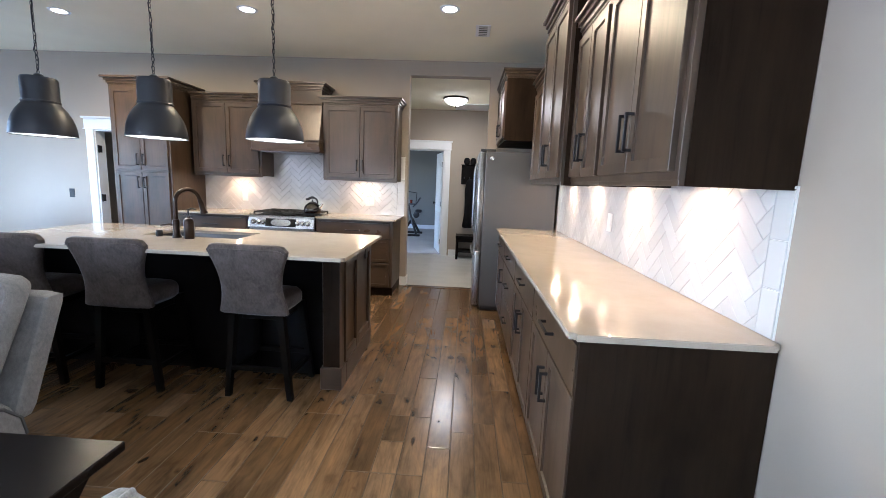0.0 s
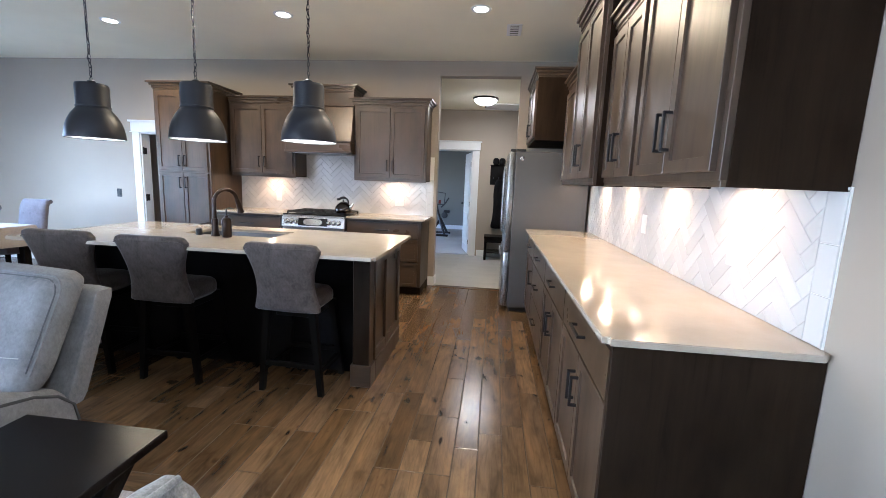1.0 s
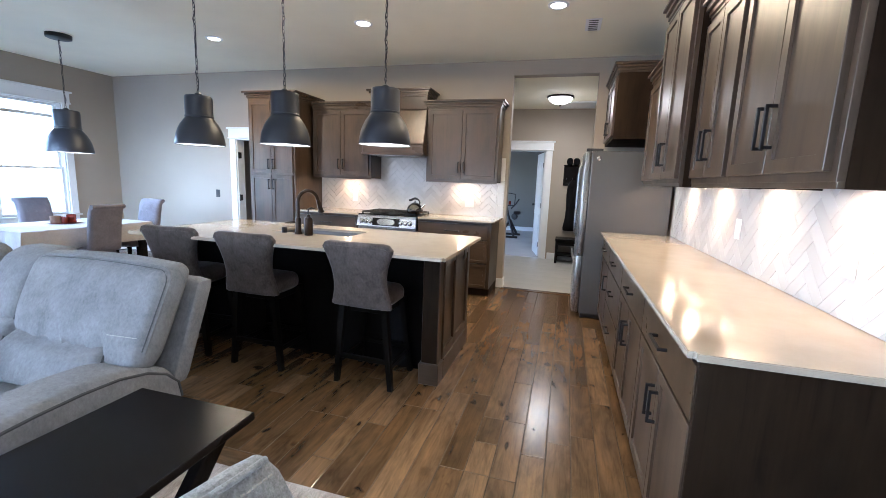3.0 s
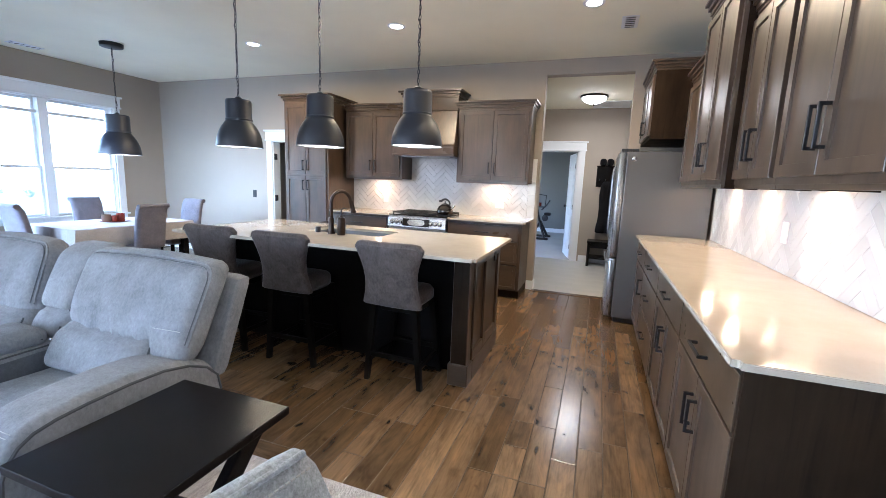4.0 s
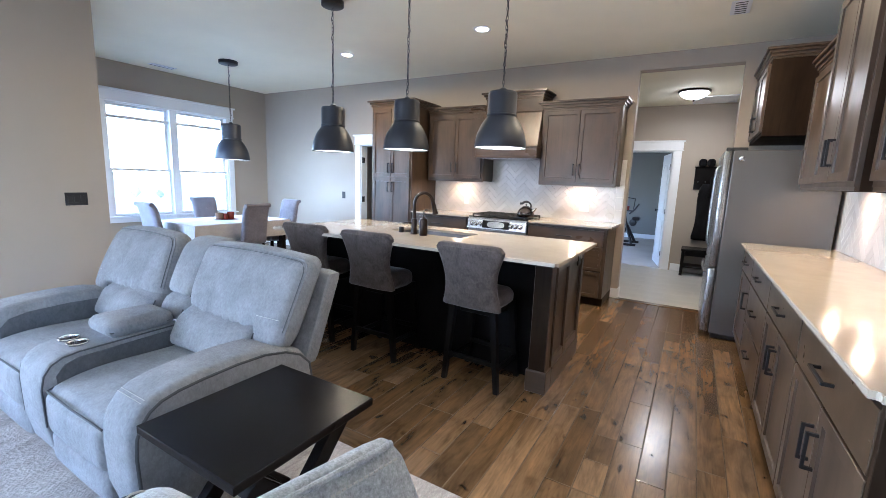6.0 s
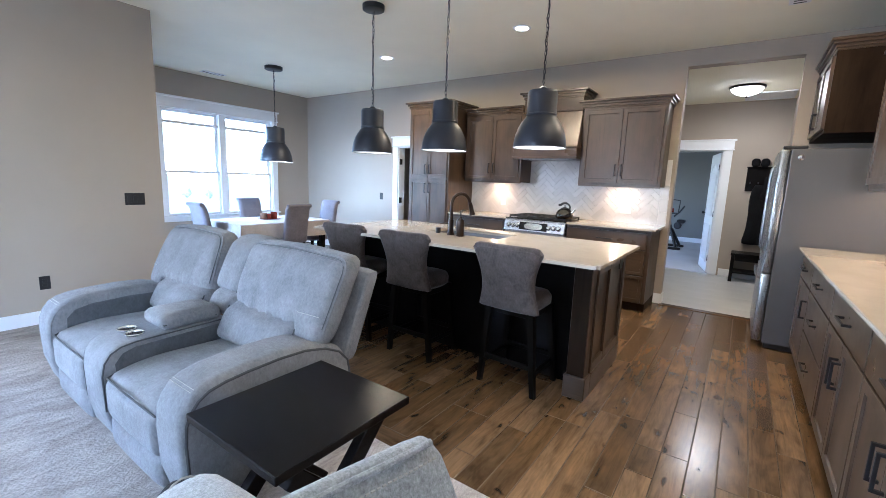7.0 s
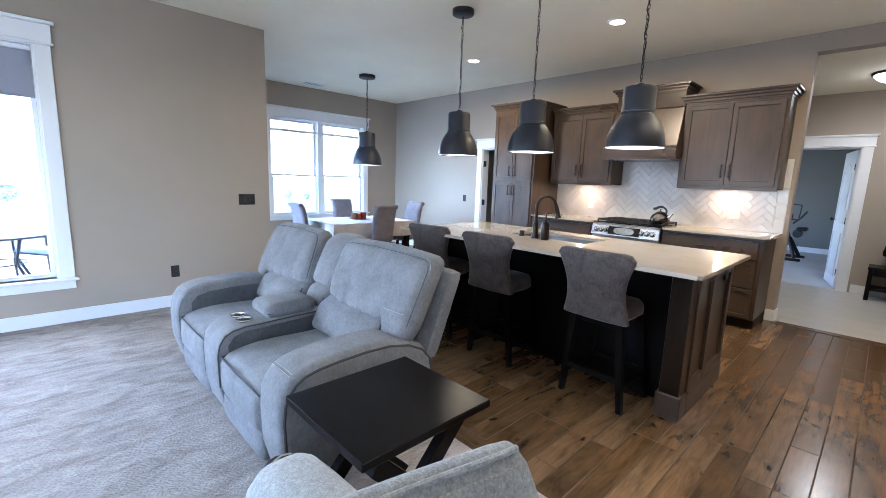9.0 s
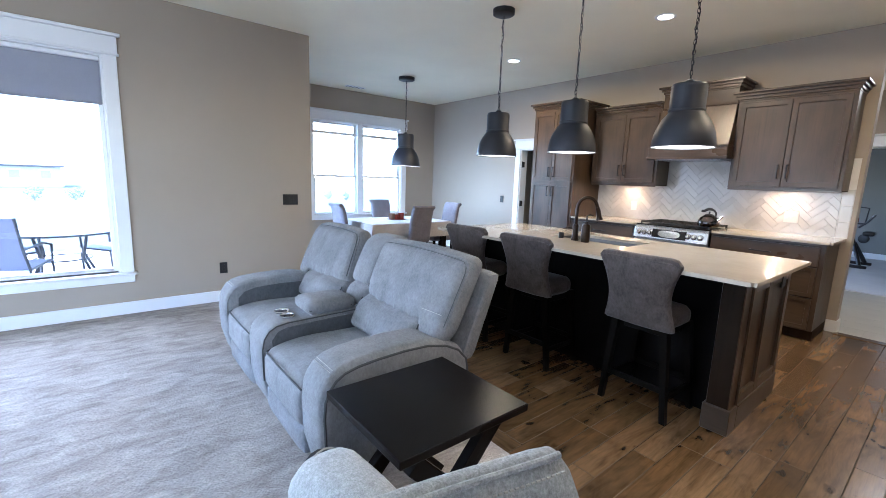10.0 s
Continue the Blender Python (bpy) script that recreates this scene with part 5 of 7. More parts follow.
# ---- pendants ----
def pendant(cx, cy, zb, group, label, size=1.0):
    p = thing("pendant_lamp", (cx, cy, CEIL), label, "pendant light", group)
    outer = [(0.181, 0.0), (0.1815, 0.014), (0.178, 0.045), (0.170, 0.085), (0.156, 0.125), (0.137, 0.162), (0.117, 0.190), (0.105, 0.205), (0.101, 0.216), (0.1012, 0.355), (0.0995, 0.370), (0.094, 0.379), (0.0, 0.384)]
    def big(prof):
        return [(r * size, z * size) for r, z in prof]
    own = lathe(big(outer), 44, None, (cx, cy, zb))
    part("shade", own, SHADE_OUT, p, "dark grey metal bell shade", True)
    inner = [(0.1795, 0.0), (0.175, 0.045), (0.167, 0.085), (0.153, 0.125), (0.134, 0.162), (0.114, 0.190), (0.102, 0.205), (0.0, 0.212)]
    part("lining", lathe(big(inner), 44, None, (cx, cy, zb)), SHADE_IN, p, "white inner lining", True)
    part("rim", tube([(cx + 0.181 * size * math.cos(a), cy + 0.181 * size * math.sin(a), zb) for a in [2 * math.pi * i / 44 for i in range(44)]], 0.0028, 6, None, True), SHADE_OUT, p, "", True)
    part("collar_band", lathe(big([(0.1015, 0.212), (0.1055, 0.216), (0.1055, 0.224), (0.1015, 0.228)]), 40, None, (cx, cy, zb)), SHADE_OUT, p, "", True)
    part("bulb", lathe(big([(0.0, 0.075), (0.022, 0.082), (0.031, 0.105), (0.028, 0.135), (0.015, 0.165), (0.014, 0.225)]), 20, None, (cx, cy, zb)), SHADE_IN, p, "white lamp bulb", True)
    z0, z1 = zb + 0.384 * size, CEIL - 0.045
    part("cap", lathe([(0.026, 0.0), (0.026, 0.018), (0.010, 0.03), (0.0, 0.03)], 20, None, (cx, cy, zb + 0.380 * size)), BLACK_METAL, p, "", True)
    part("canopy", lathe([(0.0, -0.046), (0.084 * size, -0.046), (0.094 * size, -0.040), (0.096 * size, 0.0)], 32, None, (cx, cy, CEIL)), BLACK_METAL, p, "round black ceiling canopy", True)
    n = int((z1 - z0 - 0.02) / 0.030)
    bm = None
    for i in range(n):
        zc = z0 + 0.025 + (z1 - z0 - 0.03) * (i + 0.2) / n
        ring = []
        for k in range(10):
            a = 2 * math.pi * k / 10
            u, v = 0.0085 * math.cos(a), 0.019 * math.sin(a)
            ring.append((cx + u, cy, zc + v) if i % 2 else (cx, cy + u, zc + v))
        bm = tube(ring, 0.0022, 5, bm, True)
    part("chain", bm, CHAIN, p, "black chain", True)
    wob = [(cx + 0.009 * math.sin(2.3 * k + cx * 7), cy + 0.009 * math.cos(1.7 * k + cx * 5), z0 + 0.02 + (z1 - z0 - 0.02) * k / 16) for k in range(17)]
    part("cord", tube(wob, 0.0032, 6), BLACK_PLASTIC, p, "black power cord", True)


for px, pz in ((-3.000, 1.568), (-2.195, 1.580), (-1.380, 1.590)):
    pendant(px, 2.745, pz, "pendants over the island", "dark grey bell pendant lamp on a chain over the island")
pendant(-5.76, 3.58, 1.520, "pendant over the dining table", "dark grey bell pendant lamp on a chain over the dining table", 1.25)

# hall ceiling light
dome = thing("hall_light", (-0.31, 6.75, HALL_CEIL), "lit frosted dome ceiling light with a bronze rim", "ceiling light")
part("glass", lathe([(0.0, -0.115), (0.06, -0.108), (0.12, -0.085), (0.165, -0.050), (0.180, -0.022)], 36, None, (-0.31, 6.75, HALL_CEIL)), DOME_GLOW, dome, "glowing frosted glass", True)
part("rim", lathe([(0.176, -0.030), (0.192, -0.028), (0.200, -0.016), (0.196, 0.0), (0.0, 0.0)], 36, None, (-0.31, 6.75, HALL_CEIL)), BRONZE, dome, "bronze rim", True)
part("finial", lathe([(0.0, -0.145), (0.008, -0.140), (0.012, -0.128), (0.010, -0.112), (0.0, -0.110)], 14, None, (-0.31, 6.75, HALL_CEIL)), BRONZE, dome, "", True)

hatch = thing("attic_hatch", (-0.05, 7.45, HALL_CEIL), "white painted attic hatch in the hall ceiling", "hatch")
part("panel", box(-0.30, 0.195, 7.20, 7.69, HALL_CEIL - 0.008, HALL_CEIL, 0.002), TRIM, hatch)
for x0, x1, y0, y1 in ((-0.335, 0.23, 7.165, 7.20), (-0.335, 0.23, 7.69, 7.725), (-0.335, -0.30, 7.20, 7.69), (0.195, 0.23, 7.20, 7.69)):
    part("trim", box(x0, x1, y0, y1, HALL_CEIL - 0.016, HALL_CEIL, 0.002), TRIM, hatch)

for px, py in PUCKS_EAST + PUCKS_NORTH:
    pz = 1.384 if py < 5 else 1.350
    k = thing("puck_light", (px, py, pz), "small round lit light under the wall cabinet", "cabinet light", "lights under the cabinets")
    part("housing", lathe([(0.036, -0.005), (0.040, -0.003), (0.040, 0.0), (0.0, 0.0)], 24, None, (px, py, pz)), WHITE_PLASTIC, k, "", True)
    part("lens", lathe([(0.0, -0.0056), (0.030, -0.0054), (0.036, -0.0048)], 24, None, (px, py, pz)), PUCK_GLOW, k, "glowing lens", True)
wall_plate("wall_outlet", "-y", (-2.955, N_WALL - 0.012, 1.085), 0.076, 0.118, WHITE_PLASTIC, 1, "white power outlet on the tiles", "socket")
wall_plate("wall_outlet", "-y", (-1.312, N_WALL - 0.012, 1.085), 0.118, 0.118, WHITE_PLASTIC, 2, "white double outlet on the tiles", "socket")
wall_plate("wall_outlet", "-x", (E_WALL - 0.012, 2.73, 1.142), 0.076, 0.118, WHITE_PLASTIC, 1, "white power outlet on the tiles", "socket")
wall_plate("wall_outlet", "-x", (E_WALL - 0.012, 1.70, 1.128), 0.076, 0.118, WHITE_PLASTIC, 1, "white power outlet on the tiles", "socket")

# ---- bar stools ----
def bar_stool(at, turn, label):
    """Upholstered counter stool; local +y is the way it faces."""
    s = thing("bar_stool", at, label, "bar stool", "stools at the island", turn=turn)

    def back_bend(p, u):
        k = (u.z + 1) / 2
        p.x = p.x * (1.0 + 0.14 * k ** 2 - 0.19 * math.sin(math.pi * k)) + 0.006 * k
        p.y += -0.085 * k ** 1.3 + 0.10 * (p.x / 0.44) ** 2 * (0.5 + 0.4 * k)
        p.z -= 0.030 * k * max(0.0, (abs(u.x) - 0.72) / 0.28) ** 2
        return p
    bk = part("backrest", moved(puff(0.43, 0.056, 0.43, 0.026, (0, 0.008, 0), 14, back_bend), pose(0, -0.150, 0.760)), STOOL, s, "taupe upholstered curved back", True, True)
    edge = []
    for i in range(25):
        x = -0.205 + 0.41 * i / 24
        p = back_bend(Vector((x, 0, 0.186)), Vector((x / 0.215, 0, 0.865)))
        edge.append((p.x, p.y - 0.150 - 0.0295, 0.760 + p.z))
    part("piping", tube(edge, 0.0035, 6), STOOL, bk, "", True, True)

    def seat_bend(p, u):
        p.x *= 1.0 - 0.10 * max(0.0, -u.y)
        return p
    part("seat", moved(puff(0.335, 0.33, 0.115, 0.045, (0.006, 0.004, 0.012), 10, seat_bend), pose(0, 0.010, 0.594)), STOOL, s, "taupe padded seat", True, True)
    part("seat_frame", box(-0.130, 0.130, -0.09, 0.170, 0.525, 0.546, 0.004), BLACK_WOOD, s, "", False, True)
    apron = box(-0.125, 0.125, -0.060, -0.040, 0.485, 0.525, 0.003)
    for b in ((-0.125, 0.125, 0.150, 0.170), (-0.125, -0.105, -0.040, 0.150), (0.105, 0.125, -0.040, 0.150)):
        box(*b, 0.485, 0.5245, 0.003, 1, apron)
    part("apron", apron, BLACK_WOOD, s, "", False, True)
    for sx in (-1, 1):
        for y0, y1 in ((-0.112, -0.115), (0.172, 0.215)):
            x0, x1 = sx * 0.146, sx * 0.198
            own = bmesh.new()
            ring = []
            for (x, y, z, h) in ((x1, y1, 0.002, 0.016), (x0, y0, 0.555, 0.022)):
                ring.append([own.verts.new((x + a * h, y + b * h, z)) for a, b in ((-1, -1), (1, -1), (1, 1), (-1, 1))])
            for i in range(4):
                own.faces.new((ring[0][i], ring[0][(i + 1) % 4], ring[1][(i + 1) % 4], ring[1][i]))
            own.faces.new(ring[0][::-1])
            own.faces.new(ring[1])
            part("leg", own, BLACK_WOOD, s, "", False, True)
    e, f0, f1, w = 0.180, -0.114, 0.201, 0.011
    for z, (x0, x1, y0, y1) in ((0.190, (-e, e, f0, f0)), (0.190, (-e, e, f1, f1)), (0.150, (-e, -e, f0, f1)), (0.150, (e, e, f0, f1))):
        part("stretcher", box(x0 - w, x1 + w, y0 - w, y1 + w, z - 0.016, z + 0.016, 0.003), BLACK_WOOD, s, "", False, True)
    return s


bar_stool((-1.300, 2.395, 0), -2, "taupe upholstered bar stool with dark wooden legs")
bar_stool((-2.130, 2.395, 0), 0, "taupe upholstered bar stool with dark wooden legs")
bar_stool((-2.780, 2.410, 0), 2, "taupe upholstered bar stool with dark wooden legs")


# ---- reclining loveseat ----
def rim(hx, hz, r, n=6):
    """A rounded rectangle in (x, z), from the lower left corner up, over and down to the lower right."""
    pts = [(-hx, -hz + 0.055)]
    for cx, cz, a0 in ((-hx + r, hz - r, 180), (hx - r, hz - r, 90)):
        pts += [(cx + r * math.cos(radians(a0 - 90 * i / n)), cz + r * math.sin(radians(a0 - 90 * i / n))) for i in range(n + 1)]
    return pts + [(hx, -hz + 0.055)]


def dense(pts, step=0.03):
    out = []
    for a, b in zip(pts, pts[1:]):
        n = max(1, int(math.dist(a, b) / step))
        out += [tuple(p + (q - p) * i / n for p, q in zip(a, b)) for i in range(n)]
    return out + [pts[-1]]


def drill(ob, cutter):
    """Sinks the shape of cutter into ob's mesh."""
    tool_mesh = bpy.data.meshes.new("drill")
    bmesh.ops.recalc_face_normals(cutter, faces=cutter.faces[:])
    cutter.to_mesh(tool_mesh)
    cutter.free()
    tool = new("drill", tool_mesh)
    tool.matrix_world = Matrix()
    mod = ob.modifiers.new("drill", "BOOLEAN")
    mod.operation, mod.solver, mod.object = "DIFFERENCE", "EXACT", tool
    bpy.context.view_layer.update()
    cut = bpy.data.meshes.new_from_object(ob.evaluated_get(bpy.context.evaluated_depsgraph_get()))
    ob.modifiers.remove(mod)
    ob.data = cut
    bpy.data.objects.remove(tool)
    bpy.data.meshes.remove(tool_mesh)


def loveseat():
    s = thing("reclining_loveseat", (-2.70, 1.0, 0), "grey plush reclining loveseat with a cup-holder console", "loveseat")
    xr, xl = -1.735, -3.665
    yf = 0.515

    def arm(x0, x1, outer):
        prof = [(yf + 0.03, 0.040), (yf - 0.006, 0.18), (yf - 0.012, 0.34), (yf - 0.006, 0.42), (yf + 0.012, 0.470), (yf + 0.042, 0.512), (yf + 0.085, 0.540), (yf + 0.15, 0.556), (yf + 0.25, 0.566), (yf + 0.40, 0.572), (yf + 0.54, 0.566), (yf + 0.66, 0.538), (yf + 0.75, 0.492), (yf + 0.81, 0.425), (yf + 0.825, 0.34), (yf + 0.82, 0.10), (yf + 0.79, 0.040)]
        a = part("arm", extrude(prof, x0, x1, 0.045, 6), SOFA, s, "padded arm with piped seams", True)
        seam_x = x1 - 0.006 if outer > 0 else x0 + 0.006
        c = Vector((0, 0.95, 0.30))
        line = [(seam_x, c.y + (y - c.y) * 0.955, c.z + (z - c.z) * 0.895) for y, z in prof[1:15]]
        part("piping", tube(line, 0.0065, 6), SEAM, a, "dark piping", True)
        in_x = x0 + 0.012 if outer > 0 else x1 - 0.012
        line = [(in_x, c.y + (y - c.y) * 0.972, c.z + (z - c.z) * 0.930) for y, z in prof[1:13]]
        part("piping", tube(line, 0.0050, 6), SOFA, a, "", True)
        bm = None
        for i in range(16):
            xx = x0 + 0.035 + (x1 - x0 - 0.07) * i / 16
            for dy in (0.0, 0.012):
                bm = tube([(xx, yf + 0.048 + dy, 0.519 + 0.6 * dy), (xx + 0.007, yf + 0.048 + dy, 0.519 + 0.6 * dy)], 0.0017, 5, bm)
        part("stitching", bm, STITCH, a, "double row of pale stitches")
    arm(xr - 0.245, xr, 1)
    arm(xl, xl + 0.245, -1)
    # added dark sheets carry the shade of the east-facing inner sides
    part("arm_lining", extrude([(yf + 0.075, 0.36), (yf + 0.078, 0.435), (yf + 0.12, 0.480), (yf + 0.20, 0.502), (yf + 0.40, 0.512), (yf + 0.62, 0.505), (yf + 0.62, 0.36)], xl + 0.242, xl + 0.250, 0.002), SOFA_IN, s, "inner arm sheet darkened for shade")
    part("console_lining", extrude([(yf + 0.055, 0.32), (yf + 0.050, 0.400), (yf + 0.085, 0.446), (yf + 0.14, 0.464), (yf + 0.60, 0.478), (yf + 0.60, 0.32)], -2.565, -2.559, 0.002), SOFA_IN, s, "console side sheet darkened for shade")
    lean = 0.50
    seats = [(-2.562, -1.985, -2.590, -1.745), (-3.420, -2.832, -3.700, -2.900)]
    for x0, x1, h0, h1 in seats:
        c, w = 0.5 * (x0 + x1), x1 - x0

        def sag(p, u):
            if u.z > 0:
                p.z -= 0.035 * max(0, -u.y) ** 3
                p.z += 0.004 * math.sin(9 * p.x + 3 * p.y) + 0.003 * math.sin(23 * p.x - 11 * p.y)
            return p
        seat = part("seat", moved(puff(w - 0.006, 0.66, 0.245, 0.045, (0.0, 0.016, 0.022), 20, sag), pose(c, yf + 0.330, 0.276)), SOFA, s, "plush seat cushion", True)
        part("seam", tube([(x0 + 0.010, yf + 0.06, 0.366), (x0 + 0.022, yf + 0.008, 0.352), (c, yf - 0.003, 0.364), (x1 - 0.022, yf + 0.008, 0.352), (x1 - 0.010, yf + 0.06, 0.366)], 0.0045, 6), SEAM, seat, "dark piping", True)
        part("footrest", moved(puff(w - 0.008, 0.07, 0.130, 0.022, (0, 0.008, 0), 10), pose(c, yf + 0.042, 0.088)), SOFA, s, "folded padded footrest", True)
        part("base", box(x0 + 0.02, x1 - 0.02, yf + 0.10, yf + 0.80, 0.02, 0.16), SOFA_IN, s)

        def lumbar(p, u):
            p.y += lean * p.z
            p.z += 0.012 * (1 - u.x ** 2)
            return p
        r0, r1 = (x0 - 0.004, x1 + 0.075) if c > -2.7 else (x0 - 0.05, x1 + 0.004)
        lb = part("lumbar_cushion", moved(puff(r1 - r0, 0.22, 0.215, 0.070, (0, 0.034, 0.004), 18, lumbar), pose(0.5 * (r0 + r1), yf + 0.664, 0.498)), SOFA, s, "plush lower back cushion", True)
        for xe in (r0 + 0.018, r1 - 0.018):
            part("seam", tube([(xe, yf + 0.664 - 0.088 + lean * z, 0.498 + z) for z in (-0.085, -0.03, 0.03, 0.080)], 0.004, 6), SEAM, lb, "", True)

        hw, hh = 0.5 * (h1 - h0), 0.190
        side = 1 if c > -2.7 else -1

        def head(p, u):
            k = (u.z + 1) / 2
            inner = 0.5 * (1 - side * u.x)
            p.z += 0.012 * math.cos(1.7 * u.x) * k + 0.010 * (k - 1) * math.cos(2.6 * u.x)
            if k < 0.4:
                p.z += 0.045 * (0.4 - k) / 0.4 * (0.15 if u.x * side < 0.50 else -1.3)
            p.y += lean * p.z
            if u.y < 0:
                fold = max(0.0, 1 - k / 0.45) ** 1.5
                p.y += 0.022 * max(0.0, 1 - k / 0.40) ** 2 * (1 if u.x * side < 0.60 else 0.3)
                p.y += 0.012 * math.sin(46 * p.x + 5 * math.sin(9 * p.x)) * fold
                p.y += 0.004 * math.sin(5 * p.x + 9 * p.z)
            p.x += (0.055 if side < 0 else 0.020) * (0.5 - k) * inner * 2
            return p
        hc, hy, hz = 0.5 * (h0 + h1), yf + 0.778, 0.746
        hd = part("head_cushion", moved(puff(2 * hw, 0.140, 2 * hh, 0.060, (0.004, 0.034, 0.004), 30, head), pose(hc, hy, hz)), SOFA, s, "plush upper back cushion", True)
        line = []
        for x, z in dense(rim(hw - 0.007, hh - 0.008, 0.065)):
            q = head(Vector((x, -0.046, z)), Vector((x / hw, 0, z / hh)))
            line.append((hc + q.x, hy + q.y, hz + q.z))
        part("piping", tube(line, 0.0052, 6), SOFA, hd, "", True)
        line = []
        for x, z in dense(rim(hw - 0.016, hh - 0.017, 0.060)):
            q = head(Vector((x, -0.0575, z)), Vector((x / hw, 0, z / hh)))
            line.append((hc + q.x, hy + q.y, hz + q.z))
        # darker tube drawn for the crease's shade beside the piping
        part("seam", tube(line, 0.0028, 6), SOFA_IN, hd, "darker line for the crease inside the piping", True)
        xe = hc + side * hw
        bm = None
        for i in range(18):
            xx = xe - side * (0.035 + 0.165 * i / 18)
            q = head(Vector((xx - hc, -0.090, -0.075)), Vector(((xx - hc) / hw, 0, -0.395)))
            bm = tube([(xx, hy + q.y, hz + q.z), (xx - side * 0.006, hy + q.y, hz + q.z)], 0.0018, 5, bm)
        part("stitching", bm, STITCH, hd, "row of pale stitches")

        def rear(p, u):
            p.y += 0.36 * p.z
            p.x *= 1.0 + 0.02 * u.z
            return p
        part("back_shell", moved(puff(2 * hw - 0.03, 0.100, 0.46, 0.030, (0, 0.004, 0), 10, rear), pose(hc + side * 0.035, yf + 0.880, 0.625)), SOFA, s, "upholstered back shell", True)
    # console
    cx0, cx1 = -2.832, -2.563
    cc = 0.5 * (cx0 + cx1)
    prof = [(yf + 0.02, 0.045), (yf - 0.004, 0.18), (yf - 0.008, 0.36), (yf + 0.004, 0.420), (yf + 0.032, 0.462), (yf + 0.075, 0.486), (yf + 0.14, 0.496), (yf + 0.60, 0.505), (yf + 0.62, 0.045)]
    con = part("console", extrude(prof, cx0, cx1, 0.016, 3), SOFA, s, "console between the seats", True)
    for xx in (cx0 + 0.002, cx1 - 0.002):
        part("piping", tube([(xx, y + 0.005, z - 0.008) for y, z in prof[1:8]], 0.0045, 6), SEAM, con, "dark piping", True)
    part("console_lid", moved(puff(0.262, 0.31, 0.080, 0.036, (0.002, 0.004, 0.012), 12), pose(cc, yf + 0.425, 0.540)), SOFA, s, "padded console lid", True)
    part("seam", tube(dense([(cc - 0.125, yf + 0.278, 0.532), (cc + 0.125, yf + 0.278, 0.532), (cc + 0.129, yf + 0.55, 0.532)]), 0.003, 6), SEAM, con, "", True)

    def mid(p, u):
        p.y += lean * p.z
        p.x *= 1.0 + 0.10 * u.z
        return p
    part("console_back", moved(puff(0.320, 0.18, 0.335, 0.065, (0.0, 0.034, 0.006), 14, mid), pose(cc - 0.030, yf + 0.850, 0.768)), SOFA, s, "padded middle back", True)
    part("console_lower_back", moved(puff(0.266, 0.18, 0.150, 0.060, (0.0, 0.022, 0.0), 12, mid), pose(cc, yf + 0.725, 0.560)), SOFA, s, "padded middle lower back", True)
    uy = yf + 0.172
    for ux in (cc - 0.062, cc + 0.040):
        drill(con, lathe([(0.0, 0.425), (0.0385, 0.425), (0.0385, 0.56), (0.0, 0.56)], 30, None, (ux, uy, 0)))
        cup = lathe([(0.0380, 0.500), (0.0455, 0.5015), (0.0455, 0.5050), (0.0420, 0.5075), (0.0370, 0.5040), (0.0355, 0.497)], 30, None, (ux, uy, 0))
        ring = part("cup_holder", cup, CHROME, s, "steel ringed cup holder", True)
        part("cup_wall", lathe([(0.0355, 0.499), (0.0345, 0.480), (0.0330, 0.432)], 28, None, (ux, uy, 0)), STEEL, ring, "polished steel wall", True)
        part("cup_well", lathe([(0.0, 0.4315), (0.0330, 0.432)], 28, None, (ux, uy, 0)), BLACK_WOOD, ring, "dark well", True)


loveseat()


# ---- end table ----
def end_table():
    t = thing("end_table", (-1.38, 0.78, 0), "black-brown wooden end table with crossed legs", "end table")
    part("top", box(-1.645, -1.122, 0.490, 1.066, 0.487, 0.517, 0.004, 2), ESPRESSO, t, "thick black-brown top")
    part("apron", box(-1.605, -1.165, 0.540, 1.016, 0.452, 0.487, 0.002), ESPRESSO, t)
    for x in (-1.575, -1.195):
        for s in (-1, 1):
            own = box(-0.021, 0.021, -0.034, 0.034, -0.305, 0.305, 0.003)
            part("leg", moved(own, pose(x + 0.0215 * s, 0.778, 0.230, s * 43.5, 0, 0)), ESPRESSO, t, "slanted square leg")
    part("stretcher", box(-1.555, -1.215, 0.758, 0.798, 0.212, 0.248, 0.003), ESPRESSO, t)


end_table()


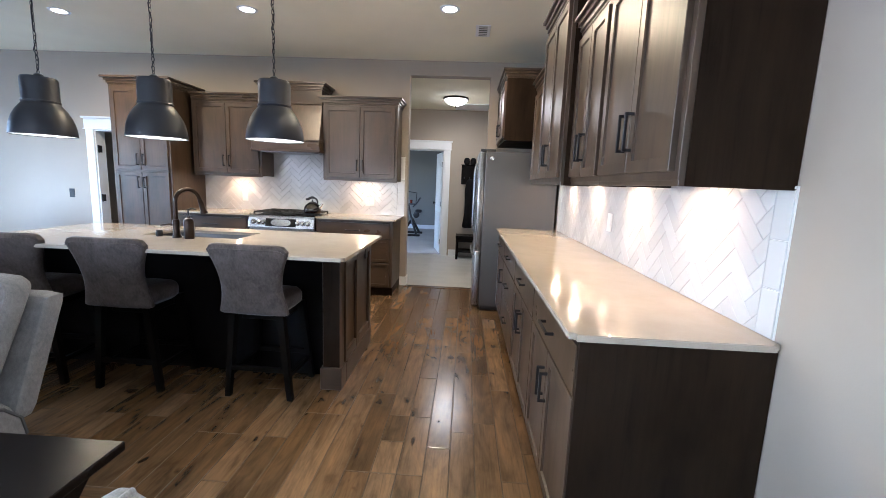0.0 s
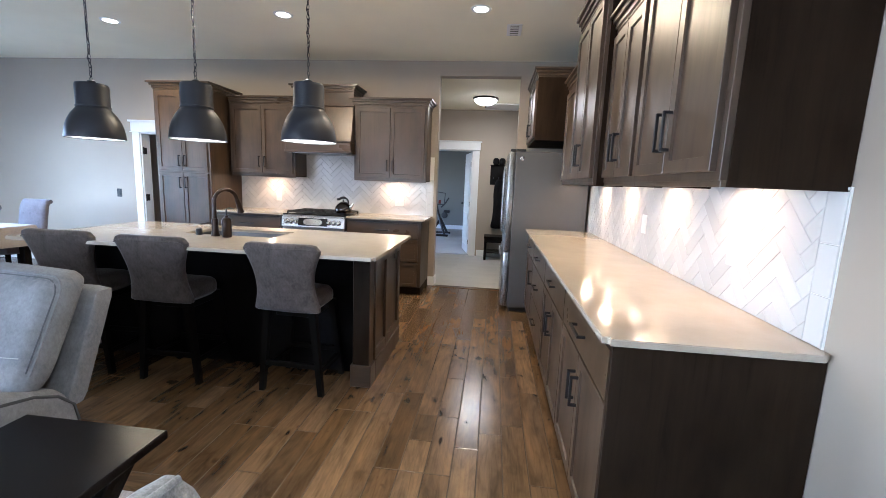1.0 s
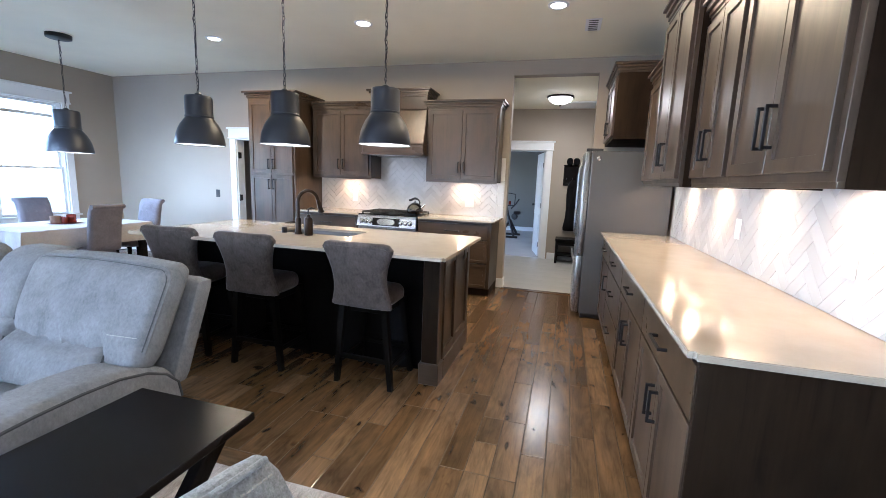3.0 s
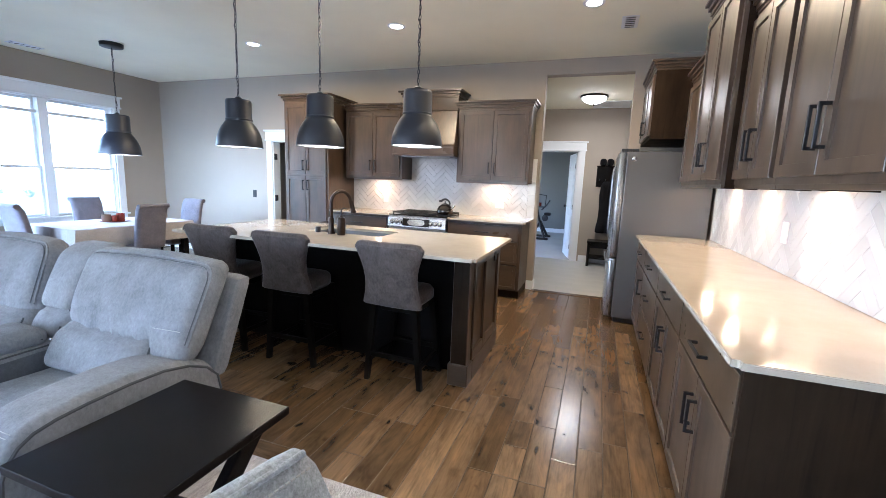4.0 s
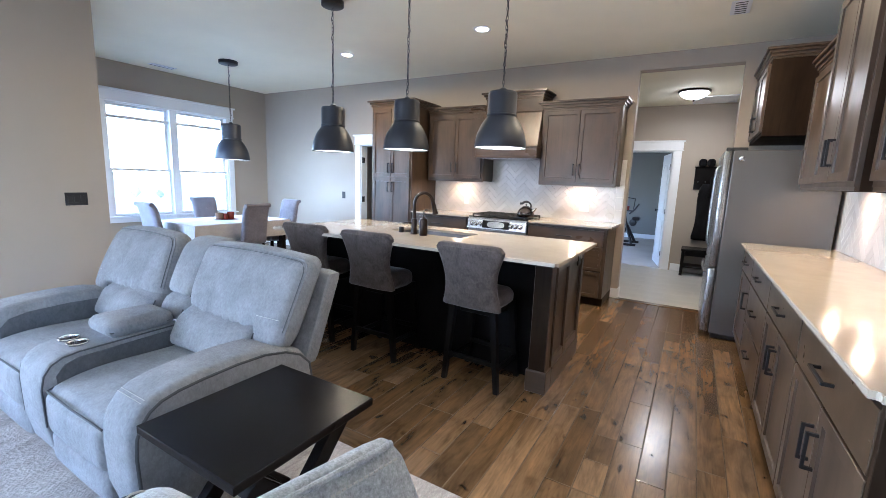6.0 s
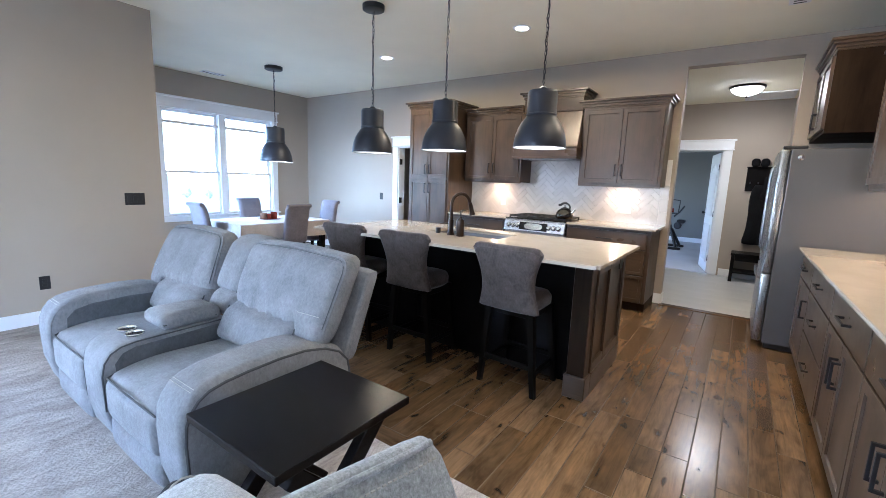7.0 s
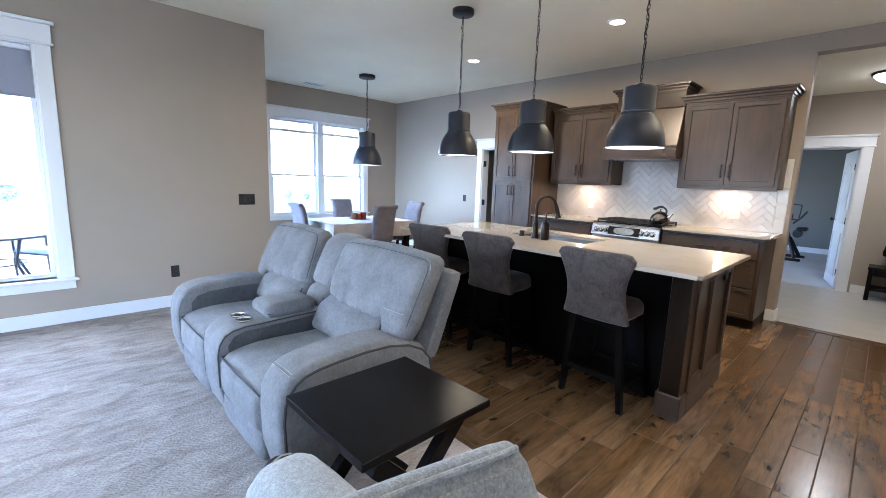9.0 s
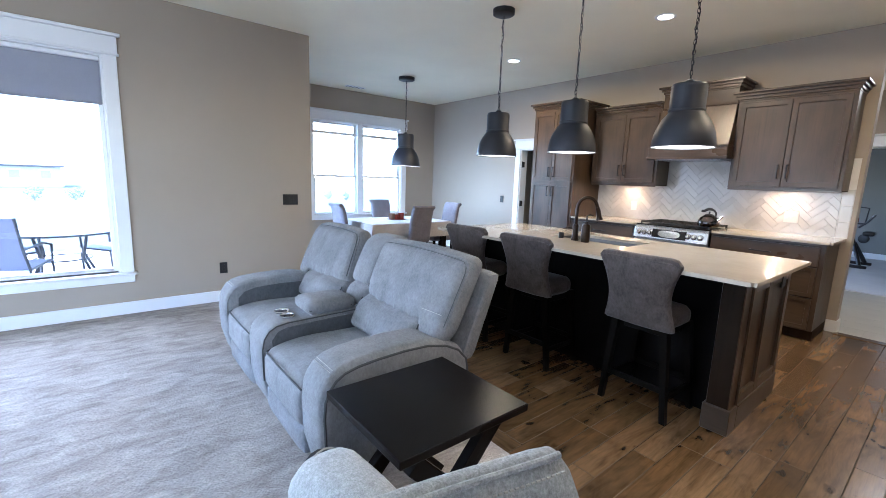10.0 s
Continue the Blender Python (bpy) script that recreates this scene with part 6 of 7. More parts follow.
# ---- tweed armchair in front ----
def armchair():
    c = thing("tweed_armchair", (-0.95, 0.10, 0), "pale grey-green tweed armchair with stitched seams", "armchair")

    bx, by, hy = -0.576, 0.016, 0.430

    def back(p, u):
        k = (u.z + 1) / 2
        p.z += 0.006 * k ** 2
        d = 1 - k
        s = max(0.0, hy - p.y)
        p.x -= 0.100 * (1 - math.exp(-(s / 0.30) ** 1.4)) * (1 if s < 0.43 else max(0.0, 1 - ((s - 0.43) / 0.43) ** 2))
        p.x += 0.30 * d * (1 - 0.5 * d) if u.x > 0 else -0.10 * d
        p.y += math.copysign(0.022 * (1 - math.exp(-d / 0.13)), u.y) * abs(u.y) ** 3
        return p
    b = part("backrest", moved(puff(0.045, 2 * hy, 0.62, 0.020, (0.004, 0.0, 0.004), 18, back), pose(bx, by, 0.580)), TWEED, c, "tweed back with a topstitched edge", True)
    line = []
    for i in range(33):
        uy = -0.97 + 1.94 * i / 32
        p = back(Vector((0.0185, uy * hy, 0.306)), Vector((1, uy, 1)))
        line.append((bx + p.x, by + p.y, 0.580 + p.z))
    part("piping", tube(line, 0.006, 8), TWEED, b, "self piping", True)
    bm = None
    for i in range(84):
        uy = -0.95 + 1.90 * i / 84
        p = back(Vector((0.0270, uy * hy, 0.288)), Vector((1, uy, 0.930)))
        q = Vector((bx + p.x, by + p.y, 0.580 + p.z))
        bm = tube([q, q + Vector((0.0015, 0.0060, 0.0))], 0.0022, 5, bm)
    part("stitching", bm, STITCH, b, "pale row of stitches")

    def armshape(p, u):
        p.z += 0.030 * math.cos(u.x * 1.5) - 0.015
        return p
    for y in (0.262, -0.205):
        a = part("arm", moved(puff(0.58, 0.195, 0.52, 0.075, (0.010, 0.006, 0.010), 14, armshape), pose(-0.890, y, 0.388)), TWEED, c, "rounded tweed arm", True)
        ring = [(-1.175, y + 0.080 * math.cos(t), 0.38 + 0.240 * math.sin(t)) for t in [math.pi * k / 16 for k in range(17)]]
        part("piping", tube(ring, 0.0045, 6), SEAM, a, "dark piping", True)
        ring = [(-1.130, y + 0.095 * math.cos(t), 0.39 + 0.262 * math.sin(t)) for t in [math.pi * k / 16 for k in range(17)]]
        part("stitching", tube(ring, 0.0025, 6), STITCH, a, "pale stitches", True)
    part("seat", moved(puff(0.52, 0.40, 0.19, 0.05, (0.02, 0, 0.02), 10), pose(-0.915, 0.035, 0.375)), TWEED, c, "tweed seat cushion", True)
    part("base", box(-1.14, -0.58, -0.20, 0.27, 0.06, 0.29, 0.02, 2), TWEED, c)
    for x in (-1.10, -0.62):
        for y in (-0.19, 0.26):
            part("foot", lathe([(0.0, 0.008), (0.020, 0.008), (0.027, 0.07), (0.0, 0.07)], 12, None, (x, y, 0)), ESPRESSO, c, "", True)


armchair()


# ---- dining ----
def dining_table():
    t = thing("dining_table", (-5.65, 3.39, 0), "dark wooden dining table under a white cloth", "dining table")
    part("tabletop", box(-6.08, -5.22, 2.72, 4.06, 0.665, 0.694, 0.003), ESPRESSO, t)
    for x in (-6.02, -5.28):
        for y in (2.78, 4.00):
            part("leg", box(x - 0.035, x + 0.035, y - 0.035, y + 0.035, 0.002, 0.665, 0.004), ESPRESSO, t)
    x0, x1, y0, y1, z = -6.095, -5.205, 2.705, 4.075, 0.700
    own = bmesh.new()
    per = []
    n = 44
    for i in range(n):
        per.append((x0 + (x1 - x0) * i / n, y0, 0, -1))
    for i in range(n):
        per.append((x1, y0 + (y1 - y0) * i / n, 1, 0))
    for i in range(n):
        per.append((x1 - (x1 - x0) * i / n, y1, 0, 1))
    for i in range(n):
        per.append((x0, y1 - (y1 - y0) * i / n, -1, 0))
    rows = []
    for d in (0.0, 0.008, 0.06, 0.14, 0.22):
        ring = []
        for i, (x, y, nx, ny) in enumerate(per):
            w = (0.003 + 0.05 * d) * (1 + math.sin(i * 0.55) + 0.5 * math.sin(i * 1.31)) if d else 0
            corner = 0.06 * d / 0.22 if i % n == 0 else 0
            ring.append(own.verts.new((x + nx * (w + 0.003 * (d > 0)) + (1 if x > -5.6 else -1) * corner, y + ny * (w + 0.003 * (d > 0)) + (1 if y > 3.4 else -1) * corner, z - d)))
        rows.append(ring)
    own.faces.new(rows[0])
    for a, b in zip(rows, rows[1:]):
        for i in range(len(a)):
            j = (i + 1) % len(a)
            own.faces.new((a[i], b[i], b[j], a[j]))
    bmesh.ops.recalc_face_normals(own, faces=own.faces[:])
    solo("tablecloth", own, CLOTH, "white tablecloth hanging over the dining table edge", "tablecloth", smooth=True)


dining_table()


def dining_chair(at, turn):
    c = thing("dining_chair", at, "mauve-grey upholstered dining chair with a rolled tufted back", "dining chair", "chairs round the dining table", turn=turn)

    def roll(p, u):
        k = (u.z + 1) / 2
        p.y += -0.085 * k ** 1.3 - (0.012 if k > 0.9 else 0)
        return p
    b = part("backrest", moved(puff(0.355, 0.070, 0.53, 0.030, (0, 0.012, 0), 12, roll), pose(0, -0.19, 0.695)), LINEN, c, "tufted upholstered back", True, True)
    part("roll", tube([(-0.176, -0.300, 0.936), (-0.1, -0.300, 0.938), (0.1, -0.300, 0.938), (0.176, -0.300, 0.936)], 0.026, 14), LINEN, b, "rolled top", True, True)
    for i in (-1, 0, 1):
        for z in (0.62, 0.80):
            k = (z - 0.43) / 0.53
            part("button", moved(lathe([(0.0, 0.006), (0.010, 0.004), (0.013, 0.0)], 10), pose(i * 0.095, -0.19 + 0.046 - 0.085 * k ** 1.3, z, -90, 0, 0)), LINEN, b, "", True, True)
    part("seat", moved(puff(0.38, 0.41, 0.11, 0.035, (0, 0, 0.012), 10), pose(0, 0.03, 0.425)), LINEN, c, "padded seat", True, True)
    for sx in (-1, 1):
        for sy, z in ((-1, 0.44), (1, 0.375)):
            part("leg", box(sx * 0.155 - 0.018, sx * 0.155 + 0.018, 0.02 + sy * 0.18 - 0.018, 0.02 + sy * 0.18 + 0.018, 0.002, z, 0.003), ESPRESSO, c, "", False, True)
    return c


chair_a = dining_chair((-5.70, 2.70, 0), 0)
for x, y, turn in ((-6.20, 3.56, -90), (-5.23, 3.36, 90), (-5.56, 4.12, 180)):
    copy_thing(chair_a, pose(x, y, 0, 0, 0, turn))

tray = thing("candle_tray", (-5.72, 3.42, 0.702), "red-brown tray with candle jars on the dining table", "tray")
part("plate", lathe([(0.0, 0.0), (0.13, 0.0), (0.165, 0.012), (0.168, 0.016), (0.13, 0.006), (0.0, 0.005)], 32, None, (-5.72, 3.42, 0.702)), WICKER, tray, "", True)
for nm, dx, dy, r, h, mt, lb in (("red_candle", 0.055, 0.04, 0.045, 0.095, RED_WAX, "red glass candle jar on the tray"), ("red_candle", -0.03, -0.05, 0.035, 0.06, RED_WAX, "small red glass candle jar on the tray"), ("red_candle", 0.075, -0.045, 0.030, 0.075, RED_WAX, "slim dark red candle jar on the tray"), ("red_candle", -0.02, 0.095, 0.028, 0.05, RED_WAX, "low red candle jar on the tray"), ("wicker_jar", 0.02, -0.10, 0.05, 0.085, paint("woven brown jar", (0.16, 0.09, 0.06), 0.8, 0.3, 0.5), "brown woven jar on the tray")):
    j = thing(nm, (-5.72 + dx, 3.42 + dy, 0.708), lb, "candle")
    part("jar", lathe([(0.0, 0.0), (r * 0.9, 0.0), (r, 0.006), (r, h), (r * 0.88, h), (r * 0.86, h - 0.02), (0.0, h - 0.022)], 22, None, (-5.72 + dx, 3.42 + dy, 0.708)), mt, j, "", True)

# ---- hall things ----
bench = thing("hall_bench", (0.03, 7.62, 0), "dark wooden shoe bench against the hall wall", "bench")
part("seat", box(-0.235, 0.245, 7.43, 7.815, 0.395, 0.430, 0.004), ESPRESSO, bench)
part("shelf", box(-0.20, 0.22, 7.45, 7.80, 0.13, 0.155, 0.003), ESPRESSO, bench)
for x in (-0.205, 0.215):
    for y in (7.455, 7.79):
        part("leg", box(x - 0.022, x + 0.022, y - 0.022, y + 0.022, 0.0, 0.395, 0.003), ESPRESSO, bench)
for y in (7.455, 7.79):
    part("apron", box(-0.18, 0.19, y - 0.01, y + 0.01, 0.32, 0.395, 0.002), ESPRESSO, bench)

rack = thing("coat_rack", (0.0, 7.82, 1.35), "dark square wall board with hooks", "coat rack")
part("board", box(-0.185, 0.225, 7.812, 7.838, 1.345, 1.690, 0.004), ESPRESSO, rack)
part("rim", box(-0.195, 0.235, 7.790, 7.838, 1.690, 1.706, 0.003), ESPRESSO, rack)
for i in range(4):
    x = -0.13 + i * 0.10
    part("hook", tube([(x, 7.812, 1.46), (x, 7.765, 1.455), (x, 7.750, 1.48)], 0.007, 8), BLACK_METAL, rack)


def coat(name, x, w, z0, z1, seed, label, thick=0.13):
    rnd = random.Random(seed)
    ph = [rnd.random() * 6 for _ in range(4)]

    def drape(p, u):
        k = (1 - u.z) / 2
        p.x *= 0.62 + 0.38 * min(1, k * 1.6) + 0.07 * math.sin(5 * k + ph[0])
        p.x += 0.015 * math.sin(7 * k + ph[1])
        p.y += 0.018 * math.sin(16 * p.x / w + ph[2]) * k
        return p
    solo(name, moved(puff(w, thick, z1 - z0, 0.05, (0, 0.01, 0), 14, drape), pose(x, 7.815 - thick / 2 - 0.01, (z0 + z1) / 2)), COAT, label, "coat", smooth=True)


coat("black_coat", 0.050, 0.36, 0.55, 1.44, 3, "long black coat hanging from the wall rack")
coat("black_jacket", 0.115, 0.22, 1.20, 1.56, 5, "black jacket hanging from the wall rack", 0.15)
for x in (-0.092, 0.020):
    solo("black_hat", moved(puff(0.10, 0.07, 0.115, 0.034, (0.004, 0, 0.006), 8), pose(x, 7.765, 1.762)), COAT, "black cap resting on top of the wall rack", "hat", smooth=True)


def spin_bike():
    b = thing("exercise_bike", (-1.42, 10.75, 0), "black exercise bike with red details", "exercise bike")
    x, y = -1.45, 10.75
    part("base", box(x - 0.26, x + 0.26, y - 0.34, y - 0.28, 0.006, 0.06, 0.01), BLACK_METAL, b)
    part("base", box(x - 0.26, x + 0.26, y + 0.28, y + 0.34, 0.006, 0.06, 0.01), BLACK_METAL, b)
    part("frame", tube([(x - 0.20, y - 0.3, 0.05), (x + 0.02, y, 0.42), (x + 0.16, y + 0.3, 0.06)], 0.035, 10), BLACK_METAL, b, "", True)
    part("frame", tube([(x + 0.16, y - 0.3, 0.05), (x - 0.04, y, 0.55), (x - 0.10, y, 0.80)], 0.030, 10), BLACK_METAL, b, "", True)
    part("flywheel", moved(lathe([(0.0, 0.02), (0.07, 0.02), (0.08, 0.015), (0.08, -0.015), (0.07, -0.02), (0.0, -0.02)], 28), pose(x + 0.12, y, 0.52, 0, 90, 70)), CAST_IRON, b, "", True)
    part("console_shelf", box(x - 0.17, x + 0.12, y - 0.06, y + 0.08, 0.78, 0.81, 0.006), BLACK_PLASTIC, b, "black shelf")
    part("red_grip", lathe([(0.0, 0.0), (0.03, 0.0), (0.03, 0.09), (0.0, 0.09)], 14, None, (x - 0.02, y, 0.812)), RED_WAX, b, "red grip")
    part("screen_post", tube([(x + 0.10, y, 0.80), (x + 0.12, y, 1.08), (x - 0.20, y, 1.12)], 0.012, 8), BLACK_METAL, b, "", True)
    part("handlebar", tube([(x + 0.03, y - 0.05, 0.72), (x + 0.14, y - 0.05, 0.84), (x + 0.22, y - 0.08, 0.97)], 0.018, 8), BLACK_METAL, b, "", True)
    part("saddle", moved(puff(0.17, 0.24, 0.07, 0.03, (0, 0, 0.01), 6), pose(x + 0.18, y, 0.62)), BLACK_PLASTIC, b, "", True)


spin_bike()

# ---- outside the windows ----
def lawn():
    """Level round the house, falling gently to the west."""
    own = bmesh.new()
    rows = []
    for x, z in ((120, -0.30), (-32, -0.30), (-45, -0.62), (-58, -1.22), (-68, -1.50), (-300, -1.50)):
        rows.append([own.verts.new((x, y, z + dz)) for dz in (0, -0.1) for y in (-220, 220)])
    for a, b in zip(rows, rows[1:]):
        own.faces.new((a[0], a[1], b[1], b[0]))
        own.faces.new((a[2], b[2], b[3], a[3]))
        own.faces.new((a[0], b[0], b[2], a[2]))
        own.faces.new((a[1], a[3], b[3], b[1]))
    own.faces.new((rows[0][0], rows[0][2], rows[0][3], rows[0][1]))
    own.faces.new((rows[-1][0], rows[-1][1], rows[-1][3], rows[-1][2]))
    return own


solo("ground", lawn(), LAWN, "dull lawn falling gently to the horizon", "lawn", kind="structure")
solo("pavement", box(-10.2, W_LIVING - T - 0.02, -7.0, 1.5, -0.30, -0.16, 0.01), PATIO, "pale concrete patio slab outside the window", "patio", kind="structure")


def patio_table(x, y):
    t = thing("patio_table", (x, y, -0.16), "round dark metal patio table with a pale top", "patio table")
    part("top", lathe([(0.0, 0.70), (0.60, 0.70), (0.61, 0.69), (0.61, 0.675), (0.0, 0.672)], 36, None, (x, y, -0.16)), PATIO, t, "pale slab top", True)
    part("rim", lathe([(0.610, 0.672), (0.622, 0.676), (0.622, 0.694), (0.610, 0.697)], 36, None, (x, y, -0.16)), PATIO_METAL, t, "dark metal rim", True)
    for i in range(4):
        a = math.pi * (0.25 + 0.5 * i)
        part("leg", tube([(x + 0.36 * math.cos(a), y + 0.36 * math.sin(a), 0.52), (x + 0.28 * math.cos(a), y + 0.28 * math.sin(a), 0.2), (x + 0.46 * math.cos(a), y + 0.46 * math.sin(a), -0.15)], 0.018, 8), PATIO_METAL, t, "", True)
    part("ring", tube([(x + 0.29 * math.cos(a), y + 0.29 * math.sin(a), 0.18) for a in [2 * math.pi * i / 28 for i in range(28)]], 0.010, 6, None, True), PATIO_METAL, t, "", True)


def patio_chair(at, turn):
    c = thing("patio_chair", at, "dark metal patio chair with a blue-grey sling seat", "patio chair", "chairs on the patio", turn=turn)
    for s in (-1, 1):
        x = s * 0.27
        part("frame", tube([(x, 0.24, 0.01), (x, 0.26, 0.30), (x, 0.24, 0.40), (x, -0.20, 0.36), (x, -0.30, 0.62), (x, -0.38, 0.95)], 0.015, 8), PATIO_METAL, c, "", True, True)
        part("arm", tube([(x, 0.25, 0.40), (x, 0.26, 0.58), (x, 0.10, 0.62), (x, -0.29, 0.60)], 0.015, 8), PATIO_METAL, c, "", True, True)
        part("leg", tube([(x, -0.20, 0.36), (x, -0.24, 0.18), (x, -0.34, 0.01)], 0.014, 8), PATIO_METAL, c, "", True, True)
    own = bmesh.new()
    rows = []
    for y, z in ((0.24, 0.405), (0.0, 0.365), (-0.19, 0.36), (-0.24, 0.45), (-0.30, 0.64), (-0.37, 0.94)):
        rows.append([own.verts.new((x, y, z + dz)) for dz in (0, -0.006) for x in (-0.26, 0.26)])
    for a, b in zip(rows, rows[1:]):
        own.faces.new((a[0], a[1], b[1], b[0]))
        own.faces.new((a[2], b[2], b[3], a[3]))
        own.faces.new((a[0], b[0], b[2], a[2]))
        own.faces.new((a[1], a[3], b[3], b[1]))
    part("sling", own, SLING, c, "woven sling", True, True)
    return c


patio_table(-7.35, -0.55)
pc = patio_chair((-6.80, -0.97, -0.16), 70)
for x, y, turn in ((-7.80, -0.02, 145), (-7.80, -1.06, 5)):
    copy_thing(pc, pose(x, y, -0.16, 0, 0, turn))


def shrub(x, y, r, seed):
    rnd = random.Random(seed)
    t = thing("garden_shrub", (x, y, -0.30), "small rounded shrub on the lawn, paled for glare", "shrub", "shrubs on the lawn")
    for i in range(5):
        a = 1.257 * i + rnd.uniform(-0.3, 0.3)
        q = 0.55 * r
        part("stem", tube([(x, y, -0.30), (x + 0.4 * q * math.cos(a), y + 0.4 * q * math.sin(a), -0.30 + 0.5 * r), (x + q * math.cos(a), y + q * math.sin(a), -0.30 + 1.2 * r)], [0.022, 0.014, 0.006], 6), BARK, t, "", True)
    own = bmesh.new()
    for i in range(260):
        d = Vector((rnd.gauss(0, 1), rnd.gauss(0, 1), rnd.gauss(0, 1))).normalized()
        k = r * (0.45 + 0.55 * rnd.random()) * (1 + 0.22 * math.sin(3 * d.x + seed) * math.cos(4 * d.y))
        c = Vector((x, y, -0.30 + 0.95 * r)) + Vector((d.x * k, d.y * k, d.z * k * 0.9))
        e = Vector((rnd.uniform(-1, 1), rnd.uniform(-1, 1), rnd.uniform(-0.2, 1.0))).normalized() * 0.050
        f = e.orthogonal().normalized() * 0.024
        own.faces.new([own.verts.new(c - e), own.verts.new(c + f), own.verts.new(c + e), own.verts.new(c - f)])
    part("crown", own, LEAF, t, "loose crown paled for glare")


for i, (x, y, r) in enumerate(((-27.6, -2.50, 0.36), (-27.7, -1.05, 0.36), (-28.1, 12.15, 0.34), (-26.8, 12.85, 0.30))):
    shrub(x, y, r, 11 + i)


def far_house(x, y, w, d, base, h):
    t = thing("house", (x, y, base), "pale single-storey house with a hip roof in the distance", "house")
    part("wall", box(x - d / 2, x + d / 2, y - w / 2, y + w / 2, base, base + h), SIDING, t)
    own = bmesh.new()
    o, z = 0.5, base + h
    a = [own.verts.new(p) for p in ((x - d / 2 - o, y - w / 2 - o, z), (x + d / 2 + o, y - w / 2 - o, z), (x + d / 2 + o, y + w / 2 + o, z), (x - d / 2 - o, y + w / 2 + o, z))]
    b = [own.verts.new((x, y - w / 2 + d * 0.4, z + 2.0)), own.verts.new((x, y + w / 2 - d * 0.4, z + 2.0))]
    for f in ((a[0], a[1], b[0]), (a[1], a[2], b[1], b[0]), (a[2], a[3], b[1]), (a[3], a[0], b[0], b[1]), (a[3], a[2], a[1], a[0])):
        own.faces.new(f)
    roof = part("roof", own, ROOF, t, "grey shingle roof")
    part("gutter", box(x + d / 2 + o, x + d / 2 + o + 0.10, y - w / 2 - o, y + w / 2 + o, z - 0.14, z + 0.01), PATIO_METAL, roof, "dark gutter")
    for i in range(4):
        yy = y - w / 2 + w * (i + 0.5) / 4
        win = part("window", box(x + d / 2 - 0.02, x + d / 2 + 0.06, yy - 0.6, yy + 0.6, z - 1.7, z - 0.5), TRIM, t)
        part("pane", box(x + d / 2 + 0.05, x + d / 2 + 0.075, yy - 0.5, yy + 0.5, z - 1.6, z - 0.6), FAR_PANE, win)


far_house(-79, -9.6, 11.5, 8, -1.50, 2.75)

# ---- tiles and boards ----
def clip(poly, keep):
    """Cuts a convex (u, v) outline by half planes (a, b, c): a u + b v <= c."""
    for a, b, c in keep:
        out = []
        for i, p in enumerate(poly):
            q = poly[(i + 1) % len(poly)]
            dp, dq = a * p[0] + b * p[1] - c, a * q[0] + b * q[1] - c
            if dp <= 0:
                out.append(p)
            if (dp < 0 < dq) or (dq < 0 < dp):
                t = dp / (dp - dq)
                out.append((p[0] + (q[0] - p[0]) * t, p[1] + (q[1] - p[1]) * t))
        poly = out
        if len(poly) < 3:
            return []
    return poly


def area(poly):
    return 0.5 * abs(sum(p[0] * q[1] - q[0] * p[1] for p, q in zip(poly, poly[1:] + poly[:1])))


def tile_mesh(poly, thick=0.006, edge=0.0017):
    """A glazed tile with eased edges, from its outline; n is out of the wall."""
    cx, cy = sum(p[0] for p in poly) / len(poly), sum(p[1] for p in poly) / len(poly)
    n = len(poly)
    verts, faces = [], []
    for z, shrink in ((0.001, 0.0), (thick - edge, 0.0), (thick - edge * 0.3, edge * 0.5), (thick, edge)):
        for x, y in poly:
            d = math.hypot(x - cx, y - cy) or 1
            verts.append((x + (cx - x) / d * shrink * 1.4, y + (cy - y) / d * shrink * 1.4, z))
    for r in range(3):
        for i in range(n):
            j = (i + 1) % n
            faces.append((r * n + i, r * n + j, (r + 1) * n + j, (r + 1) * n + i))
    faces.append(tuple(3 * n + i for i in range(n)))
    me = bpy.data.meshes.new("tile")
    me.from_pydata(verts, [], faces)
    me.materials.append(TILE)
    return me


def herringbone(host, m, u0, u1, v0, v1, w=0.062, l=0.186, gap=0.0013, hidden=None, shift=(0.0, 0.0)):
    """Herringbone tiles inside a rectangle of the (u, v) face m, each a part of host."""
    r2 = math.sqrt(0.5)
    keep = [(-1, 0, -u0), (1, 0, u1), (0, -1, -v0), (0, 1, v1)]
    shared = {}
    for i in range(-60, 61):
        for j in range(-30, 31):
            for kind in (0, 1):
                ox, oy = i * w + j * l, i * w - j * l
                if kind == 0:
                    rect = (ox, ox + l, oy, oy + w)
                else:
                    rect = (ox + l, ox + l + w, oy + w - l, oy + w)
                g2 = gap / 2
                corners = [(rect[0] + g2, rect[2] + g2), (rect[1] - g2, rect[2] + g2), (rect[1] - g2, rect[3] - g2), (rect[0] + g2, rect[3] - g2)]
                poly = [((x - y) * r2 + shift[0], (x + y) * r2 + shift[1]) for x, y in corners]
                cut = clip(poly, keep)
                if not cut or area(cut) < 2e-4:
                    continue
                c = (sum(p[0] for p in cut) / len(cut), sum(p[1] for p in cut) / len(cut))
                if hidden and hidden(cut):
                    continue
                if abs(area(cut) - area(poly)) < 1e-8:
                    if kind not in shared:
                        shared[kind] = tile_mesh([(p[0] - c[0], p[1] - c[1]) for p in poly])
                    me = shared[kind]
                else:
                    me = tile_mesh([(p[0] - c[0], p[1] - c[1]) for p in cut])
                ob = new("tile", me)
                ob.parent = host
                ob.matrix_basis = m @ pose(c[0], c[1], 0, random.uniform(-0.25, 0.25), random.uniform(-0.25, 0.25), 0)


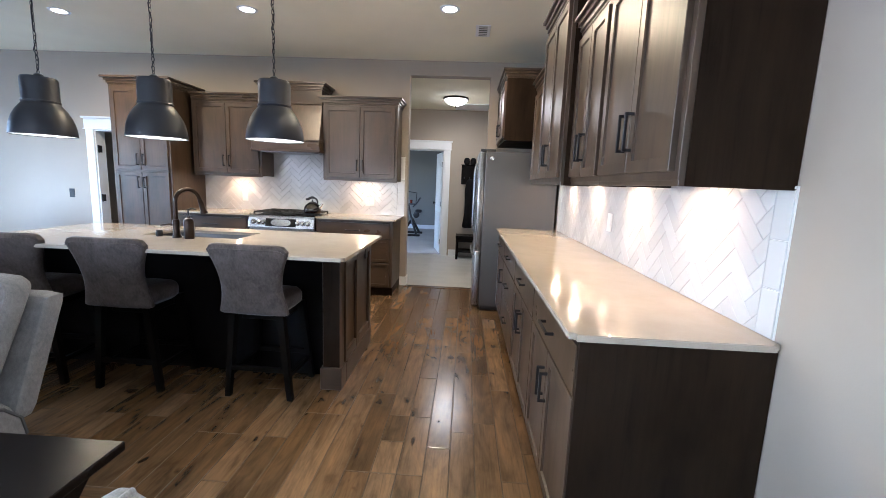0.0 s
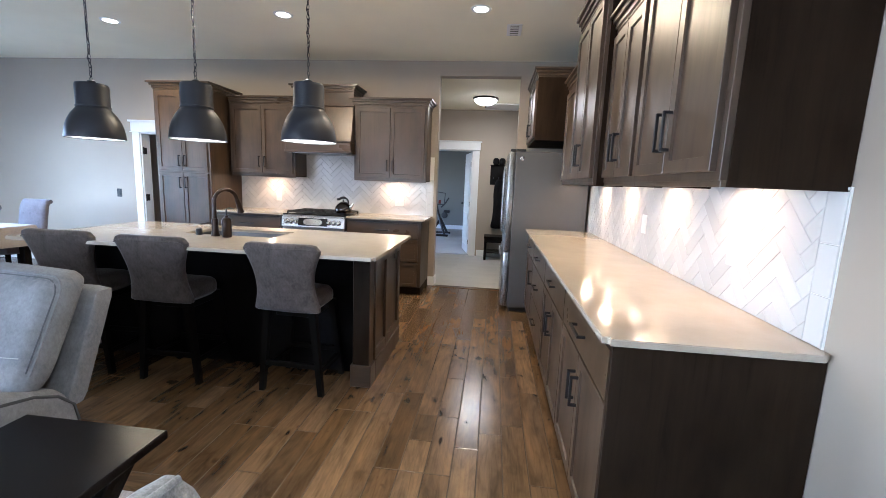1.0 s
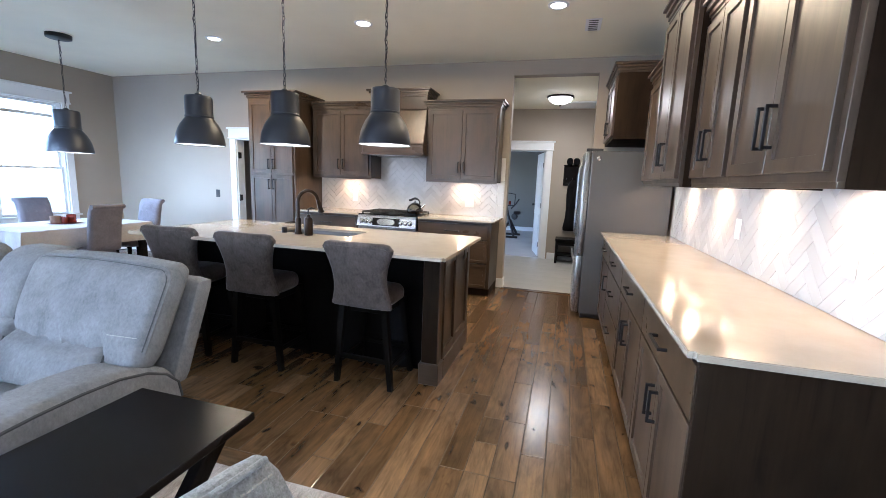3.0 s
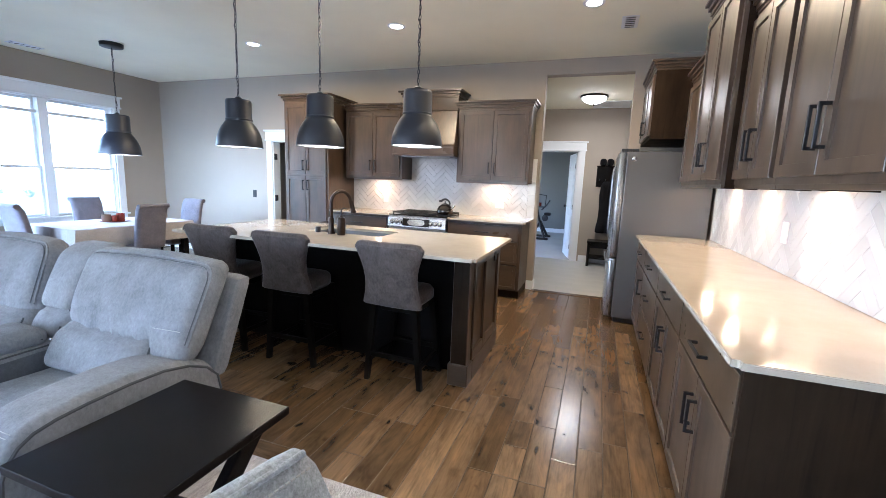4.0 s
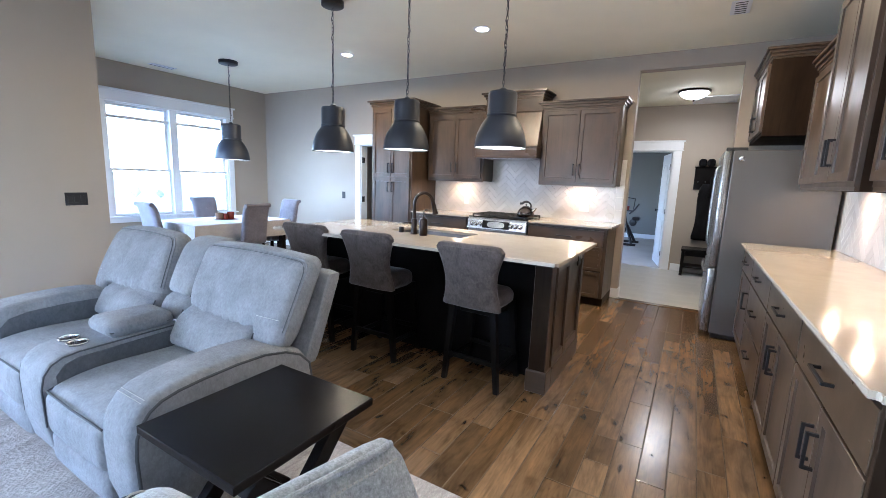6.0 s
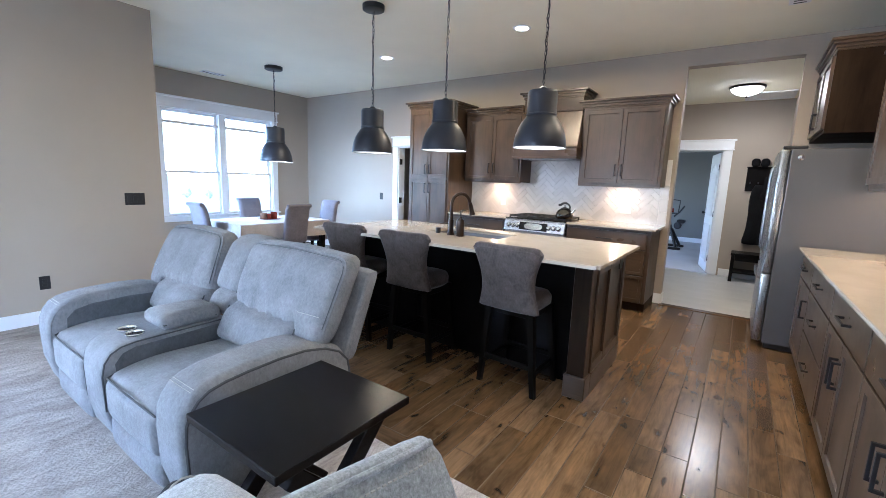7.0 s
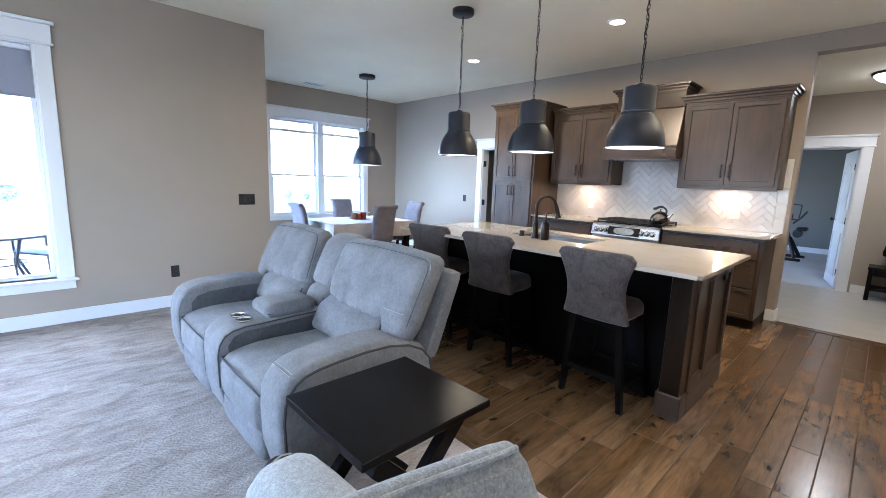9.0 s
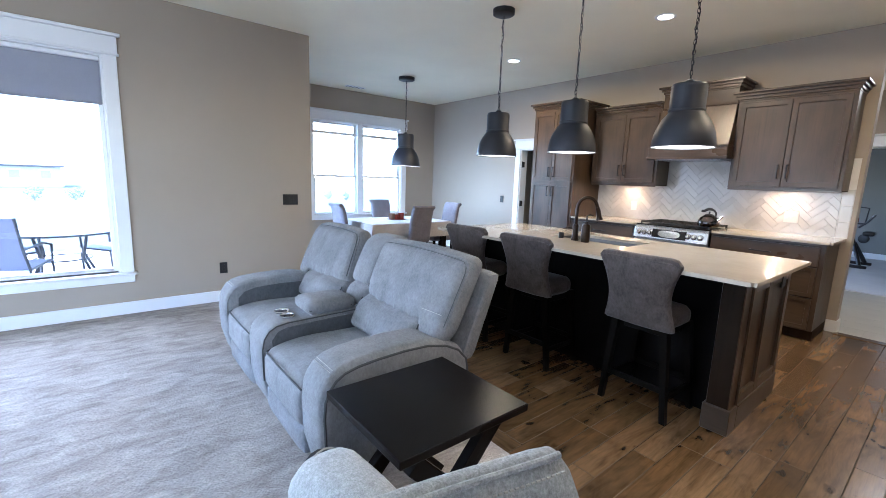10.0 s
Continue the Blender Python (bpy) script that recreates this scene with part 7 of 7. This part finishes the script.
splash_north = solo("backsplash_north", box(-3.490, -0.872, N_WALL - 0.004, N_WALL, 0.915, 1.66), GROUT, "white herringbone tile backsplash behind the stove", "backsplash", kind="structure")
mN = facing("-y", (0, N_WALL - 0.004, 0))


def behind_uppers(poly):
    lo = min(p[1] for p in poly)
    a, b = min(p[0] for p in poly), max(p[0] for p in poly)
    return lo > 1.352 and (b < -2.58 or a > -1.80)


herringbone(splash_north, mN, -3.488, -0.962, 0.917, 1.655, hidden=behind_uppers, shift=(-2.20, 1.0))
for k in range(3):
    z0 = 0.917 + 0.153 * k
    ob = new("tile", tile_mesh([(-0.042, 0), (0.042, 0), (0.042, 0.150), (-0.042, 0.150)]))
    ob.parent = splash_north
    ob.matrix_basis = mN @ pose(-0.916, z0, 0)
splash_east = solo("backsplash_east", box(E_WALL - 0.004, E_WALL, 1.196, 4.330, 0.915, 1.386), GROUT, "white herringbone tile backsplash along the counter", "backsplash", kind="structure")
mE = facing("-x", (E_WALL - 0.004, 0, 0))
herringbone(splash_east, mE, -4.328, -1.274, 0.917, 1.384, shift=(-1.30, 0.95))
for k in range(4):
    z0, z1 = 0.917 + 0.153 * k, min(0.917 + 0.153 * k + 0.150, 1.385)
    if z1 - z0 > 0.004:
        ob = new("tile", tile_mesh([(-0.036, 0), (0.036, 0), (0.036, z1 - z0), (-0.036, z1 - z0)]))
        ob.parent = splash_east
        ob.matrix_basis = mE @ pose(-1.235, z0, 0)

# hall floor tiles
tile_floor_mesh = bpy.data.meshes.new("floor_tile")
b = box(-0.2993, 0.2993, -0.1493, 0.1493, -0.0055, 0.003, 0.0015)
b.to_mesh(tile_floor_mesh)
b.free()
tile_floor_mesh.materials.append(HALL_TILE)
for i in range(9):
    y = N_WALL + 0.02 + 0.151 + i * 0.30
    if y > HALL_Y + 0.07 - 0.14:
        break
    for j in range(-3, 3):
        x = -0.35 + j * 0.60 + 0.30 * (i % 2)
        if -2.2 < x < HALL_X1 - 0.25:
            ob = new("floor_tile", tile_floor_mesh)
            ob.parent = floor_hall
            ob.location = (x, y, 0)
solo("threshold", box(OPEN[0], OPEN[1] + 0.73, N_WALL - 0.075, N_WALL + 0.022, -0.010, 0.006, 0.003), PLANK, "brown wooden threshold strip at the hall tiles", "threshold", kind="structure")

# hardwood boards: lengthwise along y
floor_wood = solo("floor", box(W_DINING, E_WALL, CARPET_EDGE, N_WALL, -0.012, -0.009), CAB_IN, "brown hand-scraped hardwood plank floor", "hardwood floor", kind="structure")
PW = 0.1225
rnd = random.Random(21)
far_v, far_f = [], []


def board(w, length):
    """A board with eased edges, as vertices and faces round its middle."""
    a, b, e, f, t = w / 2, length / 2, 0.0034, 0.0016, 0.009
    vs = [(-a, -b, -t), (a, -b, -t), (a, b, -t), (-a, b, -t), (-a, -b, -f), (a, -b, -f), (a, b, -f), (-a, b, -f), (-a + e, -b + e, 0), (a - e, -b + e, 0), (a - e, b - e, 0), (-a + e, b - e, 0)]
    fs = [(0, 1, 5, 4), (1, 2, 6, 5), (2, 3, 7, 6), (3, 0, 4, 7), (4, 5, 9, 8), (5, 6, 10, 9), (6, 7, 11, 10), (7, 4, 8, 11), (8, 9, 10, 11)]
    return vs, fs


board_meshes = {}


def edged(me):
    """Boards whose eased edges take a tan tone of their own; nine faces a board, the eased ones from the fifth to the
    eighth.
    """
    me.materials.append(PLANK)
    me.materials.append(PLANK_EDGE)
    me.polygons.foreach_set("material_index", [1 if 4 <= i % 9 <= 7 else 0 for i in range(len(me.polygons))])


def board_mesh(length):
    k = round(length, 3)
    if k not in board_meshes:
        me = bpy.data.meshes.new("plank")
        vs, fs = board(PW - 0.0009, k - 0.0014)
        me.from_pydata(vs, [], fs)
        edged(me)
        board_meshes[k] = me
    return board_meshes[k]


x = E_WALL - 0.005 - PW / 2
col = 0
while x - PW / 2 > W_DINING:
    start = CARPET_EDGE + (0.115 if x < -1.45 else 0.0)
    y, end = start, N_WALL - 0.075 if OPEN[0] - 0.05 < x < OPEN[1] + 0.7 else N_WALL - 0.001
    while y < end - 0.01:
        ln = rnd.choice((0.25, 0.38, 0.50, 0.62, 0.75, 0.88, 1.00, 1.12, 1.25, 1.40))
        if y == start:
            ln = rnd.choice((0.20, 0.33, 0.55, 0.80, 1.05))
        if end - y - ln < 0.22:
            ln = end - y
        near = -3.9 < x
        if near:
            ob = new("plank", board_mesh(ln))
            ob.parent = floor_wood
            ob.location = (x, y + ln / 2, rnd.uniform(-0.0006, 0.0006))
            ob.rotation_euler = (0, rnd.uniform(-0.009, 0.009), 0)
        else:
            vs, fs = board(PW - 0.0009, ln - 0.0014)
            k = len(far_v)
            far_v += [(a + x, b + y + ln / 2, c) for a, b, c in vs]
            far_f += [tuple(i + k for i in f) for f in fs]
        y += ln
    x -= PW
    col += 1
xx = -1.455
while xx > -4.9:
    ln = rnd.choice((0.75, 1.0, 1.25))
    me = bpy.data.meshes.new("plank")
    vs, fs = board(0.1134, ln - 0.0016)
    me.from_pydata(vs, [], fs)
    edged(me)
    ob = new("plank", me)
    ob.parent = floor_wood
    ob.matrix_basis = pose(xx - ln / 2, CARPET_EDGE + 0.0575, 0.0, 0, 0, 90)
    xx -= ln
me = bpy.data.meshes.new("far_planks")
me.from_pydata(far_v, [], far_f)
edged(me)
far = new("far_planks", me)
far.parent = floor_wood
tagged(far, kind="stuff")
